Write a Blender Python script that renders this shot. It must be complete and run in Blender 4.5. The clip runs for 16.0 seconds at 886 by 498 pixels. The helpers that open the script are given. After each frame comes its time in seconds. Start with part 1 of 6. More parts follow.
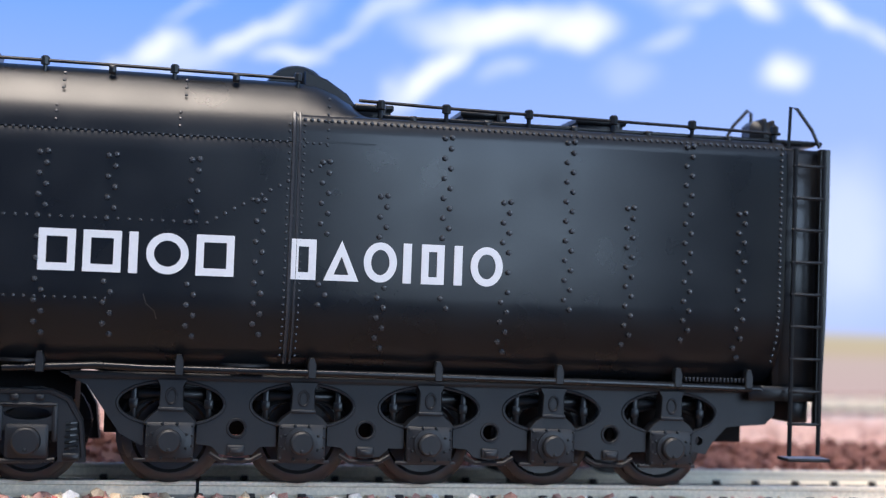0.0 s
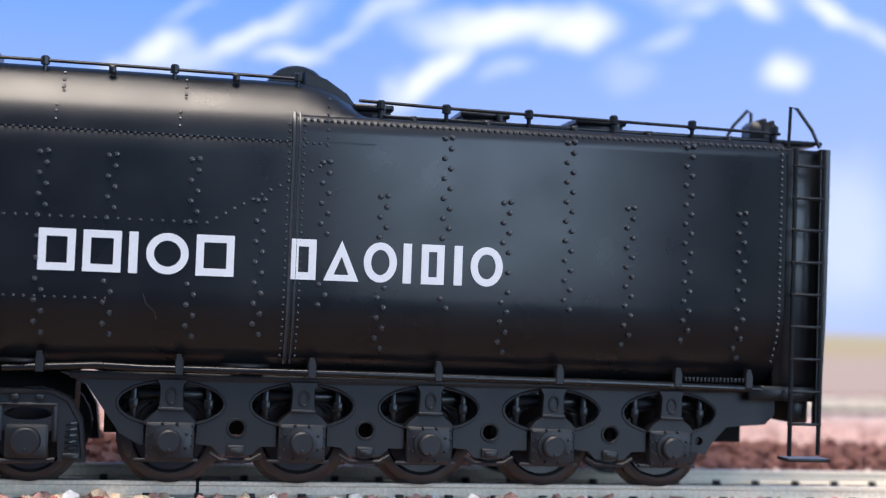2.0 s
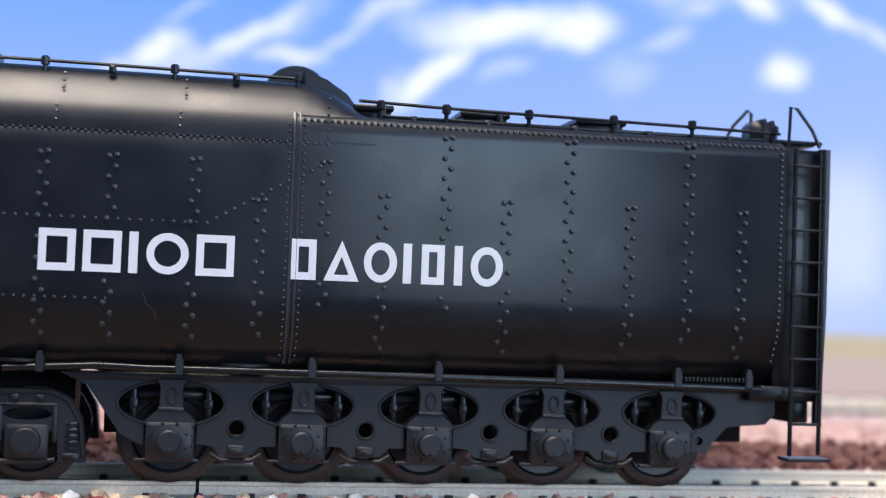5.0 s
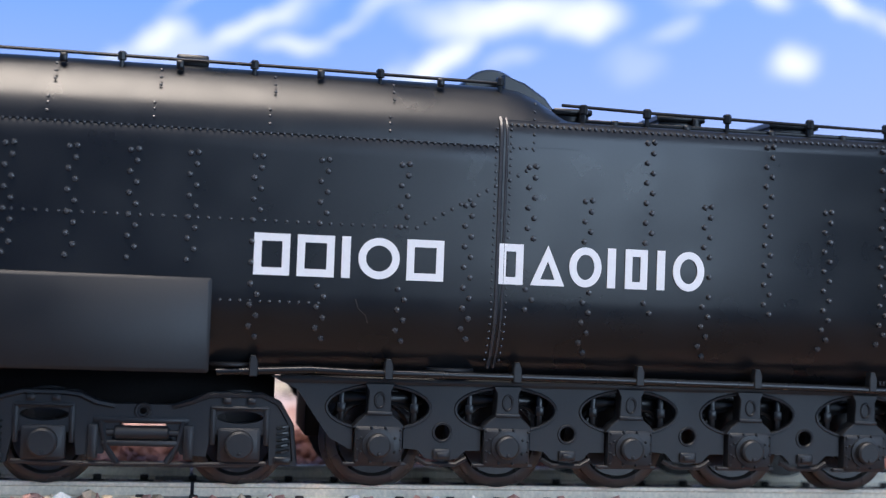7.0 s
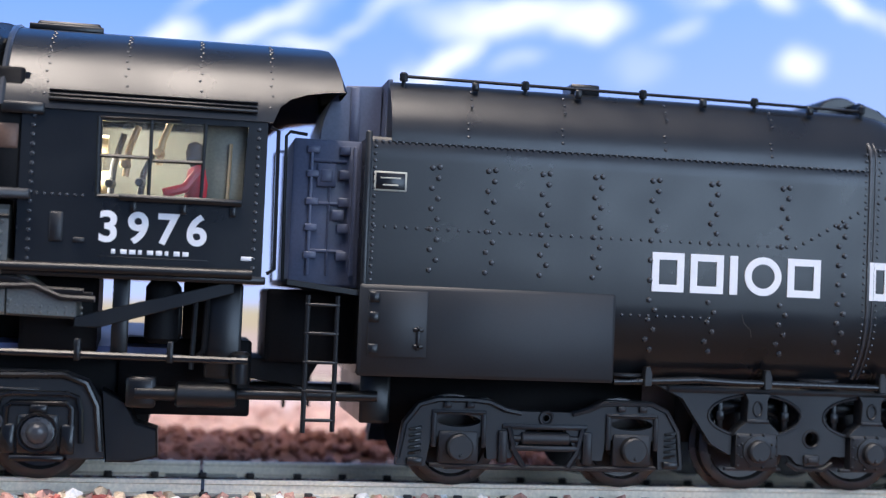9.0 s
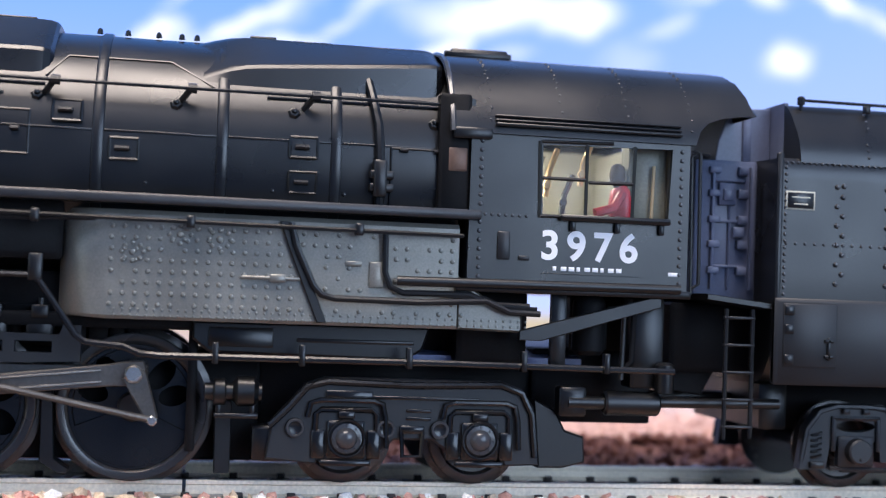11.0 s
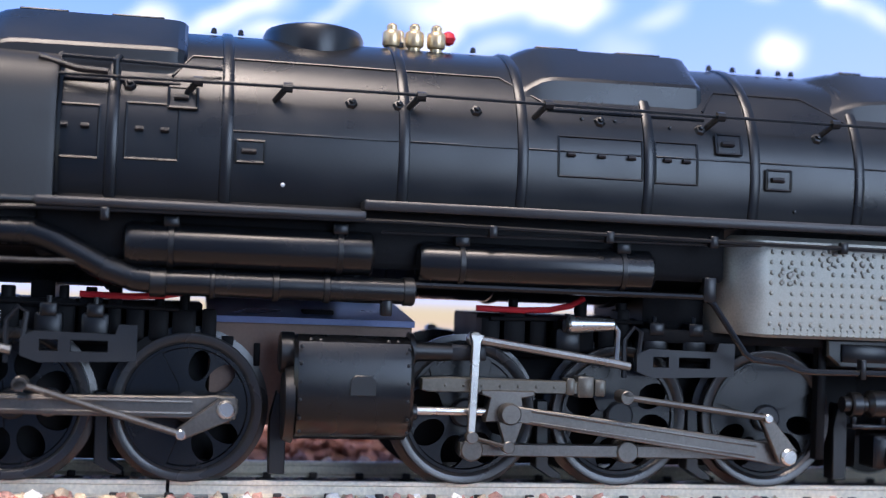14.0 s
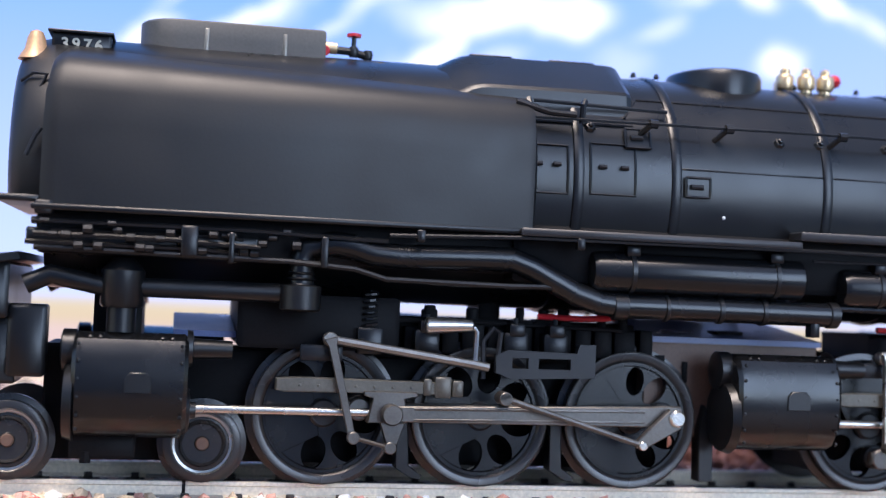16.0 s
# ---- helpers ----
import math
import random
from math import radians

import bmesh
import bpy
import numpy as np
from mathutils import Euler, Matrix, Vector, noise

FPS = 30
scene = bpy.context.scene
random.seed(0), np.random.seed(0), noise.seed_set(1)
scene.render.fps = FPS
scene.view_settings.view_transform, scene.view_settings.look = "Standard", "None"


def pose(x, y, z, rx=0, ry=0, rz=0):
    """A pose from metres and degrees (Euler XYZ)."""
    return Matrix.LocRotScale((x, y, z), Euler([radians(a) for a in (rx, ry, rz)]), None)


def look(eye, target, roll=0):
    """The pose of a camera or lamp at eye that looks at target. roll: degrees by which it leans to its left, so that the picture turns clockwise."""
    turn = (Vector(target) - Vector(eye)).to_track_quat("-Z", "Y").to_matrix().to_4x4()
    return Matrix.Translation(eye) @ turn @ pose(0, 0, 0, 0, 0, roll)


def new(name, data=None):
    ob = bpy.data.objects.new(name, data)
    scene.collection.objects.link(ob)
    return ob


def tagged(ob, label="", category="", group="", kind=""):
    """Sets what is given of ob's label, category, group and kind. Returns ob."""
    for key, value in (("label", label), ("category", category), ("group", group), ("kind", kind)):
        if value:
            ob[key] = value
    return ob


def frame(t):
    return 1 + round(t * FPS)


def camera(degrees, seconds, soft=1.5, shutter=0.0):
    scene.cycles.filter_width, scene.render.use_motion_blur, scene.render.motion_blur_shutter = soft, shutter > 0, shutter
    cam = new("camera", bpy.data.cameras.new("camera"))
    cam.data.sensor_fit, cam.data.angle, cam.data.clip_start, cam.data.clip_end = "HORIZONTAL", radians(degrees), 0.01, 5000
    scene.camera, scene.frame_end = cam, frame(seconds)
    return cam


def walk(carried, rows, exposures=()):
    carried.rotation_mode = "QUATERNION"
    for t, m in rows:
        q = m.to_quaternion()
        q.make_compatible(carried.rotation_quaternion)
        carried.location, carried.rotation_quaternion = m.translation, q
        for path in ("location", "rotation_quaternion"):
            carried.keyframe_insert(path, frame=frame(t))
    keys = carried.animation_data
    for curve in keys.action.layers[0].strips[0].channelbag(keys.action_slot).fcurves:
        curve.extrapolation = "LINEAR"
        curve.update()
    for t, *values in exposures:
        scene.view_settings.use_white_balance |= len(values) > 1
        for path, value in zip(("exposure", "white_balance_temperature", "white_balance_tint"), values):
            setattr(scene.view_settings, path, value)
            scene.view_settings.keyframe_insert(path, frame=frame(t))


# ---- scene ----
MM = 0.001  # the model is built in millimetres

# ---- camera ----
cam = camera(37.06, 16.0, soft=1.2)
cam.data.dof.use_dof = True
cam.data.dof.focus_distance = 0.170
cam.data.dof.aperture_fstop = 17.0
EYES = [
    (0.0, -48.67, -186.71, 23.68, 92.59, -2.00, -11.18),
    (3.5, -48.67, -186.71, 23.68, 92.59, -2.00, -11.18),
    (5.4, -48.67, -186.64, 23.69, 92.59, -2.00, -11.19),
    (6.0, -48.66, -185.75, 23.87, 92.55, -2.03, -11.20),
    (6.5, -47.75, -183.50, 24.28, 92.34, -2.06, -11.24),
    (7.0, -47.22, -182.11, 24.64, 92.15, -2.12, -10.92),
    (7.5, -46.79, -180.93, 25.11, 91.94, -2.17, -11.27),
    (8.0, -47.34, -181.58, 25.18, 91.90, -2.26, -11.09),
    (8.5, -48.01, -182.83, 24.86, 92.04, -2.34, -10.70),
    (9.0, -48.08, -183.80, 24.76, 92.11, -2.39, -10.73),
    (10.2, -47.31, -182.87, 24.69, 92.07, -2.22, -10.96),
    (11.5, -46.47, -181.87, 24.62, 92.02, -2.03, -11.22),
    (12.0, -46.60, -180.88, 24.96, 91.87, -2.06, -11.51),
    (12.5, -46.66, -180.22, 25.01, 91.83, -2.16, -11.39),
    (13.0, -46.29, -179.66, 25.17, 91.74, -2.19, -11.26),
    (13.5, -45.79, -178.82, 25.41, 91.64, -2.22, -11.43),
    (14.0, -46.14, -179.01, 25.54, 91.62, -2.23, -11.57),
    (14.5, -46.82, -180.13, 25.30, 91.78, -2.29, -11.49),
    (15.0, -47.79, -181.60, 25.04, 91.94, -2.36, -11.27),
    (15.5, -47.69, -182.44, 25.05, 92.00, -2.40, -11.43),
    (16.0, -48.28, -183.10, 25.20, 92.01, -2.44, -11.58),
]
walk(cam, [(t, pose(x * MM, y * MM, z * MM, rx, ry, rz)) for t, x, y, z, rx, ry, rz in EYES],
     exposures=[(0.0, 0.36, 5950, 8), (6.0, 0.36, 5950, 8), (9.0, 0.48, 5850, 9), (11.5, 0.64, 5950, 12), (16.0, 0.78, 6000, 13)])

# ---- light ----
world = bpy.data.worlds.new("World")
scene.world = world
world.use_nodes = True
wn = world.node_tree.nodes
sky = wn.new("ShaderNodeTexSky")
sky.sky_type, sky.sun_disc = "NISHITA", False
sky.sun_elevation, sky.sun_rotation = radians(58), radians(200)
wn["Background"].inputs["Strength"].default_value = 0.12
world.node_tree.links.new(sky.outputs[0], wn["Background"].inputs[0])
sun = new("sun", bpy.data.lights.new("sun", "SUN"))
sun.data.energy, sun.data.angle, sun.data.color = 3.4, radians(32), (1.0, 0.82, 0.66)
sun.matrix_world = look((-0.2, -0.42, 1.4), (0, 0, 0))

# area lamp added for an assumed, unseen window behind the viewer; brightens the sides
unseen_window_light = new("unseen_window_light", bpy.data.lights.new("unseen_window_light", "AREA"))
unseen_window_light.data.shape, unseen_window_light.data.size, unseen_window_light.data.size_y = "RECTANGLE", 0.8, 0.75
unseen_window_light.data.energy, unseen_window_light.data.color = 6.2, (0.64, 0.79, 1.0)
unseen_window_light.matrix_world = look((0.6, -1.19, 0.36), (0.15, 0.0, 0.04))

# ---- materials ----


def paint(name, colour, rough=0.5, metal=0.0, grain=0.25, scale=900.0, bump=0.15, spec=0.5, vary=0.0):
    """A surface with grain at two scales, fine relief and uneven gloss."""
    m = bpy.data.materials.new(name)
    m.use_nodes = True
    n, l = m.node_tree.nodes, m.node_tree.links
    b = n["Principled BSDF"]
    b.inputs["Metallic"].default_value = metal
    b.inputs["Specular IOR Level"].default_value = spec
    tc = n.new("ShaderNodeTexCoord")
    fine, broad = n.new("ShaderNodeTexNoise"), n.new("ShaderNodeTexNoise")
    fine.inputs["Scale"].default_value, broad.inputs["Scale"].default_value = scale * 3, scale * 0.12
    fine.inputs["Detail"].default_value, broad.inputs["Detail"].default_value = 3, 6
    for t in (fine, broad):
        l.new(tc.outputs["Object"], t.inputs["Vector"])
    mix = n.new("ShaderNodeMath")
    mix.operation = "ADD"
    l.new(fine.outputs["Fac"], mix.inputs[0])
    l.new(broad.outputs["Fac"], mix.inputs[1])
    ramp = n.new("ShaderNodeMapRange")
    ramp.inputs["From Min"].default_value, ramp.inputs["From Max"].default_value = 0.6, 1.4
    ramp.inputs["To Min"].default_value, ramp.inputs["To Max"].default_value = 1 - grain, 1 + grain
    l.new(mix.outputs[0], ramp.inputs["Value"])
    col = n.new("ShaderNodeVectorMath")
    col.operation = "SCALE"
    col.inputs[0].default_value = colour
    l.new(ramp.outputs[0], col.inputs["Scale"])
    last = col.outputs[0]
    if vary:
        info, isl, hsv = n.new("ShaderNodeObjectInfo"), n.new("ShaderNodeNewGeometry"), n.new("ShaderNodeHueSaturation")
        add = n.new("ShaderNodeMath")
        add.operation = "ADD"
        l.new(info.outputs["Random"], add.inputs[0])
        l.new(isl.outputs["Random Per Island"], add.inputs[1])
        mr = n.new("ShaderNodeMapRange")
        mr.inputs["From Max"].default_value = 2
        mr.inputs["To Min"].default_value, mr.inputs["To Max"].default_value = 1 - vary, 1 + vary
        l.new(add.outputs[0], mr.inputs["Value"])
        l.new(mr.outputs[0], hsv.inputs["Value"])
        l.new(last, hsv.inputs["Color"])
        last = hsv.outputs[0]
    l.new(last, b.inputs["Base Color"])
    rr = n.new("ShaderNodeMapRange")
    rr.inputs["From Min"].default_value, rr.inputs["From Max"].default_value = 0.3, 0.7
    rr.inputs["To Min"].default_value, rr.inputs["To Max"].default_value = rough - 0.06, rough + 0.06
    l.new(broad.outputs["Fac"], rr.inputs["Value"])
    l.new(rr.outputs[0], b.inputs["Roughness"])
    if bump:
        bp = n.new("ShaderNodeBump")
        bp.inputs["Strength"].default_value, bp.inputs["Distance"].default_value = bump, 0.00008
        l.new(fine.outputs["Fac"], bp.inputs["Height"])
        l.new(bp.outputs[0], b.inputs["Normal"])
    return m


def glowing(name, colour, strength):
    m = bpy.data.materials.new(name)
    m.use_nodes = True
    b = m.node_tree.nodes["Principled BSDF"]
    b.inputs["Base Color"].default_value = (*colour, 1)
    b.inputs["Emission Color"].default_value = (*colour, 1)
    b.inputs["Emission Strength"].default_value = strength
    return m


def window_glass():
    m = bpy.data.materials.new("clear plastic glazing")
    m.use_nodes = True
    n, l = m.node_tree.nodes, m.node_tree.links
    n.remove(n["Principled BSDF"])
    mix, tr, gl, fr = (n.new("ShaderNode" + k) for k in ("MixShader", "BsdfTransparent", "BsdfGlossy", "Fresnel"))
    gl.inputs["Roughness"].default_value = 0.45
    l.new(fr.outputs[0], mix.inputs[0])
    l.new(tr.outputs[0], mix.inputs[1])
    l.new(gl.outputs[0], mix.inputs[2])
    l.new(mix.outputs[0], n["Material Output"].inputs[0])
    return m


BLACK = paint("satin black body paint", (0.006, 0.0066, 0.008), 0.31, grain=0.25, bump=0.06)
# base colour raised: rubbed paint, plus the highlights on rivets and seams
SHINE = paint("rubbed black paint lightened for highlights", (0.045, 0.047, 0.052), 0.24, grain=0.2, bump=0.0)
PIPE = paint("glossy black pipe paint", (0.006, 0.0065, 0.0075), 0.25, grain=0.25, bump=0.05)
GUIDE = paint("dull bronze guide bar", (0.1, 0.095, 0.08), 0.4, metal=0.4, grain=0.3)
GUNGREY = paint("dull gunmetal grey paint", (0.075, 0.074, 0.07), 0.5, grain=0.2, bump=0.08)
# bluish light on the tender front is put into this paint colour
BLUE_LIT = paint("black paint lightened with bluish light", (0.085, 0.1, 0.16), 0.42, grain=0.2, bump=0.06)
SOOT = paint("dull black casting", (0.005, 0.0055, 0.0065), 0.36, grain=0.3, bump=0.1)
DARK = paint("moulded charcoal plastic", (0.0085, 0.0098, 0.0125), 0.5, grain=0.25, scale=1500, bump=0.08)
WORN = paint("worn black edge paint", (0.024, 0.025, 0.028), 0.42, grain=0.5, scale=1800, bump=0.2)
# near-black with little gloss, for chassis parts and shade under the boiler
INNER = paint("matt black chassis and shade", (0.008, 0.008, 0.0088), 0.6, grain=0.3, spec=0.12)
GREY = paint("grey firebox lagging", (0.215, 0.21, 0.185), 0.36, metal=0.4, grain=0.25, scale=1300)
STEEL = paint("blackened steel tyre", (0.055, 0.053, 0.052), 0.26, metal=0.5, grain=0.12, bump=0.03)
ROD = paint("dull rod steel", (0.13, 0.122, 0.112), 0.34, metal=0.75, grain=0.25)
NICKEL = paint("worn nickel", (0.3, 0.285, 0.26), 0.32, metal=0.8, grain=0.2)
BRIGHT = paint("bright nickel", (0.52, 0.51, 0.48), 0.27, metal=0.9, grain=0.1)
RAIL = paint("nickel silver rail", (0.84, 0.75, 0.6), 0.45, metal=0.1, grain=0.25, scale=700)
RAILSIDE = paint("weathered rail", (0.33, 0.31, 0.27), 0.5, metal=0.3, grain=0.3)
TIE = paint("brown plastic sleeper", (0.035, 0.028, 0.024), 0.6, grain=0.4, vary=0.3)
WHITE = paint("white lettering", (0.78, 0.78, 0.8), 0.5, grain=0.05)
CREAM = paint("cream cab lining", (0.42, 0.41, 0.34), 0.5, grain=0.1)
BRASS = paint("polished brass", (0.75, 0.56, 0.32), 0.34, metal=0.75, grain=0.12)
RED = paint("red enamel", (0.55, 0.02, 0.03), 0.4, grain=0.1)
BLUE = paint("blue chassis top", (0.1, 0.13, 0.27), 0.32, grain=0.15)
BROWN = paint("brown drive shaft cover", (0.13, 0.075, 0.05), 0.5, grain=0.2)
LAMP = glowing("warm cab lamp", (1.0, 0.92, 0.74), 10.0)
GLASS = window_glass()

# ---- mesh tools ----


class Geo:
    """Gathers vertices (millimetres) and faces of one mesh."""

    def __init__(self):
        self.v, self.f = [], []

    def add(self, verts, faces):
        k = len(self.v)
        self.v += [tuple(p) for p in verts]
        self.f += [tuple(i + k for i in f) for f in faces]
        return self

    def loft(self, rings, cap=True, closed=True):
        n, k = len(rings[0]), len(rings)
        faces = [(i * n + j, i * n + (j + 1) % n, (i + 1) * n + (j + 1) % n, (i + 1) * n + j) for i in range(k - 1) for j in range(n if closed else n - 1)]
        if cap:
            faces += [tuple(range(n - 1, -1, -1)), tuple(range((k - 1) * n, k * n))]
        return self.add([p for r in rings for p in r], faces)

    def box(self, x0, x1, y0, y1, z0, z1, c=0.15):
        c = min(c, (x1 - x0) / 3, (y1 - y0) / 3, (z1 - z0) / 3)

        def ring(y, d):
            a, b, e, g = x0 + d, x1 - d, z0 + d, z1 - d
            h = c * 0.7
            return [(a + h, y, e), (b - h, y, e), (b, y, e + h), (b, y, g - h), (b - h, y, g), (a + h, y, g), (a, y, g - h), (a, y, e + h)]
        return self.loft([ring(y0, c), ring(y0 + c, 0), ring(y1 - c, 0), ring(y1, c)])

    def rod(self, p, q, r, seg=10, r2=None, cham=0.0):
        p, q = Vector(p), Vector(q)
        d = (q - p).normalized()
        u = d.orthogonal().normalized()
        w = d.cross(u)
        r2 = r if r2 is None else r2

        def ring(c, rad):
            return [c + rad * (math.cos(2 * math.pi * i / seg) * u + math.sin(2 * math.pi * i / seg) * w) for i in range(seg)]
        rings = [ring(p, r), ring(q, r2)]
        if cham:
            rings = [ring(p, r - cham), ring(p + d * cham, r), ring(q - d * cham, r2), ring(q, r2 - cham)]
        return self.loft(rings)

    def tube(self, pts, r, seg=8):
        pts = [Vector(p) for p in pts]
        rings, u = [], None
        for i, p in enumerate(pts):
            d = (pts[min(i + 1, len(pts) - 1)] - pts[max(i - 1, 0)]).normalized()
            u = d.orthogonal().normalized() if u is None else (u - d * u.dot(d)).normalized()
            w = d.cross(u)
            rings.append([p + r * (math.cos(2 * math.pi * k / seg) * u + math.sin(2 * math.pi * k / seg) * w) for k in range(seg)])
        return self.loft(rings)

    def prism(self, prof, y0, y1, c=0.12):
        """A plate with the outline prof in (x, z), its front edge (y0) chamfered."""
        n = len(prof)
        area = sum(prof[i][0] * prof[(i + 1) % n][1] - prof[(i + 1) % n][0] * prof[i][1] for i in range(n))
        s = 1 if area > 0 else -1
        ins = []
        for i in range(n):
            a, b, e = Vector(prof[i - 1]), Vector(prof[i]), Vector(prof[(i + 1) % n])
            n1, n2 = (b - a).normalized(), (e - b).normalized()
            m = Vector((-n1.y - n2.y, n1.x + n2.x)) * s
            ins.append(b + m.normalized() * c if m.length > 1e-6 else b)
        return self.loft([[(p[0], y0, p[1]) for p in ins], [(p[0], y0 + c, p[1]) for p in prof], [(p[0], y1, p[1]) for p in prof]])

    def lathe(self, prof, cx, cz, seg=32):
        """Turned about the y axis through (cx, cz): prof holds (radius, y)."""
        rings = [[(cx + r * math.cos(2 * math.pi * i / seg), y, cz + r * math.sin(2 * math.pi * i / seg)) for i in range(seg)] for r, y in prof]
        return self.loft(rings, cap=False)

    def turn_z(self, prof, cx, cy, seg=16):
        rings = [[(cx + r * math.cos(2 * math.pi * i / seg), cy + r * math.sin(2 * math.pi * i / seg), z) for i in range(seg)] for r, z in prof]
        return self.loft(rings)

    def turn_x(self, prof, cy, cz, seg=24):
        rings = [[(x, cy + r * math.cos(2 * math.pi * i / seg), cz + r * math.sin(2 * math.pi * i / seg)) for i in range(seg)] for r, x in prof]
        return self.loft(rings)

    def stud(self, x, y, z, r=0.28, h=0.2, nrm=(0, -1, 0)):
        d = Vector(nrm).normalized()
        u = d.orthogonal().normalized()
        w = d.cross(u)
        c = Vector((x, y, z)) - d * 0.03

        def ring(rad, k):
            return [c + d * k + rad * (math.cos(math.pi * i / 3) * u + math.sin(math.pi * i / 3) * w) for i in range(6)]
        pts = ring(r, 0) + ring(r * 0.7, h * 0.75) + [c + d * h]
        fs = [(i, (i + 1) % 6, 6 + (i + 1) % 6, 6 + i) for i in range(6)] + [(6 + i, 6 + (i + 1) % 6, 12) for i in range(6)]
        return self.add(pts, fs)

    def plate(self, outline, holes, y0, y1):
        """A flat plate with openings cut through it; outlines in (x, z)."""
        bm = bmesh.new()
        for loop in [outline] + holes:
            vs = [bm.verts.new((p[0], y0, p[1])) for p in loop]
            for i in range(len(vs)):
                bm.edges.new((vs[i], vs[(i + 1) % len(vs)]))
        bmesh.ops.triangle_fill(bm, edges=bm.edges[:], use_beauty=True, use_dissolve=False)
        got = bmesh.ops.extrude_face_region(bm, geom=bm.faces[:])
        for e in got["geom"]:
            if isinstance(e, bmesh.types.BMVert):
                e.co.y = y1
        bmesh.ops.recalc_face_normals(bm, faces=bm.faces[:])
        bm.verts.index_update()
        self.add([v.co[:] for v in bm.verts], [[v.index for v in f.verts] for f in bm.faces])
        bm.free()
        return self

    def mesh(self, name, material, smooth=38):
        me = bpy.data.meshes.new(name)
        me.from_pydata([(x * MM, y * MM, z * MM) for x, y, z in self.v], [], self.f)
        bm = bmesh.new()
        bm.from_mesh(me)
        bmesh.ops.recalc_face_normals(bm, faces=bm.faces[:])
        bm.to_mesh(me)
        bm.free()
        me.materials.append(material)
        if smooth:
            me.shade_smooth()
            me.set_sharp_from_angle(angle=radians(smooth))
        return me


SINGLY = ("rim_lip", "axle_guard", "brake_lever", "brake_shoe", "frame_web", "truck_end", "sand_lid", "casing_lid", "boiler_stud", "washout_plug", "hinge", "apron_latch", "rod_bracket", "pipe_clip", "pipe_collar", "casing_strap",
          "counterweight", "gutter", "lagging_seam", "gauge", "cover_slot", "opening_rim", "spring_hanger", "inner_frame", "corner_post", "grab_iron", "rod_flange", "lubricator", "panel_latch", "firebox_bracket",
          "guide_yoke", "rod_bush", "dome_ring", "axle_cap", "step_tread", "brake_beam", "boiler_belly", "under_frame", "firebox", "spring_rigging", "cab_bracket", "lubricator_pipework")


def islands(geo):
    """The separate pieces of a mesh, each gathered by itself."""
    root = list(range(len(geo.v)))

    def find(i):
        while root[i] != i:
            root[i] = root[root[i]]
            i = root[i]
        return i
    for f in geo.f:
        for i in f[1:]:
            root[find(i)] = find(f[0])
    found = {}
    for f in geo.f:
        found.setdefault(find(f[0]), []).append(f)
    out = []
    for faces in found.values():
        ids = sorted({i for f in faces for i in f})
        at = {i: k for k, i in enumerate(ids)}
        out.append(Geo().add([geo.v[i] for i in ids], [[at[i] for i in f] for f in faces]))
    return out


def part(name, geo, material, parent, label="", at=None, smooth=38, kind=""):
    """One mesh object under a thing or a part; at: where its own origin lies in its parent, in millimetres."""
    if name in SINGLY and isinstance(geo, Geo):
        pieces = islands(geo)
        for p in pieces[1:]:
            ob = new(name, p.mesh(name, material, smooth))
            ob.parent = parent
            tagged(ob, label)
        geo = pieces[0]
    ob = new(name, geo.mesh(name, material, smooth) if isinstance(geo, Geo) else geo)
    ob.parent = parent
    if at:
        ob.location = Vector(at) * MM
    return tagged(ob, label, kind=kind)


def thing(name, label, category, group=""):
    return tagged(new(name), label, category, group)


def alone(name, geo, material, label, category="", group="", kind="", smooth=38):
    return tagged(new(name, geo.mesh(name, material, smooth)), label, category, group, kind)


def arc(cx, cz, rx, rz, a0, a1, n):
    return [(cx + rx * math.cos(radians(a0 + (a1 - a0) * i / n)), cz + rz * math.sin(radians(a0 + (a1 - a0) * i / n))) for i in range(n + 1)]


def oval(cx, cz, rx, rz, n=20):
    return arc(cx, cz, rx, rz, 0, 360 * (n - 1) / n, n - 1)


rnd = random.Random(7)
GAUGE = 8.77

# ---- the place: baseboard, ballast, tracks and painted backdrop ----


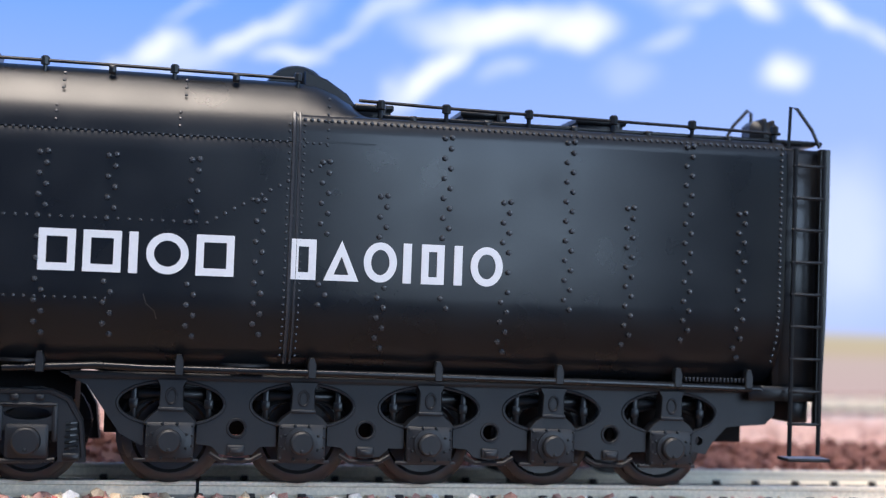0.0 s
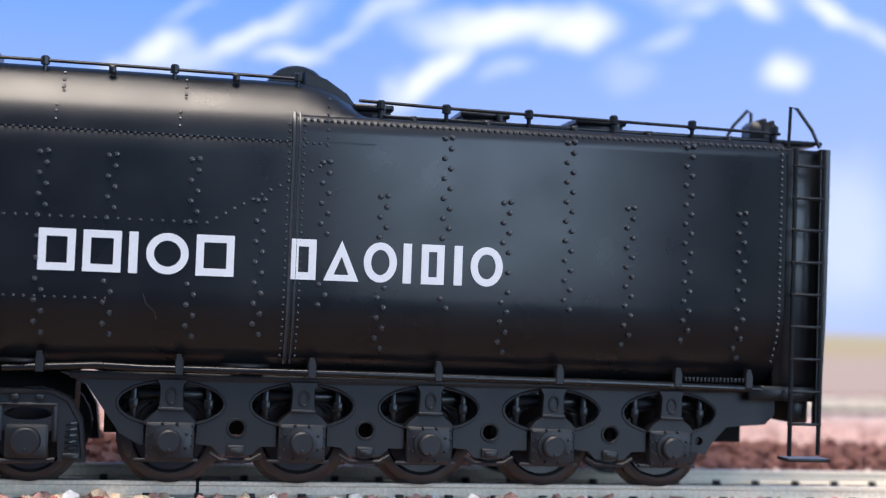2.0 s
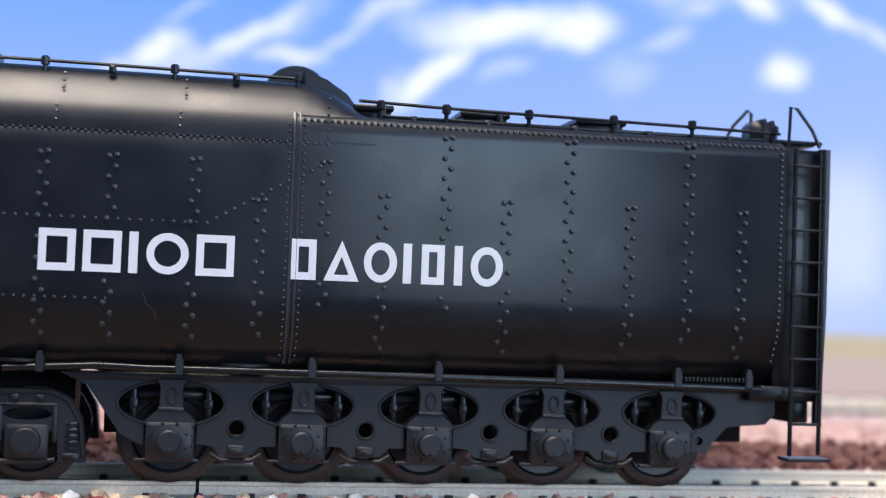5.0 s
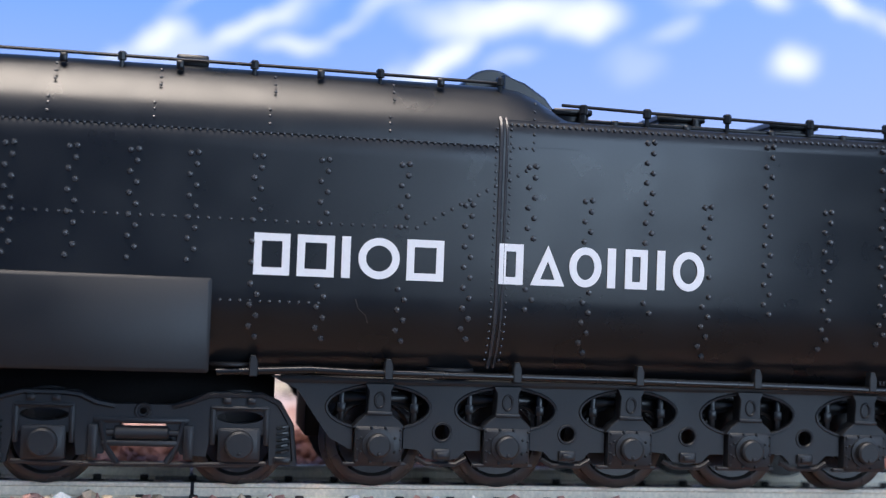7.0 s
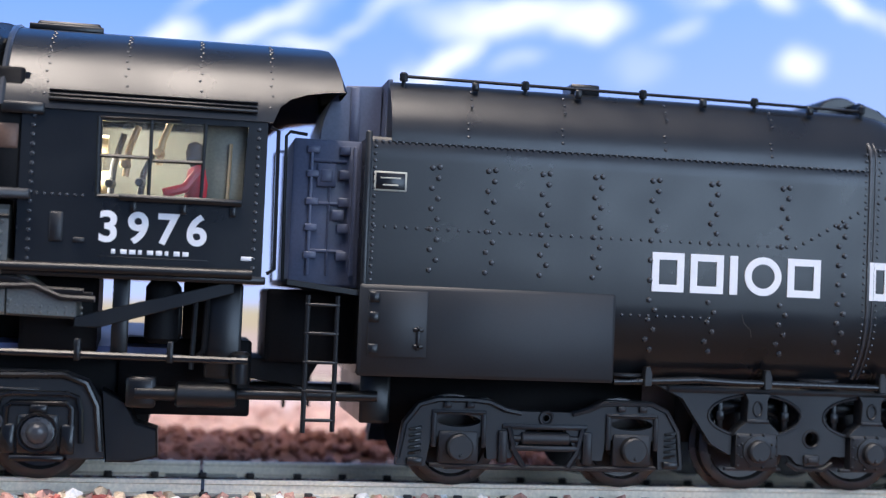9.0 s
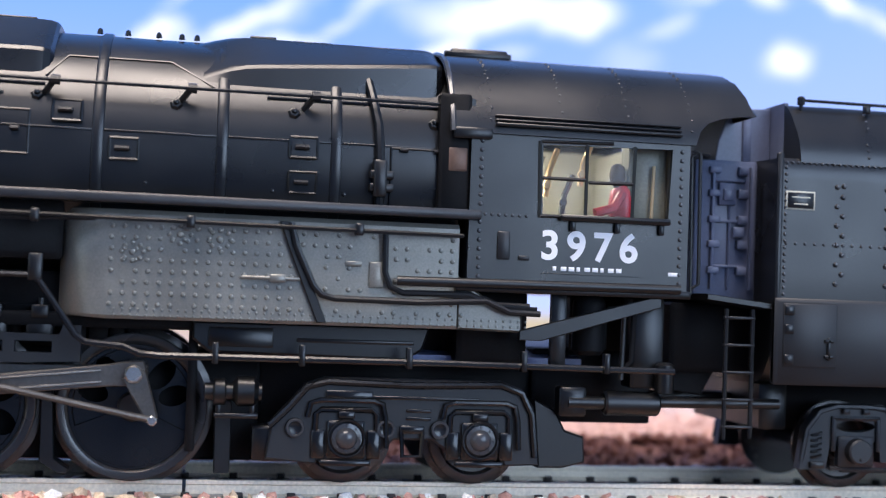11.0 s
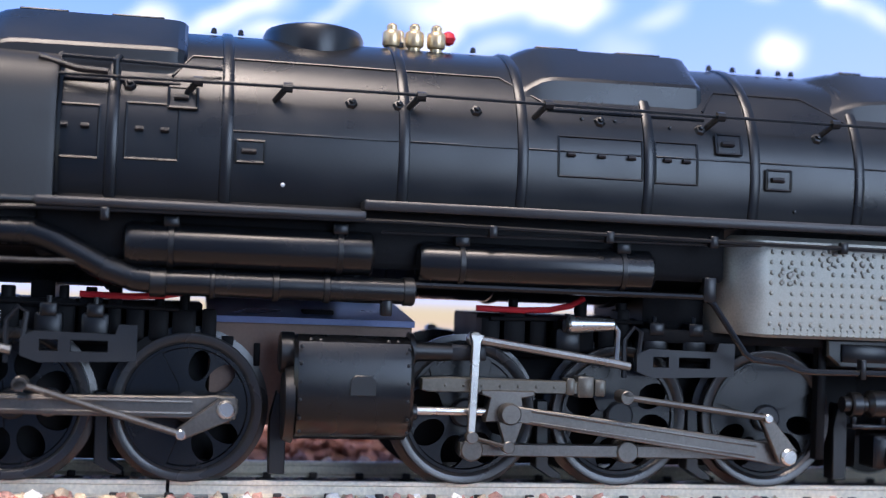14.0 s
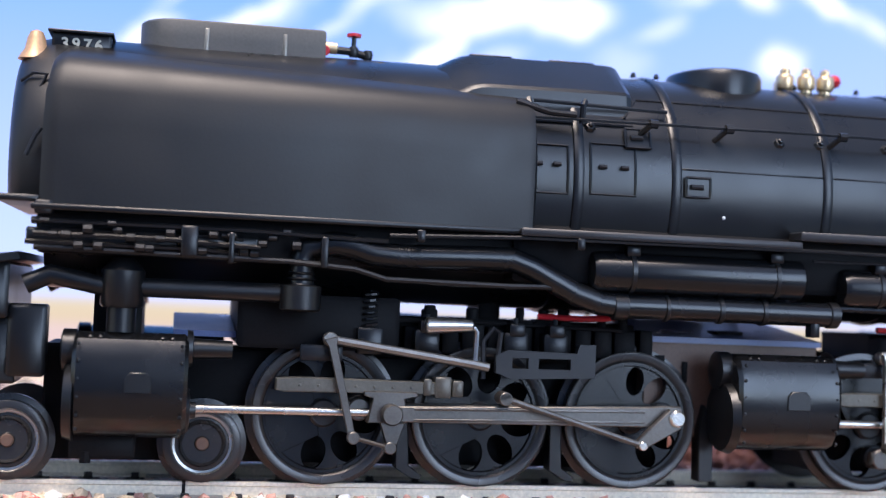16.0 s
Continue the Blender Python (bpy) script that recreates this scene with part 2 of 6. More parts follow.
def ground_material():
    m = paint("glued gravel bed", (0.4, 0.28, 0.23), 0.85, grain=0.5, scale=500, bump=0.6)
    n, l = m.node_tree.nodes, m.node_tree.links
    tc = n.new("ShaderNodeTexCoord")
    sep = n.new("ShaderNodeSeparateXYZ")
    l.new(tc.outputs["Object"], sep.inputs[0])
    wob = n.new("ShaderNodeTexNoise")
    wob.inputs["Scale"].default_value = 40
    mul = n.new("ShaderNodeMath")
    mul.operation = "MULTIPLY_ADD"
    mul.inputs[1].default_value, mul.inputs[2].default_value = 0.03, -0.015
    l.new(tc.outputs["Object"], wob.inputs["Vector"])
    l.new(wob.outputs["Fac"], mul.inputs[0])
    add = n.new("ShaderNodeMath")
    l.new(sep.outputs["Y"], add.inputs[0])
    l.new(mul.outputs[0], add.inputs[1])
    mr = n.new("ShaderNodeMapRange")
    mr.inputs["From Min"].default_value, mr.inputs["From Max"].default_value = -0.05, 0.3
    l.new(add.outputs[0], mr.inputs["Value"])
    ramp = n.new("ShaderNodeValToRGB")
    el = ramp.color_ramp.elements
    while len(el) < 8:
        el.new(0.5)
    stops = [(0.0, (0.45, 0.32, 0.26)), (0.18, (0.33, 0.22, 0.18)), (0.22, (0.15, 0.07, 0.055)), (0.31, (0.17, 0.08, 0.065)),
             (0.35, (0.55, 0.35, 0.28)), (0.6, (0.5, 0.38, 0.34)), (0.78, (0.5, 0.4, 0.36)), (0.86, (0.22, 0.12, 0.1))]
    for e, (p, c) in zip(el, stops):
        e.position, e.color = p, (*c, 1)
    l.new(mr.outputs[0], ramp.inputs[0])
    mixc = n.new("ShaderNodeTexVoronoi")
    mixc.inputs["Scale"].default_value = 450
    l.new(tc.outputs["Object"], mixc.inputs["Vector"])
    hsv = n.new("ShaderNodeHueSaturation")
    val = n.new("ShaderNodeMapRange")
    val.inputs["To Min"].default_value, val.inputs["To Max"].default_value = 0.55, 1.5
    sepc = n.new("ShaderNodeSeparateColor")
    l.new(mixc.outputs["Color"], sepc.inputs[0])
    l.new(sepc.outputs[0], val.inputs["Value"])
    l.new(val.outputs[0], hsv.inputs["Value"])
    l.new(ramp.outputs[0], hsv.inputs["Color"])
    l.new(hsv.outputs[0], n["Principled BSDF"].inputs["Base Color"])
    return m


def make_ground():
    g = Geo()
    nx, ny = 160, 130
    xs = np.linspace(-520, 680, nx)
    ys = np.linspace(-24, 266, ny)
    pts = []
    for y in ys:
        for x in xs:
            z = -3.4 + 0.5 * noise.noise((x * 0.07, y * 0.07, 0.0)) + 0.35 * noise.noise((x * 0.3, y * 0.3, 4.0))
            bank = max(0.0, 1 - abs(y - 38) / 18)
            z += 4.6 * bank * (0.7 + 0.5 * noise.noise((x * 0.03, 2.0, y * 0.05)))
            pts.append((x, y, z))
    g.add(pts, [(j * nx + i, j * nx + i + 1, (j + 1) * nx + i + 1, (j + 1) * nx + i) for j in range(ny - 1) for i in range(nx - 1)])
    alone("ground", g, ground_material(), "gravel-covered layout board with reddish ballast strips", kind="structure")


def stones(name, count, xr, yr, zr, size, colour, label, seed):
    """Loose ballast chips of one colour."""
    r = random.Random(seed)
    g = Geo()
    t = (1 + 5 ** 0.5) / 2
    ico = [(-1, t, 0), (1, t, 0), (-1, -t, 0), (1, -t, 0), (0, -1, t), (0, 1, t), (0, -1, -t), (0, 1, -t), (t, 0, -1), (t, 0, 1), (-t, 0, -1), (-t, 0, 1)]
    fc = [(0, 11, 5), (0, 5, 1), (0, 1, 7), (0, 7, 10), (0, 10, 11), (1, 5, 9), (5, 11, 4), (11, 10, 2), (10, 7, 6), (7, 1, 8),
          (3, 9, 4), (3, 4, 2), (3, 2, 6), (3, 6, 8), (3, 8, 9), (4, 9, 5), (2, 4, 11), (6, 2, 10), (8, 6, 7), (9, 8, 1)]
    for _ in range(count):
        x, y = r.uniform(*xr), r.uniform(*yr)
        if abs(abs(y) - GAUGE - 0.4) < 1.7 and name != "far_ballast":
            continue
        s = r.uniform(*size) / 1.9
        rot = Euler((r.uniform(0, 6), r.uniform(0, 6), r.uniform(0, 6))).to_matrix()
        k = [r.uniform(0.65, 1.2) for _ in ico]
        sq = Vector((r.uniform(0.8, 1.3), r.uniform(0.7, 1.1), r.uniform(0.6, 0.95)))
        z = r.uniform(*zr) if name != "brown_ballast" else r.uniform(-3.4, -2.4) + 3.9 * max(0.0, 1 - abs(y - 38) / 18)
        g.add([rot @ (Vector(p) * s * kk * 0.5 * sq) + Vector((x, y, z)) for p, kk in zip(ico, k)], fc)
    alone(name, g, paint(label.split(" lying")[0], colour, 0.75, grain=0.3, scale=1500, vary=0.3, bump=0.4), label, "ballast", kind="stuff", smooth=25)


def make_track(name, y0, label, x0=-330.0, x1=420.0, joint=None, pitch=6.62):
    track = thing(name, label, "railway track")
    track.location = (0, y0 * MM, 0)
    prof = [(-0.45, 0.0), (-0.36, 0.06), (0.36, 0.06), (0.45, 0.0), (0.45, -0.42), (0.16, -0.62), (0.16, -1.65), (0.95, -1.85), (0.95, -2.1), (-0.95, -2.1), (-0.95, -1.85), (-0.16, -1.65), (-0.16, -0.62), (-0.45, -0.42)]
    for side in (-1, 1):
        yc = side * (GAUGE + 0.45)
        cuts = [x0, x1] if joint is None else [x0, joint - 0.22, joint + 0.22, x1]
        for a, b in zip(cuts[::2], cuts[1::2]):
            g = Geo().loft([[(x, yc + p, q - 0.06) for p, q in prof] for x in (a, b)])
            part("rail", g, RAIL, track, "worn nickel-silver rail")
        if joint is not None:
            g = Geo().box(joint - 5, joint + 5, yc - 1.05, yc + 1.05, -2.2, -1.75, 0.08)
            part("rail_joiner", g, RAILSIDE, track, "folded metal rail joiner")
    tie = Geo().box(-1.25, 1.25, -15.2, 15.2, -3.9, -2.2, 0.12)
    for side in (-1, 1):
        for d in (-1, 1):
            yc = side * (GAUGE + 0.45) + d * 1.15
            tie.box(-0.55, 0.55, yc - 0.42, yc + 0.42, -2.25, -1.45, 0.15)
    me = tie.mesh("sleeper", TIE)
    n = int((x1 - x0) / pitch)
    lo = max(0, int((-140 - x0) / pitch))
    for i in range(lo, min(n, lo + 58)):
        part("sleeper", me, None, track, at=(x0 + i * pitch + rnd.uniform(-0.15, 0.15), 0, 0))
    return track


def backdrop_material():
    m = bpy.data.materials.new("self-lit printed sky backdrop")
    m.use_nodes = True
    n, l = m.node_tree.nodes, m.node_tree.links
    b = n["Principled BSDF"]
    b.inputs["Roughness"].default_value = 0.9
    tc = n.new("ShaderNodeTexCoord")
    scl = n.new("ShaderNodeVectorMath")
    scl.operation = "SCALE"
    scl.inputs["Scale"].default_value = 1000.0
    l.new(tc.outputs["Object"], scl.inputs[0])
    nz = n.new("ShaderNodeTexNoise")
    nz.inputs["Scale"].default_value, nz.inputs["Detail"].default_value = 0.035, 5
    l.new(scl.outputs[0], nz.inputs["Vector"])
    ctr = n.new("ShaderNodeVectorMath")
    ctr.operation = "MULTIPLY_ADD"
    ctr.inputs[1].default_value, ctr.inputs[2].default_value = (26, 0, 20), (-13, 0, -10)
    l.new(nz.outputs["Color"], ctr.inputs[0])
    wob = n.new("ShaderNodeVectorMath")
    l.new(scl.outputs[0], wob.inputs[0])
    l.new(ctr.outputs[0], wob.inputs[1])

    def blob(cx, cz, rx, rz, tilt, power):
        mp = n.new("ShaderNodeMapping")
        mp.vector_type = "TEXTURE"
        mp.inputs["Location"].default_value = (cx, 0, cz)
        mp.inputs["Rotation"].default_value = (0, radians(tilt), 0)
        mp.inputs["Scale"].default_value = (rx, 1e4, rz)
        l.new(wob.outputs[0], mp.inputs[0])
        ln = n.new("ShaderNodeVectorMath")
        ln.operation = "LENGTH"
        l.new(mp.outputs[0], ln.inputs[0])
        mr = n.new("ShaderNodeMapRange")
        mr.interpolation_type = "SMOOTHSTEP"
        mr.inputs["From Min"].default_value, mr.inputs["From Max"].default_value = 0.3, 1.4
        mr.inputs["To Min"].default_value, mr.inputs["To Max"].default_value = power, 0
        l.new(ln.outputs["Value"], mr.inputs["Value"])
        return mr.outputs[0]

    def join(outs):
        last = outs[0]
        for o in outs[1:]:
            mx = n.new("ShaderNodeMath")
            mx.operation = "MAXIMUM"
            l.new(last, mx.inputs[0])
            l.new(o, mx.inputs[1])
            last = mx.outputs[0]
        return last
    clouds = join([blob(57, 126, 33, 8, -8, 1.00), blob(86, 127, 16, 8, -6, 1.00), blob(30, 107, 24, 5, -38, 1.00), blob(18, 127, 15, 5, -30, 0.55), blob(-30, 115, 23, 4, -30, 0.80), blob(-61, 107, 12, 5, -28, 0.95),
                   blob(-76, 101, 9, 3, -15, 0.60), blob(-15, 110, 11, 3, -5, 0.75), blob(1, 117, 12, 2, -25, 0.50), blob(166, 116, 12, 7, -15, 1.00), blob(157, 140, 10, 5, 10, 0.95), blob(184, 139, 14, 4, 28, 0.95),
                   blob(200, 132, 8, 3, 35, 0.60), blob(120, 126, 11, 4, -30, 0.40), blob(62, 110, 13, 3, -10, 0.35), blob(108, 111, 12, 8, 0, 0.25), blob(193, 56, 23, 29, 8, 0.45), blob(-51, 122, 12, 2, -35, 0.40),
                   blob(133, 138, 12, 3, -10, 0.50),
                   blob(-22, 118, 24, 5, -30, 0.3), blob(-52, 104, 16, 6, -12, 0.5), blob(-95, 150, 40, 12, -20, 0.8), blob(110, 160, 70, 18, 5, 0.9), blob(270, 120, 40, 14, -10, 0.9), blob(-190, 110, 50, 16, 10, 0.8)])
    sep = n.new("ShaderNodeSeparateXYZ")
    l.new(scl.outputs[0], sep.inputs[0])
    up = n.new("ShaderNodeMapRange")
    up.inputs["From Min"].default_value, up.inputs["From Max"].default_value = 20, 150
    l.new(sep.outputs["Z"], up.inputs["Value"])
    ramp = n.new("ShaderNodeValToRGB")
    el = ramp.color_ramp.elements
    el.new(0.55)
    for e, (p, c) in zip(el, [(0.0, (0.52, 0.6, 0.95)), (0.55, (0.33, 0.46, 0.93)), (1.0, (0.12, 0.33, 0.88))]):
        e.position, e.color = p, (*c, 1)
    l.new(up.outputs[0], ramp.inputs[0])
    side = n.new("ShaderNodeMapRange")
    side.inputs["From Min"].default_value, side.inputs["From Max"].default_value = -20, 230
    side.inputs["To Max"].default_value = 0.55
    l.new(sep.outputs["X"], side.inputs["Value"])
    mixa = n.new("ShaderNodeMix")
    mixa.data_type = "RGBA"
    mixa.inputs["B"].default_value = (0.46, 0.56, 0.95, 1)
    l.new(side.outputs[0], mixa.inputs["Factor"])
    l.new(ramp.outputs[0], mixa.inputs["A"])
    mixb = n.new("ShaderNodeMix")
    mixb.data_type = "RGBA"
    mixb.inputs["B"].default_value = (0.97, 0.96, 0.98, 1)
    l.new(clouds, mixb.inputs["Factor"])
    l.new(mixa.outputs["Result"], mixb.inputs["A"])
    # the desert strip printed along the foot of the sheet
    low = n.new("ShaderNodeMapRange")
    low.inputs["From Min"].default_value, low.inputs["From Max"].default_value = -4, 26
    l.new(sep.outputs["Z"], low.inputs["Value"])
    foot = n.new("ShaderNodeValToRGB")
    fe = foot.color_ramp.elements
    for _ in range(2):
        fe.new(0.5)
    for e, (p, c) in zip(fe, [(0.1, (0.62, 0.45, 0.42)), (0.46, (0.62, 0.47, 0.42)), (0.56, (0.6, 0.47, 0.32)), (0.76, (0.6, 0.5, 0.35))]):
        e.position, e.color = p, (*c, 1)
    l.new(low.outputs[0], foot.inputs[0])
    edge = n.new("ShaderNodeMapRange")
    edge.inputs["From Min"].default_value, edge.inputs["From Max"].default_value = 18.0, 21.5
    l.new(sep.outputs["Z"], edge.inputs["Value"])
    mixd = n.new("ShaderNodeMix")
    mixd.data_type = "RGBA"
    l.new(edge.outputs[0], mixd.inputs["Factor"])
    l.new(foot.outputs[0], mixd.inputs["A"])
    l.new(mixb.outputs["Result"], mixd.inputs["B"])
    # the print glows: black base, emission in place of room light on it
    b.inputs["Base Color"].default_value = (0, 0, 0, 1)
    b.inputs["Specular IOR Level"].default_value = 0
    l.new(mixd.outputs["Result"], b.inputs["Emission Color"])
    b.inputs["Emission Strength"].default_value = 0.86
    return m


def make_backdrop():
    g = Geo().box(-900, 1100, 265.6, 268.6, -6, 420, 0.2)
    alone("backdrop", g, backdrop_material(), "printed blue sky backdrop with white clouds, giving off its own light", kind="structure")




def make_room():
    """Unseen added wall with a window behind the viewer, and the table that carries the board."""
    # wall added to block low sky, so the black sides reflect dull grey-blue
    g = Geo().plate([(-1500, -700), (2400, -700), (2400, 860), (-1500, 860)], [[(190, -30), (1010, -30), (1010, 750), (190, 750)]], -1240, -1200)
    alone("wall_south", g, paint("grey-blue plaster wall", (0.34, 0.43, 0.6), 0.8, grain=0.1, scale=60), "unseen grey-blue wall added behind the viewer, with a window opening", kind="structure")
    # unseen floor and front board, dark so low surfaces reflect little
    g = Geo().box(-1500, 2600, -1240, 270, -730, -700, 1.0)
    t = Geo().box(-560, 720, -26, 268, -30, -4.6, 1.0)
    alone("baseboard", t, paint("dark stained board", (0.03, 0.022, 0.016), 0.6, grain=0.3, scale=60), "dark wooden board under the layout", kind="structure")
    alone("floor", g, paint("dark floor boards", (0.04, 0.03, 0.025), 0.6, grain=0.3, scale=60), "unseen dark wooden room floor", kind="structure")


def make_table():
    """The trestle table under the layout board."""
    wood = paint("brown table wood", (0.12, 0.07, 0.04), 0.5, grain=0.35, scale=80)
    t = thing("trestle_table", "plain brown wooden table under the layout board", "table")
    part("tabletop", Geo().box(-580, 740, -150, 280, -52, -30.2, 1.5), wood, t)
    for x in (-540, 660):
        for y in (-120, 210):
            part("leg", Geo().box(x, x + 45, y, y + 45, -700, -51, 2.0), wood, t)


make_ground()
make_table()
make_backdrop()
make_room()
make_track("model_track", 0.0, "model railway track on dark sleepers in ballast", joint=-45.6)
make_track("background_track", 190.0, "second model railway track behind the train")
stones("pink_ballast", 950, (-110, 170), (-23, -10.5), (-3.2, -1.9), (1.5, 2.6), (0.62, 0.34, 0.27), "pink granite ballast chips lying beside the rails", 1)
stones("cream_ballast", 600, (-110, 170), (-23, -10.5), (-3.2, -1.9), (1.5, 2.8), (0.72, 0.56, 0.38), "cream ballast chips lying beside the rails", 2)
stones("white_ballast", 420, (-110, 170), (-23, -10.5), (-3.2, -1.9), (1.5, 2.6), (0.75, 0.72, 0.68), "white quartz ballast chips lying beside the rails", 3)
stones("red_ballast", 450, (-110, 170), (-23, -10.5), (-3.2, -2.0), (1.3, 2.3), (0.42, 0.11, 0.09), "brick-red ballast chips lying beside the rails", 4)
stones("bed_ballast", 1500, (-110, 170), (-9, 24), (-3.6, -2.9), (1.2, 2.2), (0.36, 0.3, 0.27), "greyish ballast chips lying between the rails", 5)
stones("pale_ballast", 420, (-110, 190), (12.5, 24), (-3.2, -1.8), (1.6, 2.8), (0.68, 0.5, 0.42), "pale pink ballast chips lying beyond the far rail", 9)
stones("far_ballast", 3000, (-90, 240), (54, 125), (-3.2, -1.6), (2.0, 3.8), (0.6, 0.4, 0.34), "pale pink ballast chips lying behind the track", 6)
stones("brown_ballast", 3000, (-90, 220), (20, 54), (-2.6, 1.0), (1.5, 2.9), (0.2, 0.085, 0.065), "dark red-brown ballast chips lying on a low bank", 8)

# ---- the train: tender ----
SIDE = 18.8


def wheelset(parent, x, z, r, name="wheelset", half=8.6, groove=False):
    """Two wheels on an axle, turning about its own origin."""
    g = Geo()
    for s in (-1, 1):
        f, b = s * (half + 2.3), s * half
        if groove:
            prof = [(0.01, f), (r * 0.16, f), (r * 0.2, f - s * 0.35), (r * 0.5, f - s * 0.3), (r * 0.56, f + s * 0.1), (r * 0.62, f - s * 0.5), (r * 0.74, f - s * 0.55), (r * 0.8, f), (r * 0.96, f), (r, f - s * 0.12), (r, b + s * 0.6), (r + 0.75, b + s * 0.45), (r + 0.75, b), (0.01, b)]
        else:
            prof = [(0.01, f - s * 0.2), (r * 0.3, f - s * 0.2), (r * 0.36, f - s * 0.7), (r * 0.74, f - s * 0.6), (r * 0.8, f), (r * 0.97, f), (r, f - s * 0.12), (r, b + s * 0.6), (r + 0.75, b + s * 0.45), (r + 0.75, b), (0.01, b)]
        g.lathe(prof, 0, 0, 36)
    g.rod((0, -half, 0), (0, half, 0), 1.2)
    w = part(name, g, STEEL, parent, "dark steel wheels on one axle", at=(x, 0, z))
    if groove:
        for s in (-1, 1):
            f = s * (half + 2.3)
            part("wheel_ring", Geo().lathe([(r * 0.68, f - s * 0.5), (r * 0.7, f - s * 0.25), (r * 0.76, f - s * 0.2), (r * 0.8, f + s * 0.02)], 0, 0, 36), BRIGHT, w, "bright turned ring")
            part("wheel_boss", Geo().lathe([(0.01, f + s * 0.15), (r * 0.14, f + s * 0.15), (r * 0.17, f)], 0, 0, 20), BROWN, w)
    return w


def side_y(z):
    return -SIDE if z >= 25 else -SIDE + 4.6 * ((25 - z) / 10.0) ** 2


def tender_section(top):
    """Half outline in (y, z) from the belly to the top middle; top is a list of (y, z) for the shoulder."""
    low = [(side_y(z) if z > 15 else -13.0, z) for z in (14.6, 15.2, 16, 17.5, 19, 21, 23, 25, 30, 36, 42)]
    return [(-10.0, 14.4)] + low + top


def mirrored(half):
    return half + [(-y, z) for y, z in reversed(half) if abs(y) > 1e-6]


def make_tender():
    t = thing("tender", "black riveted fourteen-wheel steam locomotive tender with white lettering", "model tender")
    # water tank behind the seam
    tank = mirrored(tender_section([(-18.8, 45.6), (-18.6, 46.9), (-18.0, 47.8), (-17.2, 48.15), (-10, 48.4), (-4, 48.5)]))
    g = Geo().loft([[(x, y * k, 15 + (z - 15) * (0.3 + 0.7 * k) if k < 1 else z) for y, z in tank] for x, k in ((-35.2, 1), (31.6, 1), (32.0, 0.985))])
    part("water_tank", g, BLACK, t)
    # coal bunker with its curved shoulders
    rings = []
    for x, zt in ((-101.2, 52.6), (-95, 52.7), (-60, 52.7), (-35, 52.6), (-32.5, 52.3), (-30, 51.4), (-28, 50.2), (-26.4, 48.9), (-25, 48.3)):
        k = max(0.0, (zt - 48.2) / 4.5)
        sh = [(-18.82, 44.3), (-18.75, 45.2), (-18.4, 46.6), (-17.8, 48 - 0.2 * (1 - k))]
        sh += [(-17.8 + 4.2 * math.sin(a) * 1.0, 48 + (zt - 48) * (1 - (1 - math.sin(a)) ** 1.4)) for a in (0.3, 0.6, 0.9, 1.2, 1.5)]
        sh += [(-8, zt + 0.05), (-3, zt + 0.05)]
        rings.append([(x, y, z) for y, z in mirrored([(-17.5, 43.8)] + sh)])
    part("coal_bunker", Geo().loft(rings), BLACK, t, "black bunker with curved shoulders")
    body = mirrored(tender_section([(-18.8, 44.0), (-18.2, 44.8), (-8, 45.0)]))
    part("front_body", Geo().loft([[(x, y, z) for y, z in body] for x in (-104.0, -35.2)]), BLACK, t)
    for s in (-1, 1):
        for x, r in ((-35.5, 0.3), (-34.75, 0.2)):
            # lightened strips carry the highlight along the seam
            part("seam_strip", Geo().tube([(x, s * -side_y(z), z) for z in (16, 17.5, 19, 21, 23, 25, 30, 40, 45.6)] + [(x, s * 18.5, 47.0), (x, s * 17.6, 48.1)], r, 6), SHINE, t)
    # rear end
    g = Geo().box(31.8, 38.2, -16.2, 16.2, 14.5, 47.6, 0.5)
    part("rear_bulkhead", g, BLACK, t)
    g = Geo()
    for s in (-1, 1):
        g.loft([[(38.2 + a, s * 16.9 + b, z) for a, b in ((-0.7, -0.6), (0.7 * k, -0.6), (1.0 * k, 0), (0.7 * k, 0.6), (-0.7, 0.6))] for z, k in ((9.5, 0.2), (16, 0.3), (25, 0.8), (40, 1), (47.6, 1))])
    part("corner_post", g, SOOT, t)
    g = Geo().box(28, 38.4, -17.0, 17.0, 12.6, 14.6, 0.3).box(34.5, 37.4, -15.5, 15.5, 9.6, 13.0, 0.3)
    part("end_beam", g, SOOT, t)

    def ladder(name, x0, x1, y, z0, z1, rungs, foot):
        lad = part(name, Geo().tube([(x0, y, z0), (x0, y, z1)], 0.32), SOOT, t, "black wire ladder")
        part("stile", Geo().tube([(x1, y, z0 + 0.2), (x1, y, z1)], 0.32), SOOT, lad)
        for z in rungs:
            part("rung", Geo().box(x0 - 0.35, x1 + 0.35, y - 0.3, y + 0.3, z - 0.2, z + 0.2, 0.1), SOOT, lad)
        if foot:
            part("step", Geo().box(x0 - 0.6, x1 + 1.4, y - 1.0, y + 2.4, z0 - 0.7, z0 - 0.25, 0.12), SOOT, lad)
    for s in (-1, 1):
        ladder("rear_ladder", 33.3, 37.5, s * 18.4, 5.3, 47.4, [45.0 - 4.42 * i for i in range(9)], True)
        ladder("front_ladder", -110.8, -107.1, s * 18.0, 7.2, 24.4, [8.8, 12.4, 16.0, 19.6, 23.2], False)
    g = Geo()
    for s in (-1, 1):
        g.tube([(32.6, s * 17.5, 47.5), (32.8, s * 17.5, 53.2), (33.8, s * 17.4, 53.0), (36.2, s * 17.2, 50.2), (37.4, s * 17.2, 47.8)], 0.24)
    g.tube([(26.0, -10, 48.3), (27.6, -10, 51.2), (29.8, -10, 53.6), (30.3, -10, 53.2), (30.3, -10, 48.3)], 0.24)
    part("grab_iron", g, SOOT, t)
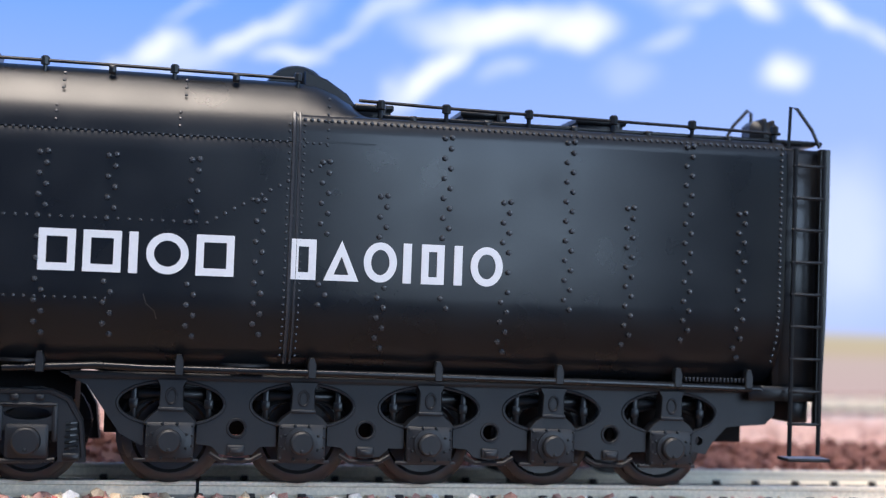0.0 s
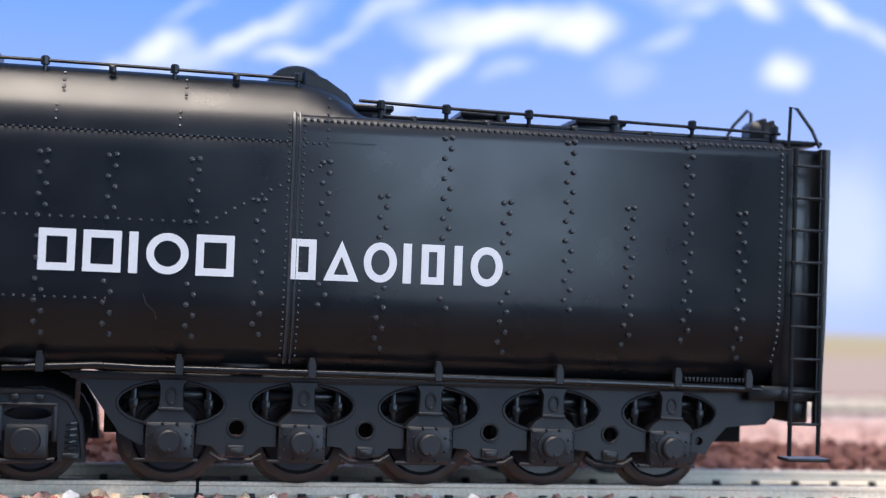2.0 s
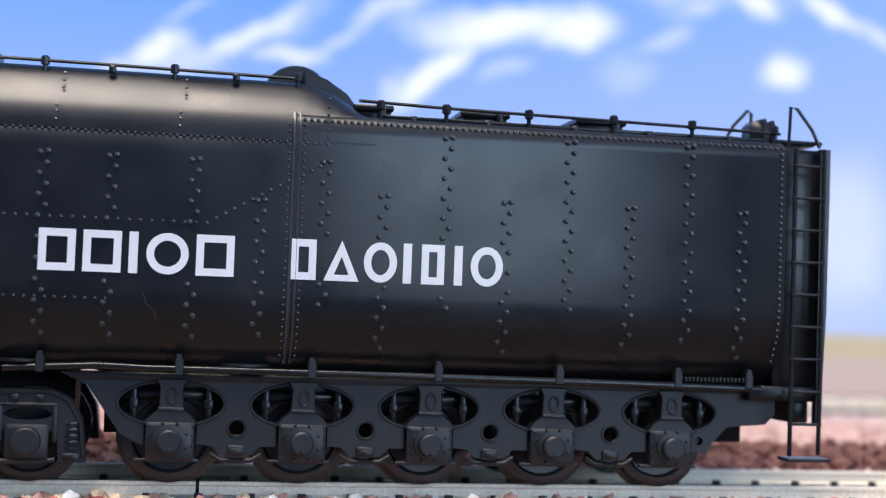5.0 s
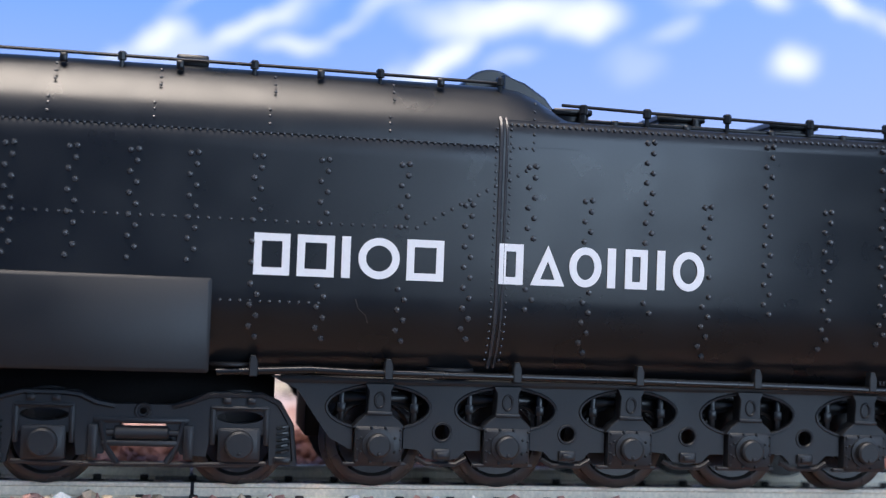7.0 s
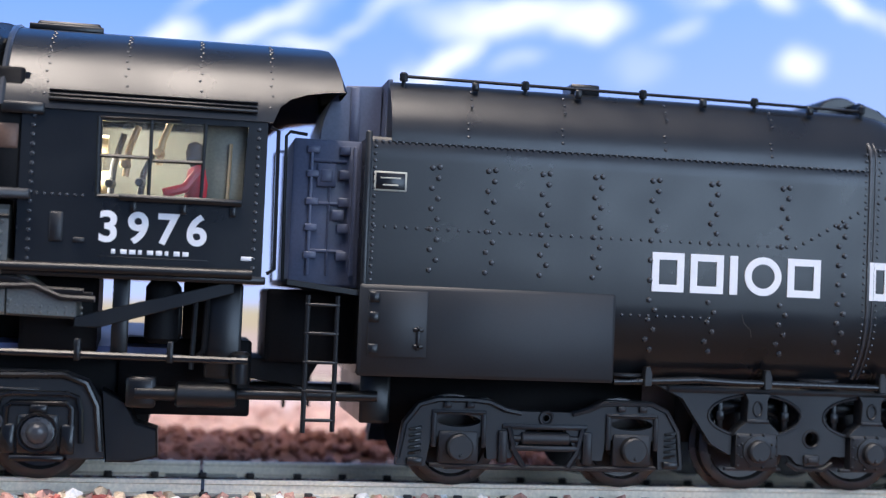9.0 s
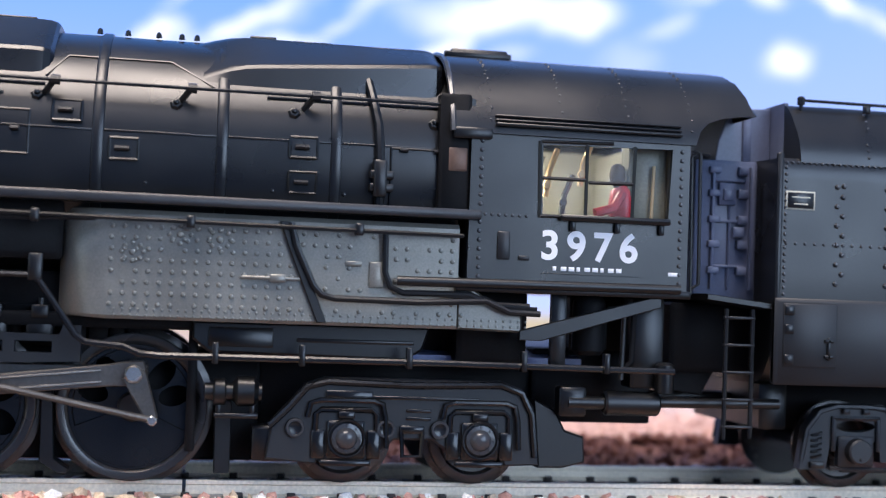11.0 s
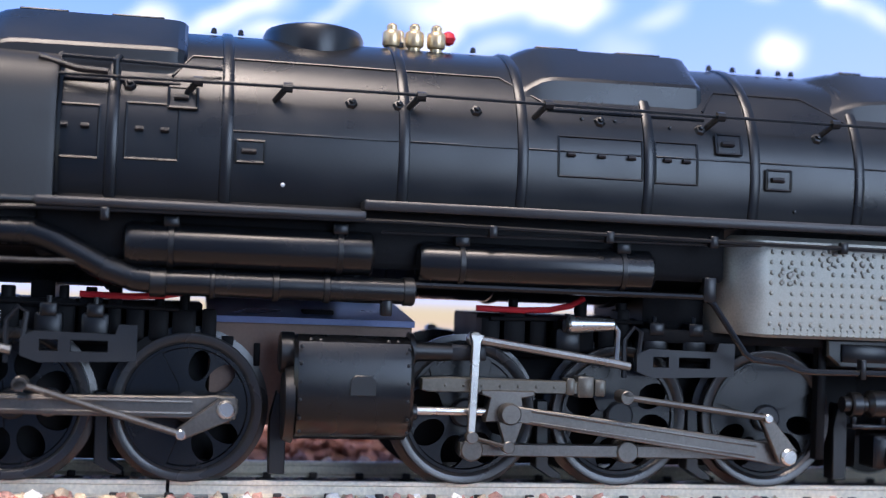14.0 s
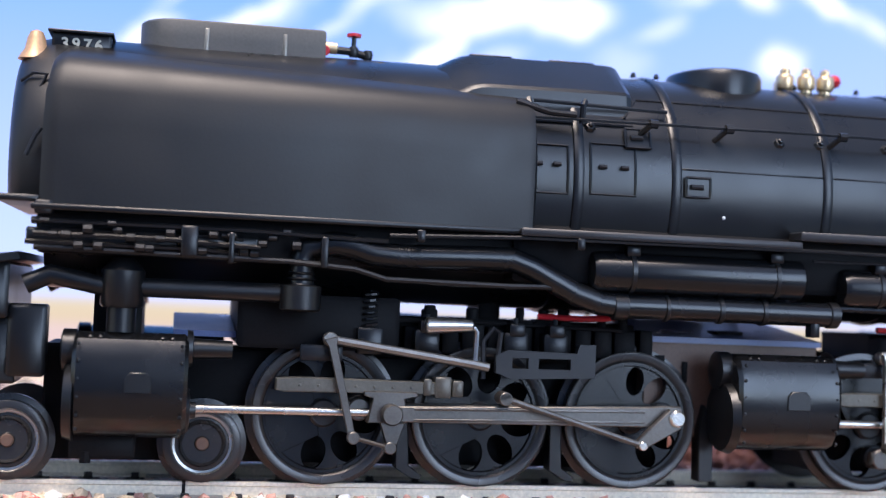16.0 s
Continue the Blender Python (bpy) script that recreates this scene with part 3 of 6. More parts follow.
    # front apron, wings and steps
    g = Geo().box(-113.0, -104.0, -11.5, 11.5, 25.5, 44.8, 0.3)
    part("front_apron", g, BLUE_LIT, t, "black tender front with doors and latches")
    g = Geo()
    for z in (43.4, 40.2, 36.6, 33.2, 29.6):
        g.box(-111.2, -109.6, -12.2, -11.3, z - 0.45, z + 0.45, 0.1).box(-107.0, -105.6, -12.3, -11.3, z - 0.6, z + 0.6, 0.12)
    for z in (42.0, 36.4, 30.2):
        g.box(-110.6, -106.0, -12.0, -11.3, z - 0.2, z + 0.2, 0.08)
    g.box(-110.8, -110.4, -12.1, -11.3, 27, 43.5, 0.1).box(-108.3, -108.0, -12.0, -11.3, 27, 42, 0.1).box(-105.2, -104.6, -12.1, -11.3, 27, 44.0, 0.1)
    g.box(-109.8, -107.4, -12.2, -11.3, 38.6, 41.6, 0.12).box(-109.3, -107.9, -12.5, -12.1, 39.2, 40.8, 0.1).box(-107.8, -106.2, -12.6, -12.0, 34.2, 35.6, 0.15)
    part("apron_latch", g, BLUE_LIT, t)
    g = Geo().prism([(-113.6, 26.3), (-103.6, 25.2), (-103.6, 24.4), (-113.6, 25.5)], -18.2, 18.2)
    part("footplate", g, SOOT, t)
    for s in (-1, 1):
        part("grab_rail", Geo().tube([(-111.4, s * 12.2, 45.2), (-113.6, s * 12.6, 45.4), (-114.1, s * 12.6, 44.8), (-113.8, s * 12.6, 26)], 0.22), SOOT, t)
        part("corner_strip", Geo().box(-104.5, -103.7, min(s * 18.3, s * 19.05), max(s * 18.3, s * 19.05), 15, 45.4, 0.12), SOOT, t)
    part("front_sheet", Geo().prism([(-101.4, 45), (-101.0, 45), (-100.6, 53.0), (-101.2, 53.0)], -13.4, 13.4), BLUE_LIT, t)
    part("coal_gate", Geo().prism([(-109.6, 44.6), (-101.4, 45), (-101.4, 52.6), (-106.2, 52.4), (-108.2, 50.4), (-109.2, 47.6)], -9.5, 9.5, 0.2).box(-105.6, -104.4, -9.9, -9.3, 45, 52.2, 0.1), BLUE_LIT, t, "coal gate at the bunker front, lightened with bluish light")
    # tool boxes
    for s in (-1, 1):
        a, b = sorted((s * 17.8, s * 19.4))
        bx = part("tool_box", Geo().box(-104.5, -71.0, a, b, 14.6, 26.1, 0.35), DARK, t, "plain charcoal tool box on the tank side")
        a, b = sorted((s * 19.3, s * 19.65))
        part("box_door", Geo().box(-103.4, -95.8, a, b, 17.0, 25.4, 0.15), DARK, bx)
        h = Geo()
        for z in (24.5, 22.0, 18.0):
            a, b = sorted((s * 19.5, s * 19.95))
            h.box(-103.3, -102.0, a, b, z - 0.65, z + 0.65, 0.15)
        h.box(-97.6, -96.3, a, b, 20.3, 20.8, 0.1).box(-97.6, -96.3, a, b, 18.2, 18.7, 0.1).box(-97.2, -96.7, a, b, 18.0, 21.0, 0.1)
        part("hinge", h, SOOT, bx)
    # maker's plate with three unreadable lines
    pl = part("builder_plate", Geo().box(-103.3, -99.1, -19.05, -18.75, 37.9, 40.4, 0.08), CREAM, t, "small dark plate with a cream border")
    part("plate_face", Geo().box(-103.05, -99.35, -19.12, -19.0, 38.12, 40.18, 0.03), BLACK, pl)
    part("plate_line", Geo().box(-102.5, -99.9, -19.17, -19.1, 39.45, 39.65, 0.02).box(-102.2, -100.2, -19.17, -19.1, 38.55, 38.75, 0.02), CREAM, pl)
    # rivets
    g = Geo()

    def column(x, z1, z0, step=1.3, dx=0.42):
        i, z = 0, z1
        while z > z0:
            xx = x + (dx if i % 2 else -dx)
            nz = 0 if z >= 25 else -0.92 * (25 - z) / 10
            for s in (-1, 1):
                if s < 0 and 26.3 < z < 32.3 and (-66.4 < xx < -41.8 or -35.4 < xx < -7.2):
                    continue
                g.stud(xx, s * -side_y(z), z, 0.43, 0.5, (0, s, nz))
            z -= step
            i += 1
        for s in (-1, 1):
            g.stud(x + dx + 0.1, s * -side_y(z1), z1 + 0.15, 0.43, 0.5, (0, s, 0))
    for x in (-95.4, -88.1, -80.9, -73.8):
        column(x, 41.2, 27)
    for x, a, b in ((-66.0, 41.2, 18.5), (-57.8, 41.2, 18.5), (-47.7, 41.2, 18), (-39.4, 36.5, 19), (-31.3, 41.8, 22.5), (-23.7, 37.8, 17.5), (-15.5, 45.8, 22.5), (-7.4, 37.8, 17), (1.1, 46.2, 23),
                    (9.6, 37.9, 18.5), (17.8, 46.6, 20.5), (25.5, 37.9, 18)):
        column(x, a, b)
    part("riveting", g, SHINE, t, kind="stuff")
    g = Geo()

    def line(p, q, step, r):
        n = max(1, int(math.dist(p, q) / step))
        for i in range(n + 1):
            x, z = p[0] + (q[0] - p[0]) * i / n, p[1] + (q[1] - p[1]) * i / n
            yy = -side_y(z) if z < 47 else 18.55
            for s in (-1, 1):
                g.stud(x, s * yy, z, r * 1.25, r * 1.25, (0, s, 0.1 if z > 46 else 0))
    line((-103, 33.4), (-46, 33.4), 1.35, 0.22)
    line((-46, 33.4), (-36, 39.2), 1.2, 0.25)
    line((-34.2, 40.0), (-31, 42), 1.0, 0.25)
    line((-70, 23.5), (-58, 23.5), 1.2, 0.2)
    line((-103.2, 44.2), (-31.3, 44.2), 0.85, 0.2)
    line((-34.2, 47.2), (31.2, 47.2), 0.85, 0.22)
    line((31.1, 46.4), (31.1, 18), 0.85, 0.22)
    line((-34.2, 46.5), (-34.2, 17), 0.9, 0.18)
    line((-36.1, 46.5), (-36.1, 17), 0.9, 0.18)
    line((-103.2, 43.5), (-103.2, 26.6), 0.85, 0.24)
    line((-31.2, 44.0), (-31.2, 50), 0.9, 0.18)
    for x in (-91, -78.5, -64.5, -49.5):
        for z, y in ((51.6, 15.9), (50.6, 16.6), (49.6, 17.1), (47.2, 18.2), (46.4, 18.45), (45.4, 18.75)):
            for s in (-1, 1):
                g.stud(x + (0.3 if int(z * 2) % 2 else -0.3), s * y, z, 0.24, 0.18, (0, s, 0.5))
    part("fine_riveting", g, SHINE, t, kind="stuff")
    # fittings on the deck
    for x0, x1 in ((-27.0, -22.4), (-12.6, -6.5), (3.5, 10.0)):
        g = Geo().box(x0, x1, -13.5, -4.5, 48.2, 49.9, 0.3).box(x0 - 0.4, x1 + 0.3, -14, -4, 49.6, 50.4, 0.2)
        h = part("deck_hatch", g, SOOT, t)
        part("hatch_hinge", Geo().box(x1 - 1.6, x1 - 0.8, -14.6, -13.6, 48.2, 50.2, 0.1), SOOT, h)
    g = Geo().lathe([(0.01, -8), (4.3, -8), (4.6, -7.6), (4.6, 7.6), (4.3, 8), (0.01, 8)], -34.6, 51.4, 40)
    part("bunker_dome", g, SOOT, t, "half-round hood over the bunker end")
    part("hood_slope", Geo().prism([(-34, 48), (-34, 54.6), (-31, 53.6), (-28.2, 51.8), (-26.0, 49)], -12.5, 12.5, 0.3), SOOT, t)
    lb = part("marker_housing", Geo().box(29.2, 33.4, -13, -8.5, 48.0, 51.8, 0.9), SOOT, t)
    part("housing_band", Geo().box(30.6, 31.3, -13.3, -8.3, 48.0, 52.1, 0.2).box(32.0, 32.5, -13.3, -8.3, 48.0, 51.9, 0.2), SOOT, lb)
    part("deck_edge", Geo().box(-24, 38, -16.8, -16.3, 48.2, 48.7, 0.1).box(22, 37.8, -15, 15, 48.2, 49.0, 0.2), SOOT, t)
    for s in (-1, 1):
        rl = part("deck_handrail", Geo().tube([(-27.2, s * 17.0, 50.3), (-15.6, s * 17.1, 50.0), (7, s * 17.1, 49.75), (20, s * 17.1, 49.6), (31.5, s * 17.1, 49.4)], 0.22), SOOT, t)
        for x in (-24.3, -15.6, -4.4, 7.4, 18.6, 30.6):
            part("handrail_post", Geo().turn_z([(0.3, 47.6), (0.3, 49.2), (0.6, 49.35), (0.6, 50.3), (0.4, 50.5)], x, s * 17.1, 8), SOOT, rl)
        rl = part("bunker_handrail", Geo().tube([(-99.4, s * 14.6, 53.3), (-60, s * 14.6, 53.2), (-34.5, s * 14.6, 53.0)], 0.22), SOOT, t)
        for x in (-99.4, -83.1, -66.8, -50.8, -35.0):
            part("handrail_post", Geo().turn_z([(0.28, 50.6), (0.28, 52.6), (0.55, 52.7), (0.55, 53.6), (0.35, 53.8)], x, s * 14.6, 8), SOOT, rl)
        for x in (-76, -58.5, -43, -90, -20, -10, 2, 12.4, 24):
            yy, zz = (15.3, 52.3) if x < -30 else (17.0, 48.0)
            part("lifting_lug", Geo().box(x - 0.45, x + 0.45, s * yy - 0.4, s * yy + 0.4, zz - 0.4, zz + 0.7, 0.15), SOOT, t)
    part("bunker_vent", Geo().box(-76.5, -72.5, -13.5, -9, 52.5, 54.2, 0.3), SOOT, t)
    # ---- running gear ----
    axles = [-49.4, -32.75, -16.1, 0.6, 17.25]
    for s in (-1, 1):
        def yy(a, b):
            return sorted((s * a, s * b))
        out = [(-63.2, 14.2), (-59.8, 12.6), (-57.6, 9.4), (-55.6, 6.6), (-53.0, 5.2)]
        for i, x in enumerate(axles):
            out += [(x - 3.3, 5.2), (x - 3.3, 8.2), (x + 3.3, 8.2), (x + 3.3, 5.4)]
            if i < 4:
                out += [(x + 5.2, 5.2), (x + 6.2, 4.2), (x + 8.3, 3.8), (x + 10.4, 4.2), (x + 11.4, 5.2)]
        out += [(22.6, 5.0), (23.4, 6.4), (25.6, 8.8), (31.2, 9.2), (32.6, 10.6), (32.6, 14.2)]
        holes = []
        for i, x in enumerate(axles):
            holes.append(oval(x, 10.5, 6.6, 2.75, 28))
            if i < 4:
                holes.append(oval(x + 8.3, 7.5, 1.05, 1.05, 14))
        holes.append(oval(21.6, 6.8, 0.6, 0.6, 10))
        fr = part("side_frame", Geo().plate(out, holes, s * 15.0, s * 13.6), DARK, t, "charcoal cast frame with five wheel openings")
        g = Geo()
        for x in axles:
            for ring_x, ring_z, rx, rz in ((x, 10.5, 6.7, 2.85),):
                pts = [(px, s * 15.0, pz) for px, pz in arc(ring_x, ring_z, rx, rz, 0, 360, 30)]
                g.tube(pts, 0.22, 6)
        for x in axles[:4]:
            g.tube([(px, s * 15.0, pz) for px, pz in arc(x + 8.3, 7.5, 1.15, 1.15, 0, 360, 16)], 0.2, 6)
        part("opening_rim", g, DARK, fr)
        part("frame_rail", Geo().box(-62, 32.6, *yy(14.2, 15.7), 13.5, 14.4, 0.2), DARK, t)
        pipe = part("side_pipe", Geo().tube([(-70, s * 16.2, 14.6), (-58.5, s * 16.4, 15.2), (-53, s * 16.6, 15.0), (-20, s * 16.6, 14.8), (10, s * 16.6, 14.5), (29.5, s * 16.6, 14.2), (30.6, s * 16.4, 13.6), (30.8, s * 16.2, 12.8)], 0.5, 10), PIPE, t, "long black pipe along the tank foot")
        for x in (-65.5, -48.6, -31.9, -15.4, 1.0, 17.6, 27.8):
            part("pipe_clamp", Geo().prism([(x - 0.5, 14.2), (x + 0.5, 14.2), (x + 0.55, 15.9), (x + 0.2, 16.8), (x - 0.4, 16.8), (x - 0.55, 15.9)], s * 17.3 if s < 0 else 16.0, s * 16.0 if s < 0 else 17.3), DARK, pipe)
        g = Geo()
        for x in np.arange(18.6, 27.4, 0.55):
            g.box(x, x + 0.3, *yy(15.9, 17.0), 15.0, 15.6, 0.05)
        part("step_tread", g, DARK, t)
        for x in axles:
            jb = part("journal_box", Geo().box(x - 3.0, x + 3.0, *yy(14.0, 16.2), 3.4, 8.2, 0.3), DARK, t, "cast axle box with a round cover")
            g = Geo().lathe([(0.01, s * 17.6), (1.25, s * 17.6), (1.5, s * 17.4), (1.55, s * 16.6), (2.05, s * 16.5), (2.05, s * 16.0)], x - 0.1, 5.9, 20)
            part("box_cover", g, DARK, jb)
            g = Geo()
            for a in range(0, 360, 45):
                g.stud(x - 0.1 + 2.35 * math.cos(radians(a + 22)), s * 16.2, 5.9 + 2.35 * math.sin(radians(a + 22)), 0.22, 0.3, (0, s, 0))
            for dx in (-2.75, 2.75):
                for z in (3.9, 5.3, 6.6, 7.8):
                    g.stud(x + dx, s * 16.2, z, 0.2, 0.25, (0, s, 0))
            g.stud(x - 0.1, s * 17.4, 4.9, 0.35, 0.5, (0, s, 0))
            part("bolt", g, DARK, jb)
            sad = [(x - 3.4, 8.0), (x + 3.4, 8.0), (x + 2.6, 9.0), (x + 1.5, 9.8), (x + 1.45, 12.6), (x + 1.9, 13.6), (x - 1.9, 13.6), (x - 1.45, 12.6), (x - 1.5, 9.8), (x - 2.6, 9.0)]
            sd = part("spring_saddle", Geo().prism(sad, *(yy(13.6, 15.9) if s < 0 else (15.9, 13.6))), DARK, jb)
            g = Geo().tube([(px, s * 15.95, pz) for px, pz in arc(x, 11.5, 0.62, 0.95, 0, 360, 14)], 0.18, 6)
            g.box(x - 1.6, x + 1.6, *yy(15.6, 16.2), 9.6, 10.1, 0.1)
            part("saddle_ring", g, DARK, jb)
            g = Geo()
            for dx in (-4.7, 4.7):
                g.box(x + dx - 0.35, x + dx + 0.35, *yy(13.4, 14.4), 8.2, 13.2, 0.1).box(x + dx - 0.55, x + dx + 0.55, *yy(13.2, 14.5), 9.8, 11.0, 0.12)
            g.box(x - 6.2, x + 6.2, *yy(11.2, 12.8), 10.8, 12.2, 0.3)
            g.tube([(x - 6, s * 12.6, 9), (x - 3.6, s * 12.6, 10.6), (x - 2, s * 12.6, 11)], 0.3, 6).tube([(x + 6, s * 12.6, 9), (x + 3.6, s * 12.6, 10.6), (x + 2, s * 12.6, 11)], 0.3, 6)
            part("spring_hanger", g, SOOT, jb)
            g = Geo().box(x - 4.4, x + 3.6, *yy(15.0, 15.8), 3.2, 3.6, 0.1)
            part("pedestal_tie", g, DARK, jb)
        g = Geo()
        for x in axles[:4]:
            g.box(x + 7.2, x + 9.4, *yy(14.6, 15.6), 4.1, 5.4, 0.2).box(x + 7.6, x + 9.0, *yy(15.4, 15.9), 4.3, 5.0, 0.1)
            g.tube([(x + 5.0, s * 14.5, 4.2), (x + 6.4, s * 14.7, 3.4), (x + 10.2, s * 14.7, 3.4), (x + 11.6, s * 14.5, 4.2)], 0.35, 6)
        part("brake_beam", g, DARK, t)
    inner = Geo().box(-58, 31, -7.5, 7.5, 6.0, 14.0, 0.2).box(-100, -62, -5, 5, 7.5, 14.2, 0.2)
    part("under_frame", inner, INNER, t)
    wheels = [(wheelset(t, x, 6.2, 6.2), 6.2) for x in axles]
    # leading truck
    for s in (-1, 1):
        def yy(a, b):
            return sorted((s * a, s * b))
        a1, a2 = -90.3, -66.8
        top = [(-98.4, 3.0), (-97.6, 8.6), (-95.6, 11.2), (-93, 11.9), (-86.4, 11.9), (-84.4, 10.8), (-82, 10.3), (-75, 10.3), (-72.8, 11.0), (-70.6, 12.0), (-64.2, 12.0), (-61.8, 11.0), (-60.2, 8.2), (-59.6, 3.0)]
        bot = [(-63, 3.0), (-63.2, 6.8), (-70.4, 6.8), (-70.8, 4.0), (-74, 4.2), (-76.2, 8.6), (-81, 8.6), (-83.2, 4.2), (-86.4, 4.0), (-86.7, 6.8), (-93.9, 6.8), (-94.6, 3.0)]
        holes = [oval(a1, 8.9, 2.9, 0.8, 18), oval(a2, 8.9, 2.9, 0.8, 18), oval(-78.6, 9.5, 0.45, 0.45, 10)]
        tr = part("truck_frame", Geo().plate(top + bot, holes, s * 15.0, s * 13.2), DARK, t, "charcoal cast truck side frame")
        g = Geo()
        for a in (a1, a2):
            g.box(a - 2.6, a + 2.6, *yy(14.0, 15.6), 3.4, 7.6, 0.3)
            g.lathe([(0.01, s * 16.9), (1.5, s * 16.9), (1.75, s * 16.7), (1.8, s * 15.4)], a, 5.6, 18)
            g.box(a - 3.6, a + 3.6, *yy(14.8, 15.5), 9.7, 10.3, 0.2).box(a - 3.6, a - 3.0, *yy(14.8, 15.5), 5.5, 10, 0.15).box(a + 3.0, a + 3.6, *yy(14.8, 15.5), 5.5, 10, 0.15)
            for dx in (-1.6, 1.4):
                g.box(a + dx - 0.5, a + dx + 0.5, *yy(14.9, 15.7), 10.6, 11.3, 0.15)
            g.stud(a, s * 16.8, 4.6, 0.3, 0.4, (0, s, 0))
        g.box(-84.5, -73, *yy(14.2, 15.4), 8.0, 8.7, 0.15).box(-83.4, -74.0, *yy(13.6, 15.6), 5.2, 5.9, 0.15)
        g.rod((-82, s * 15.0, 6.8), (-75.4, s * 15.0, 6.8), 0.9, 12, cham=0.2).rod((-83.6, s * 15, 6.8), (-74, s * 15, 6.8), 0.45)
        g.box(-85.0, -83.9, *yy(14, 15.8), 3.6, 7.8, 0.2).box(-73.6, -72.4, *yy(14, 15.8), 3.6, 7.8, 0.2)
        g.box(-92, -65, *yy(13.8, 14.8), 2.6, 3.2, 0.1)
        part("truck_axle_box", g, DARK, tr)
        for a in (a1, a2):
            g = Geo().tube([(a - 3.4, s * 15.1, 7.6), (a - 3.3, s * 15.1, 9.6), (a - 2.6, s * 15.1, 10.0), (a + 2.6, s * 15.1, 10.0), (a + 3.3, s * 15.1, 9.6), (a + 3.4, s * 15.1, 7.6)], 0.26, 6)
            g.rod((a - 1.5, s * 15.0, 11.0), (a - 1.5, s * 15.4, 11.0), 0.42, 10).rod((a + 1.3, s * 15.0, 11.0), (a + 1.3, s * 15.4, 11.0), 0.42, 10)
            part("axle_guard", g, DARK, tr)
        g = Geo().tube([(-98.2, s * 15, 4.0), (-97.4, s * 15, 8.4), (-95.5, s * 15, 10.9), (-93, s * 15, 11.6), (-88.4, s * 15, 11.6), (-86.2, s * 15.2, 11.4), (-84.2, s * 15.3, 10.5), (-82, s * 15.2, 10.1)], 0.36, 6)
        g.tube([(-75, s * 15.2, 10.1), (-73, s * 15.3, 10.7), (-70.6, s * 15.2, 11.6), (-64.2, s * 15, 11.7), (-62, s * 15, 10.7), (-60.4, s * 15, 8.0), (-59.9, s * 15, 3.6)], 0.36, 6)
        part("frame_lip", g, DARK, tr)
        g = Geo().tube([(px, s * 15.1, pz) for px, pz in arc(-78.6, 9.5, 0.85, 0.85, 0, 360, 16)], 0.24, 6)
        g.tube([(-94, s * 15.0, 3.2), (-85, s * 15.2, 3.0), (-72.4, s * 15.2, 3.0), (-63.4, s * 15.0, 3.2)], 0.3, 6)
        g.tube([(-83.6, s * 15.2, 8.2), (-82.8, s * 15.3, 5.0), (-81.6, s * 15.3, 3.2)], 0.4, 6).tube([(-73.6, s * 15.2, 8.2), (-74.4, s * 15.3, 5.0), (-75.6, s * 15.3, 3.2)], 0.4, 6)
        part("brake_lever", g, DARK, tr)
        for xx in (-96.0, -61.4):
            g = Geo()
            pts = [(xx + 0.75 * math.cos(k * 0.9), s * 14.9 + 0.75 * math.sin(k * 0.9), 4.2 + k * 0.11) for k in range(36)]
            g.tube(pts, 0.2, 5)
            g.box(xx - 1, xx + 1, *yy(14, 15.7), 3.2, 4.1, 0.15)
            part("coil_spring", g, SOOT, tr)
    wheels += [(wheelset(t, x, 5.6, 5.6), 5.6) for x in (-90.3, -66.8)]
    g = Geo().box(-128, -100, -2.2, 2.2, 10.9, 12.3, 0.3).rod((-127, -13.5, 11.4), (-101, -13.5, 11.6), 0.7).box(-103, -99, -12, 12, 8, 14.4, 0.3)
    part("drawbar", g, SOOT, t)
    part("stoker_trough", Geo().box(-115.5, -103, -10, 10, 15.5, 25.0, 0.5).prism([(-118, 13.2), (-110, 12.2), (-108, 15.8), (-118, 15.8)], -8, 8, 0.2), INNER, t)
    for x in (-68.2, -40.4):
        for s in (-1, 1):
            part("belly_plate", Geo().turn_z([(3.2, 15.3), (3.4, 15.45), (3.4, 15.7), (3.2, 15.8)], x, s * 13.6, 24), DARK, t)
    lettering(t)
    part("scratch", Geo().tube([(-53.4, -18.75, 24.2), (-53.0, -18.6, 23.0), (-52.0, -18.35, 22.2), (-51.7, -18.1, 21.2)], 0.07, 5), ROD, t, "fine pale scratch in the paint")
    return t, wheels


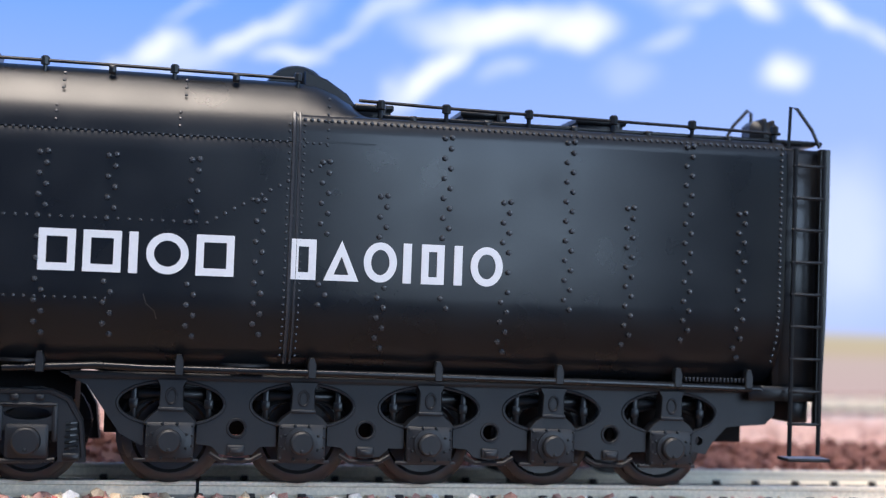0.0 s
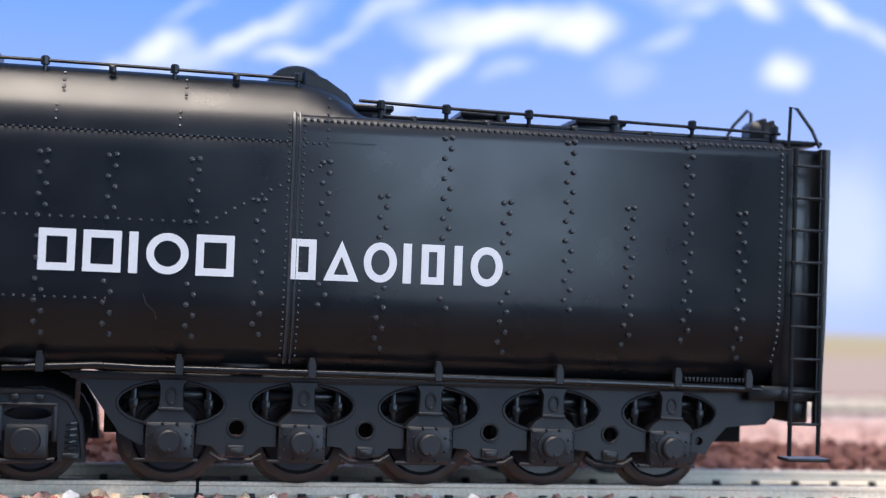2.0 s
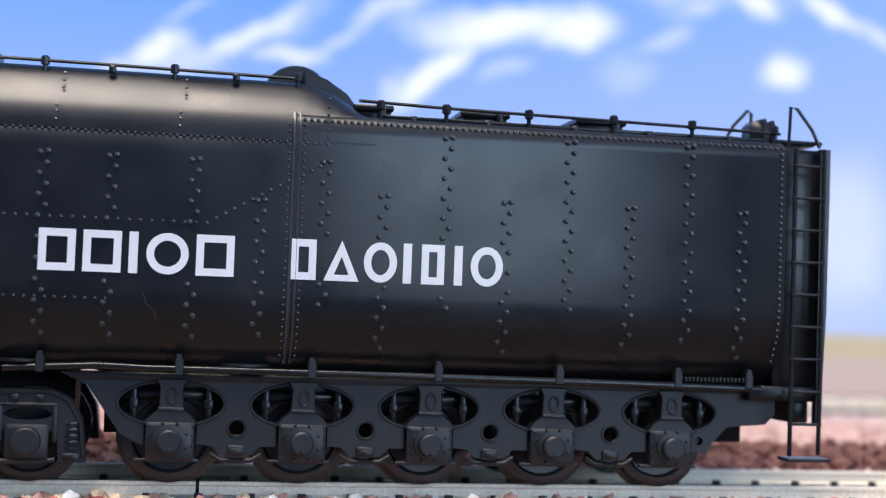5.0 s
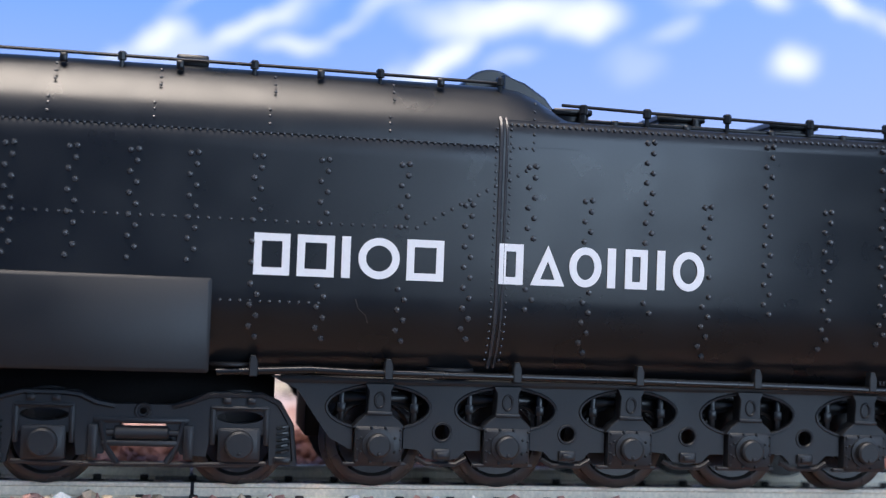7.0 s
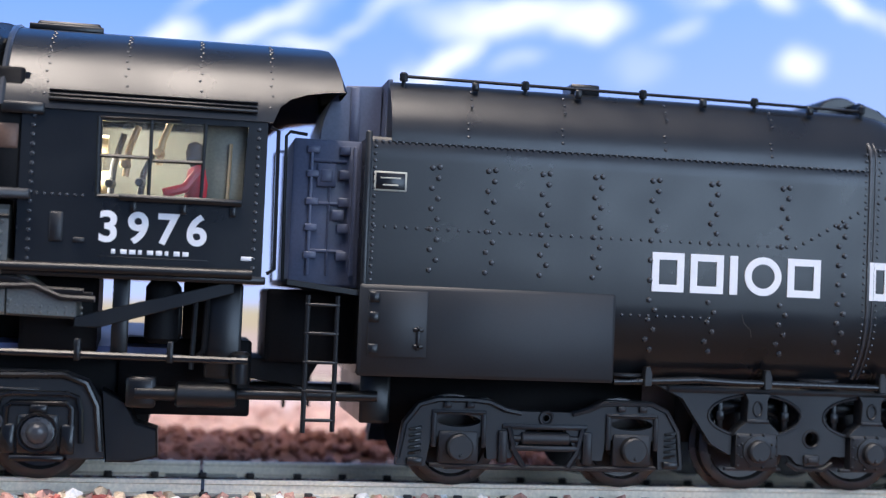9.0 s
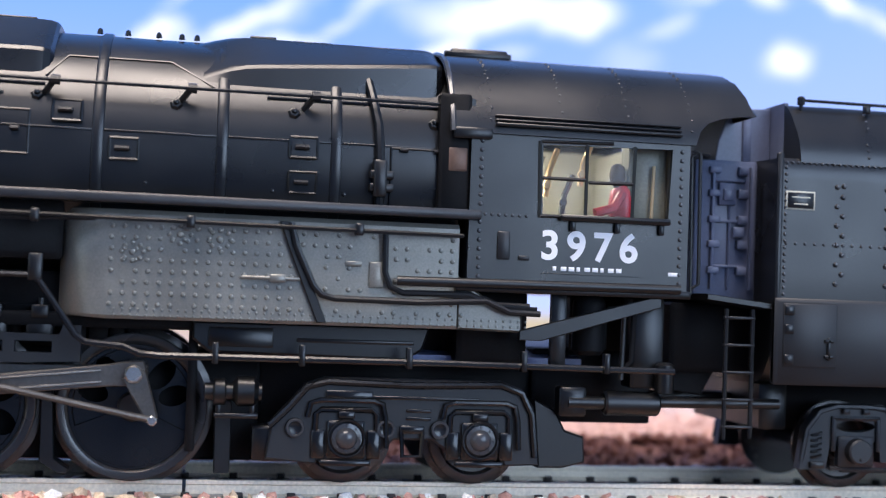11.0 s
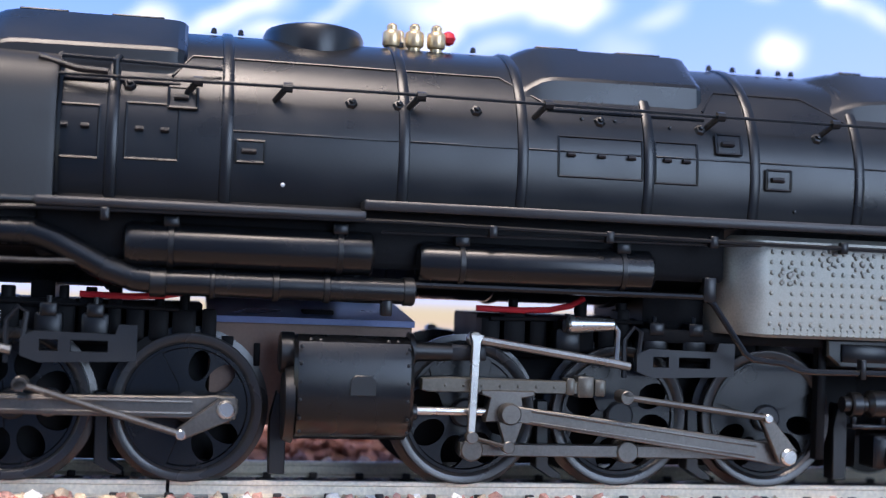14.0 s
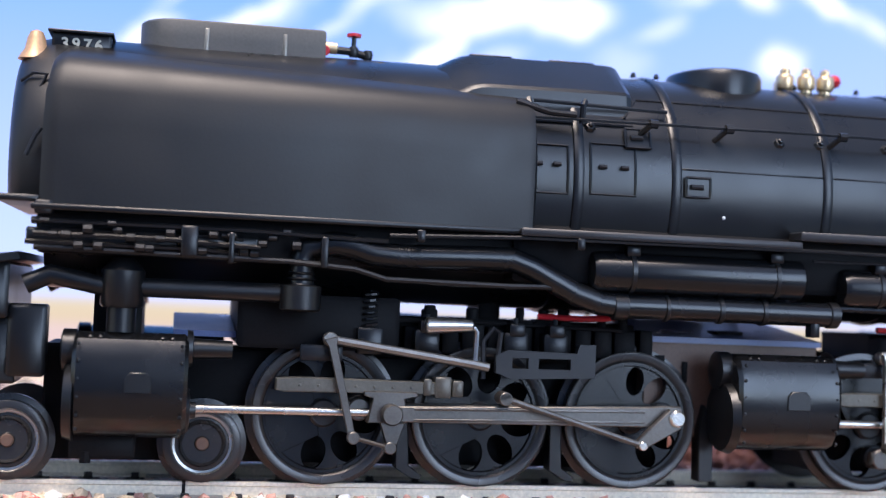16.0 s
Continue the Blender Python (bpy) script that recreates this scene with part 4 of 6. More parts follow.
def lettering(parent):
    """The wordmark on the tank side in plain shapes: frames, rings, bars and one triangle."""
    y0, y1, z0, z1, w = -18.98, -18.78, 26.75, 31.9, 0.95

    def frame_of(a, b, lo=z0):
        return Geo().plate([(a, lo), (b, lo), (b, z1), (a, z1)], [[(a + w, lo + w), (b - w, lo + w), (b - w, z1 - w), (a + w, z1 - w)]], y0, y1)

    def ring_of(a, b):
        c, r, zc, rz = (a + b) / 2, (b - a) / 2, (z0 + z1) / 2, (z1 - z0) / 2
        return Geo().plate(oval(c, zc, r, rz, 32), [oval(c, zc, r - w, rz - w, 32)], y0, y1)

    def bar_of(a, b):
        return Geo().box(a, b, y0, y1, z0, z1, 0.03)

    def wedge_of(a, b):
        c = (a + b) / 2
        return Geo().plate([(a, z0), (b, z0), (c, z1)], [[(a + 1.3, z0 + 0.8), (b - 1.3, z0 + 0.8), (c, z1 - 2.0)]], y0, y1)
    shift = -0.25
    signs = [(frame_of, -65.9, -61.5), (frame_of, -60.6, -56.0), (bar_of, -55.1, -54.0), (ring_of, -53.0, -47.8), (frame_of, -46.9, -42.2), (frame_of, -35.1, -31.9), (wedge_of, -30.9, -26.4),
             (ring_of, -25.8, -21.5), (bar_of, -20.7, -19.6), (frame_of, -18.3, -15.3), (bar_of, -14.0, -12.9), (ring_of, -11.8, -7.5)]
    for make, a, b in signs:
        part("white_mark", make(a + shift, b + shift), WHITE, parent, "plain white mark of the wordmark", smooth=0)


tender, tender_wheels = make_tender()

# ---- the train: locomotive ----
SOOTY = paint("sooty black shield paint", (0.0065, 0.0065, 0.0068), 0.47, grain=0.3, bump=0.12)
BR, BZ = 17.0, 40.7  # boiler radius and centre height
REAR = [-229.0, -208.0, -187.0]
FRONT = [-306.4, -285.4, -264.4]
DRV, PIN = 9.3, 4.5


def boiler_ring(x, r, n=48, z=BZ):
    return [(x, r * math.sin(2 * math.pi * i / n), z + r * math.cos(2 * math.pi * i / n)) for i in range(n)]


def casing(x0, x1, crease0, crease1, top, nose=7.0):
    """A casing that stands on the boiler top: upright sides, a hipped roof above a crease, a long drawn nose and a rounded upright end."""
    def ring(x, k, shrink=1.0):
        zc = crease0 + (crease1 - crease0) * (x - x0) / (x1 - x0)
        half = [(-14.6, 46.5), (-14.5, 49.6), (-14.0, 50.2), (-13.6, zc - 0.5), (-13.3, zc), (-12.8, zc + 0.35), (-6.9, top - 0.75), (-6.1, top - 0.25), (-4.8, top)]
        pts = []
        for y, z in half:
            y *= shrink
            base = BZ + math.sqrt(max(1.0, (BR - 0.5) ** 2 - y * y))
            z = z if z < base else base + (z - base) * k
            pts.append((x, y, z - (1 - shrink) * 6))
        return pts + [(px, -py, pz) for px, py, pz in reversed(pts)]
    rings = [ring(x0 + nose * f, k) for f, k in ((0.0, 0.03), (0.2, 0.25), (0.42, 0.62), (0.6, 0.86), (0.8, 0.98), (1.0, 1.0))]
    return Geo().loft(rings + [ring(x1 - 2.4, 1), ring(x1 - 1.2, 1, 0.99), ring(x1 - 0.4, 1, 0.955), ring(x1, 1, 0.9)])


def driver(parent, x, main, holes_at, wide):
    g = Geo()
    for s in (-1, 1):
        f, b = s * 11.2, s * 8.6
        g.lathe([(DRV * 0.84, f - s * 0.5), (DRV * 0.88, f - s * 0.1), (DRV * 0.9, f), (DRV * 0.985, f), (DRV, f - s * 0.12), (DRV, b + s * 0.7), (DRV + 0.8, b + s * 0.5), (DRV + 0.8, b), (DRV * 0.84, b), (DRV * 0.84, f - s * 0.5)], 0, 0, 56)
    w = part("driving_wheel", g, STEEL, parent, "large driving wheel with a worn steel tyre", at=(x, 0, DRV))
    g = Geo()
    hs = []
    for a, ra, rb in holes_at:
        ca, sa = math.cos(radians(a)), math.sin(radians(a))
        hs.append([(DRV * 0.57 * ca + u * ca - v * sa, DRV * 0.57 * sa + u * sa + v * ca) for u, v in oval(0, 0, ra, rb, 16)])
    for s in (-1, 1):
        g.plate(oval(0, 0, DRV * 0.85, DRV * 0.85, 48), hs, s * 10.6, s * 9.4)
    part("wheel_centre", g, PIPE, w, "charcoal disc wheel centre with oval openings")
    g = Geo()
    for s in (-1, 1):
        g.lathe([(DRV * 0.78, s * 10.55), (DRV * 0.8, s * 10.95), (DRV * 0.845, s * 10.95), (DRV * 0.86, s * 10.6)], 0, 0, 48)
    part("rim_lip", g, PIPE, w)
    g = Geo().rod((0, -11.6, 0), (0, 11.6, 0), 1.9, 18, cham=0.3)
    for s in (-1, 1):
        g.rod((PIN, s * 10.4, 0), (PIN, s * 11.8, 0), 1.7, 16, cham=0.2)
    part("hub", g, DARK, w)
    g = Geo()
    for s in (-1, 1):
        pts = arc(0, 0, DRV * 0.82, DRV * 0.82, 180 - wide, 180 + wide, 18) + [(-DRV * 0.1, -DRV * 0.3), (-DRV * 0.1, DRV * 0.3)]
        g.prism(pts, s * 11.0, s * 10.4, 0.1 if s < 0 else -0.1)
    part("counterweight", g, PIPE, w)
    pin = Geo().rod((PIN, -10.6, 0), (PIN, -16.4 if main else -13.4, 0), 0.95, 14, cham=0.15)
    part("crank_pin", pin, BRIGHT if main else ROD, w, "bright crank pin" if main else "")
    if main:
        tip = (2.8 * math.cos(radians(-110)), 2.8 * math.sin(radians(-110)))
        d = Vector((tip[0] - PIN, 0, tip[1]))
        nrm = Vector((-d.z, 0, d.x)).normalized()
        a, b = Vector((PIN, 0, 0)), Vector((tip[0], 0, tip[1]))
        pf = [a + nrm * 1.5, a - nrm * 1.5, b - nrm * 0.75, b - d.normalized() * -0.7, b + nrm * 0.75]
        ec = part("eccentric_crank", Geo().prism([(p.x, p.z) for p in pf], -17.0, -15.9, 0.2), ROD, w, "steel return crank")
        g = Geo().rod((tip[0], -18.0, tip[1]), (tip[0], -16.5, tip[1]), 0.6, 12, cham=0.12).lathe([(0.01, -17.5), (0.9, -17.5), (1.15, -17.2), (1.15, -16.8)], PIN, 0, 12)
        part("crank_nut", g, BRIGHT, ec, "polished crank nut")
    return w


def engine_gear(loco, axles, cyl0, cyl1, silver):
    """Cylinders, guides, rods and valve gear of one engine unit. Returns what turns and slides."""
    for s in (-1, 1):
        def sec(x, k):
            pts = [(0.0, 17.9), (2.2, 18.9), (5.0, 19.0), (7.2, 18.2), (8.3, 16.2), (8.6, 13.0), (8.3, 9.6), (7.0, 7.2), (4.8, 6.1), (2.0, 6.4), (0.0, 7.5)]
            return [(x, s * (10.4 + (4.5 + (p - 4.5) * k)), 12.6 + (q - 12.6) * k) for p, q in pts]
        cy = part("cylinder", Geo().loft([sec(cyl0, 0.9), sec(cyl0 + 0.5, 1), sec(cyl1 - 0.5, 1), sec(cyl1, 0.9)]), PIPE, loco, "black steam cylinder with bolted ends")
        g = Geo()
        for x in (cyl0 + 0.8, cyl1 - 0.8):
            for q in (17.6, 15.6, 13.4, 11.2, 9.0, 7.4):
                g.stud(x, s * 18.8, q, 0.26, 0.32, (0, s, 0))
        for x in (cyl0 + 2.0, cyl0 + 3.2, cyl1 - 3.2, cyl1 - 2.0):
            g.stud(x, s * 17.4, 18.4, 0.3, 0.3, (0, s, 1))
        mx = (cyl0 + cyl1) / 2 + 1.0
        a, b = sorted((s * 18.8, s * 19.25))
        g.prism([(mx - 1.6, 11.8), (mx + 1.6, 11.8), (mx + 1.6, 13.6), (mx + 1.0, 14.3), (mx - 1.0, 14.3), (mx - 1.6, 13.6)], a, b, 0.1)
        part("cylinder_cover", g, SOOT, cy)
        g = Geo().turn_x([(3.4, cyl0 - 1.0), (4.6, cyl0 - 0.9), (5.0, cyl0 + 0.2)], s * 14.4, 10.4, 24).turn_x([(2.0, cyl0 - 1.6), (2.6, cyl0 - 1.4), (2.6, cyl0 + 0.2)], s * 13.8, 16.6, 18)
        g.turn_x([(2.4, cyl1 - 0.2), (2.2, cyl1 + 0.5), (1.3, cyl1 + 0.6), (1.1, cyl1 + 5.4)], s * 14, 17.2, 16).turn_x([(3.0, cyl1 - 0.2), (2.6, cyl1 + 0.4), (1.1, cyl1 + 0.5), (1.0, cyl1 + 1.2)], s * 14, 9.5, 16)
        part("cylinder_head", g, SOOT, cy)
        if s > 0:
            part("piston_rod", Geo().rod((cyl1, s * 14, 9.5), (cyl1 + 20, s * 14, 9.5), 0.55, 10), ROD, loco, "steel piston rod")
        gx = axles[0] - 6.6
        a, b = sorted((s * 13.2, s * 15.0))
        gd = part("crosshead_guide", Geo().prism([(gx, 12.4), (gx + 1, 12.2), (gx + 21, 12.3), (gx + 21, 13.9), (gx + 3, 14.1), (gx, 13.9)], a, b, 0.15), GUIDE, loco, "dull bronze crosshead guide bar")
        g = Geo()
        for x in np.arange(gx + 3, gx + 18, 2.4):
            g.stud(x, s * 15.0, 13.1, 0.22, 0.2, (0, s, 0))
        a2, b2 = sorted((s * 12.6, s * 15.4))
        g.box(gx + 20.5, gx + 22.6, a2, b2, 11.9, 14.6, 0.2).box(gx + 22.8, gx + 24.2, a2, b2, 12.1, 14.2, 0.2).box(gx + 19, gx + 20, a2, b2, 12.2, 14.3, 0.15)
        part("guide_yoke", g, GUIDE, gd)
        # link bracket: a frame with two openings
        bx = axles[1] + 1.0
        out = [(bx, 15.4), (bx + 2.2, 14.6), (bx + 13.6, 15.0), (bx + 13.6, 19.4), (bx + 11.4, 19.4), (bx + 11.0, 18.2), (bx + 1.6, 18.4), (bx, 17.6)]
        holes = [[(bx + 2.2, 16.0), (bx + 4.4, 16.0), (bx + 4.4, 17.4), (bx + 2.2, 17.4)], [(bx + 5.8, 16.0), (bx + 10.2, 16.0), (bx + 10.2, 17.4), (bx + 5.8, 17.4)]]
        part("link_bracket", Geo().plate(out, holes, s * 14.6, s * 13.4).tube([(bx - 1.6, s * 14.2, 14.5), (bx - 1.7, s * 14.2, 19.5), (bx - 0.4, s * 14.2, 21.2), (bx + 0.6, s * 14.2, 20.6), (bx + 0.2, s * 14.2, 16.5)], 0.35, 6), DARK, loco)
        g = Geo().tube([(axles[0] + 0.1, s * 14.6, 19.0), (bx - 3.4, s * 14.6, 16.4), (bx - 1.0, s * 14.6, 16.0)], 0.58, 8).rod((axles[0] + 0.1, s * 15.3, 19.0), (axles[0] + 0.1, s * 13.6, 19.0), 0.95, 14, cham=0.12)
        part("radius_rod", g, NICKEL, loco, "worn nickel radius rod")
        g = Geo().rod((bx - 9.6, s * 14.4, 21.2), (bx - 3.2, s * 14.4, 21.4), 1.15, 14, r2=0.8, cham=0.25).tube([(bx - 3.2, s * 14.4, 21.2), (bx - 2.7, s * 14.4, 20.6), (bx - 2.8, s * 14.4, 16.6)], 0.38, 8)
        part("reverse_arm", g, BRIGHT, loco, "nickel-plated reversing arm")
        g = Geo().box(axles[0] - 3.6, axles[0] + 1.8, *sorted((s * 13, s * 14.4)), 16.2, 18.2, 0.3)
        part("valve_stem_guide", g, DARK, loco)
    drivers = []
    for i, x in enumerate(axles):
        main = i == 2
        hs = [(38, 2.2, 1.35), (-38, 2.2, 1.35), (72, 2.0, 1.3), (-72, 2.0, 1.3), (0, 0.8, 0.8)] if main else [(a, 2.2, 1.6) for a in (22, 67, 112, 157, 203, 248, 293, 338)]
        drivers.append(driver(loco, x, main, hs, 68 if main else 34))
    ln = axles[2] - axles[0]
    rods = []
    for s in (-1,):
        g = Geo()
        a, b = sorted((s * 12.2, s * 13.2))
        g.prism([(-1.6, -0.9), (1.6, -0.9), (ln - 1.6, -0.9), (ln + 1.6, -0.9), (ln + 1.6, 0.9), (ln - 1.6, 0.75), (ln / 2 + 1.5, 0.75), (ln / 2, 1.5), (ln / 2 - 1.5, 0.75), (1.6, 0.75), (-1.6, 0.9)], a, b, 0.15)
        side = part("side_rod", g, ROD, loco, "dull steel coupling rod")
        g = Geo()
        for d in (0, ln / 2, ln):
            g.lathe([(0.01, -13.5), (1.3, -13.5), (1.5, -13.3), (1.5, -12.0)], d, -0.1, 16)
        part("rod_bush", g, ROD, side)
        mlen = 38.2
        g = Geo()
        g.prism([(0, -1.0), (mlen - 3, -1.35), (mlen - 1.5, -1.5), (mlen + 1.2, -1.4), (mlen + 1.6, 0), (mlen + 1.2, 1.4), (mlen - 1.5, 1.5), (mlen - 3, 1.35), (0, 1.0), (-1.0, 0)], -15.4, -14.0, 0.15)
        mainrod = part("main_rod", g, ROD, loco, "long fluted steel main rod")
        fl = Geo().box(3, mlen - 4, -15.62, -15.38, 0.55, 0.85, 0.05).box(3, mlen - 4, -15.62, -15.38, -0.85, -0.55, 0.05)
        part("rod_flange", fl, ROD, mainrod)
        g = Geo().prism([(-3.0, -1.2), (1.5, -1.2), (2.2, 0), (1.8, 1.9), (3.6, 2.3), (3.4, 2.9), (-3.6, 2.9), (-3.6, 2.3), (-2.4, 1.9)], -15.2, -12.8, 0.2)
        cross = part("crosshead", g, ROD, loco, "bright steel crosshead")
        g = Geo().prism([(-1.5, -1.0), (1.7, -1.0), (0.8, -3.8), (-0.6, -3.8)], -16.4, -15.3, 0.15).lathe([(0.01, -17), (1.2, -17), (1.4, -16.7), (1.4, -15)], 0, 0, 14).rod((-0.1, -16.8, -4.2), (-0.1, -15, -4.2), 0.8, 12, cham=0.1)
        part("drop_link", g, ROD, cross, "steel crosshead arm")
        part("piston_rod", Geo().rod((-21 if silver else -28, -14, 0), (-2.4, -14, 0), 0.55, 10), BRIGHT, cross, "bright piston rod")
        part("union_link", Geo().tube([(-0.1, -16.4, -4.2), (-4.9, -16.2, -3.0)], 0.28, 6).rod((-4.9, -17, -3.0), (-4.9, -15.6, -3.0), 0.8, 12, cham=0.1), ROD, cross)
        g = Geo().prism([(-0.45, 0), (0.45, 0), (0.55, 12.2), (0.9, 13.2), (-0.9, 13.2), (-0.55, 12.2)], -16.2, -15.4, 0.1)
        lever = part("combination_lever", g, BRIGHT if silver else ROD, loco, "long thin combination lever")
        g = Geo().tube([(0, -17.2, 0), (19.6, -17.2, 0)], 0.42, 8).lathe([(0.01, -17.7), (0.8, -17.7), (0.8, -16.6)], 0, 0, 12)
        ecc = part("eccentric_rod", g, ROD, loco, "thin eccentric rod")
        part("rod_end", Geo().rod((0, -17.7, 0), (0, -14.6, 0), 0.9, 12, cham=0.1), ROD, ecc)
        rods.append((side, mainrod, cross, lever, ecc))
    return drivers, rods


def make_locomotive():
    t = thing("steam_locomotive", "black articulated steam locomotive with grey firebox and brass fittings", "model locomotive")
    # boiler and smokebox
    g = Geo().loft([[(x, y, max(z, 34.9)) for x, y, z in boiler_ring(x0, r)] for x0, r in ((-347.0, 11.5), (-346.9, 13.5), (-346.3, 15.0), (-345.0, 16.0), (-342.4, 16.6))])
    part("smokebox_front", g, SOOTY, t, "rounded black smokebox front")
    g = Geo().loft([boiler_ring(x, r) for x, r in ((-342.4, 16.6), (-292, 16.8), (-262, 17.0), (-147, 17.0))])
    part("boiler", g, BLACK, t, "satin black lagged boiler barrel")
    for x in (-274.8, -261.2, -239.3, -224.0, -207.1, -192.4, -177.4, -163.2):
        g = Geo()
        n = 40
        g.loft([[(x + a, r * math.sin(2 * math.pi * i / n), BZ + r * math.cos(2 * math.pi * i / n)) for i in range(n)] for a, r in ((-0.75, 16.9), (-0.65, 17.22), (-0.4, 17.34), (0.4, 17.34), (0.65, 17.22), (0.75, 16.9))], cap=False)
        part("boiler_band", g, BLACK, t)
    g = Geo()
    for x0, x1 in ((-260.6, -239.9), (-238.7, -224.6), (-223.4, -207.7), (-206.5, -193), (-191.8, -178), (-176.8, -163.8), (-162.6, -150)):
        for s in (-1, 1):
            zz = 43.4
            yv = math.sqrt(BR ** 2 - (zz - BZ) ** 2)
            g.box(x0, x1, s * yv - 0.12, s * yv + 0.12, zz - 0.12, zz + 0.12, 0.04)
    part("lagging_seam", g, BLACK, t)
    # inspection plates and washout plugs
    def on_boiler(z, lift=0.0):
        return -(math.sqrt(max(0.0, BR ** 2 - (z - BZ) ** 2)) + lift)

    def panel(x0, x1, z0, z1, rim=0.22, raised=False):
        g = Geo()
        n = 6
        if raised:
            g.loft([[(x, on_boiler(z0 + (z1 - z0) * i / n, 0.35), z0 + (z1 - z0) * i / n) for i in range(n + 1)] + [(x, on_boiler(z0 + (z1 - z0) * i / n, -0.3), z0 + (z1 - z0) * i / n) for i in range(n, -1, -1)] for x in (x0, x1)])
        for x in (x0, x1):
            g.tube([(x, on_boiler(z0 + (z1 - z0) * i / n, 0.05 if not raised else 0.35), z0 + (z1 - z0) * i / n) for i in range(n + 1)], rim, 5)
        for z in (z0, z1):
            g.tube([(x0, on_boiler(z, 0.05 if not raised else 0.35), z), (x1, on_boiler(z, 0.05 if not raised else 0.35), z)], rim, 5)
        return g
    for x0, x1, z0, z1 in ((-219.3, -208.0, 40.2, 45.4), (-206.3, -200.5, 40.0, 45.4), (-273.2, -267.0, 39.4, 46.2), (-282, -276.3, 39.2, 45.6), (-156.2, -148.6, 35.8, 43.2)):
        p = part("cladding_panel", panel(x0, x1, z0, z1, 0.16), BLACK, t)
        k = Geo()
        for x in np.linspace(x0 + 1.6, x1 - 1.6, 3 if x1 - x0 > 8 else 2):
            k.rod((x - 0.5, on_boiler(43, 0.3), 43), (x + 0.5, on_boiler(43, 0.3), 43), 0.3, 8)
        part("panel_latch", k, BLACK, p)
    for x, z in ((-189.2, 41.2), (-167.3, 42.6), (-167.3, 38.2), (-196.1, 45.6), (-258.3, 41.0), (-266.6, 47.2)):
        p = part("washout_plate", panel(x - 1.7, x + 1.7, z - 1.3, z + 1.3, 0.2, True), BLACK, t)
        part("plate_bolt", Geo().rod((x - 1.1, on_boiler(z, 0.6), z), (x + 0.6, on_boiler(z, 0.6), z), 0.35, 8).stud(x + 0.4, on_boiler(z, 0.4), z, 0.4, 0.5, (0, -1, 0)), BLACK, p)
    g = Geo()
    for x, z in ((-230, 48.0), (-213.6, 47.6), (-199.8, 47.4), (-183.2, 47.2), (-168.6, 47.0), (-150.6, 46.6), (-240, 48), (-273, 48.4), (-246, 47.9)):
        nr = (0, on_boiler(z), z - BZ)
        g.stud(x, on_boiler(z), z, 0.85, 0.55, nr)
        g.stud(x, on_boiler(z, 0.3), z + 0.2, 0.45, 0.6, nr)
    part("washout_plug", g, BLACK, t)
    g = Geo()
    for x in (-190, -186, -181, -193.6, -244, -238, -228, -183, -259.5, -263):
        g.stud(x, -3.0, BZ + BR, 0.45, 0.8, (0, 0, 1))
        g.stud(x + 0.6, 3.0, BZ + BR, 0.45, 0.8, (0, 0, 1))
    for x, z in ((-186.5, 37.2), (-171, 37.0), (-162, 37.0), (-216, 47.9), (-211.5, 47.9), (-204, 47.4)):
        g.stud(x, on_boiler(z), z, 0.3, 0.3, (0, -1, 0))
    part("boiler_stud", g, BLACK, t)
    # top casings
    part("sand_box", casing(-225.2, -198.4, 53.4, 53.7, 58.7), BLACK, t, "rounded black sand box casing", smooth=18)
    part("sand_lid", Geo().box(-219.5, -213.5, -4.5, 4.5, 58.6, 59.0, 0.15).box(-208, -201.5, -4.5, 4.5, 58.6, 59.0, 0.15), SOOT, t)
    part("sand_box", casing(-293.0, -266.3, 53.4, 53.7, 58.7), BLACK, t, "rounded black sand box casing", smooth=18)
    part("sand_lid", Geo().box(-287.4, -281.4, -4.5, 4.5, 58.6, 59.0, 0.15).box(-276, -269.4, -4.5, 4.5, 58.6, 59.0, 0.15), SOOT, t)
    part("turret_casing", casing(-182.6, -148.9, 52.6, 54.9, 58.2, 10.0), BLACK, t, "long low turret casing before the cab", smooth=18)
    part("casing_lid", Geo().box(-174, -170.5, -4, 4, 58.1, 58.7, 0.15).box(-168, -163, -3.6, 3.6, 58.1, 58.5, 0.15).box(-158, -151, -6.3, -5.7, 57.4, 57.9, 0.1), SOOT, t)
    g = Geo()
    for x0, x1 in ((-265.6, -226.4), (-196.6, -184.0)):
        g.tube([(x0 - 2.4, on_boiler(50, 0.05), 50), (x0, on_boiler(53, 0.05), 53), (x1, on_boiler(53, 0.05), 53), (x1 + 5.4, on_boiler(49.8, 0.05), 49.8)], 0.17, 6)
    for x0, x1 in ((-220.6, -199.0), (-289.0, -267.0), (-172.0, -148.0)):
        g.tube([(x0, on_boiler(48.9, 0.1), 48.9), (x1, on_boiler(48.9, 0.1), 48.9)], 0.2, 6)
    part("lagging_seam", g, BLACK, t)
    g = Geo()
    rings = []
    for z, k in ((50, 1.14), (54.2, 1.08), (55.0, 0.98), (58.2, 1.0), (59.0, 0.95), (59.4, 0.8)):
        rings.append([(-249.6 + 6.8 * k * math.cos(2 * math.pi * i / 32), 8.6 * k * math.sin(2 * math.pi * i / 32), z) for i in range(32)])
    part("steam_dome", g.loft(rings), BLACK, t, "low oval steam dome")
    part("dome_ring", Geo().tube([(-249.6 + 7.2 * math.cos(radians(a)), 9.1 * math.sin(radians(a)), 54.6) for a in range(0, 361, 12)], 0.3, 6), SOOT, t)
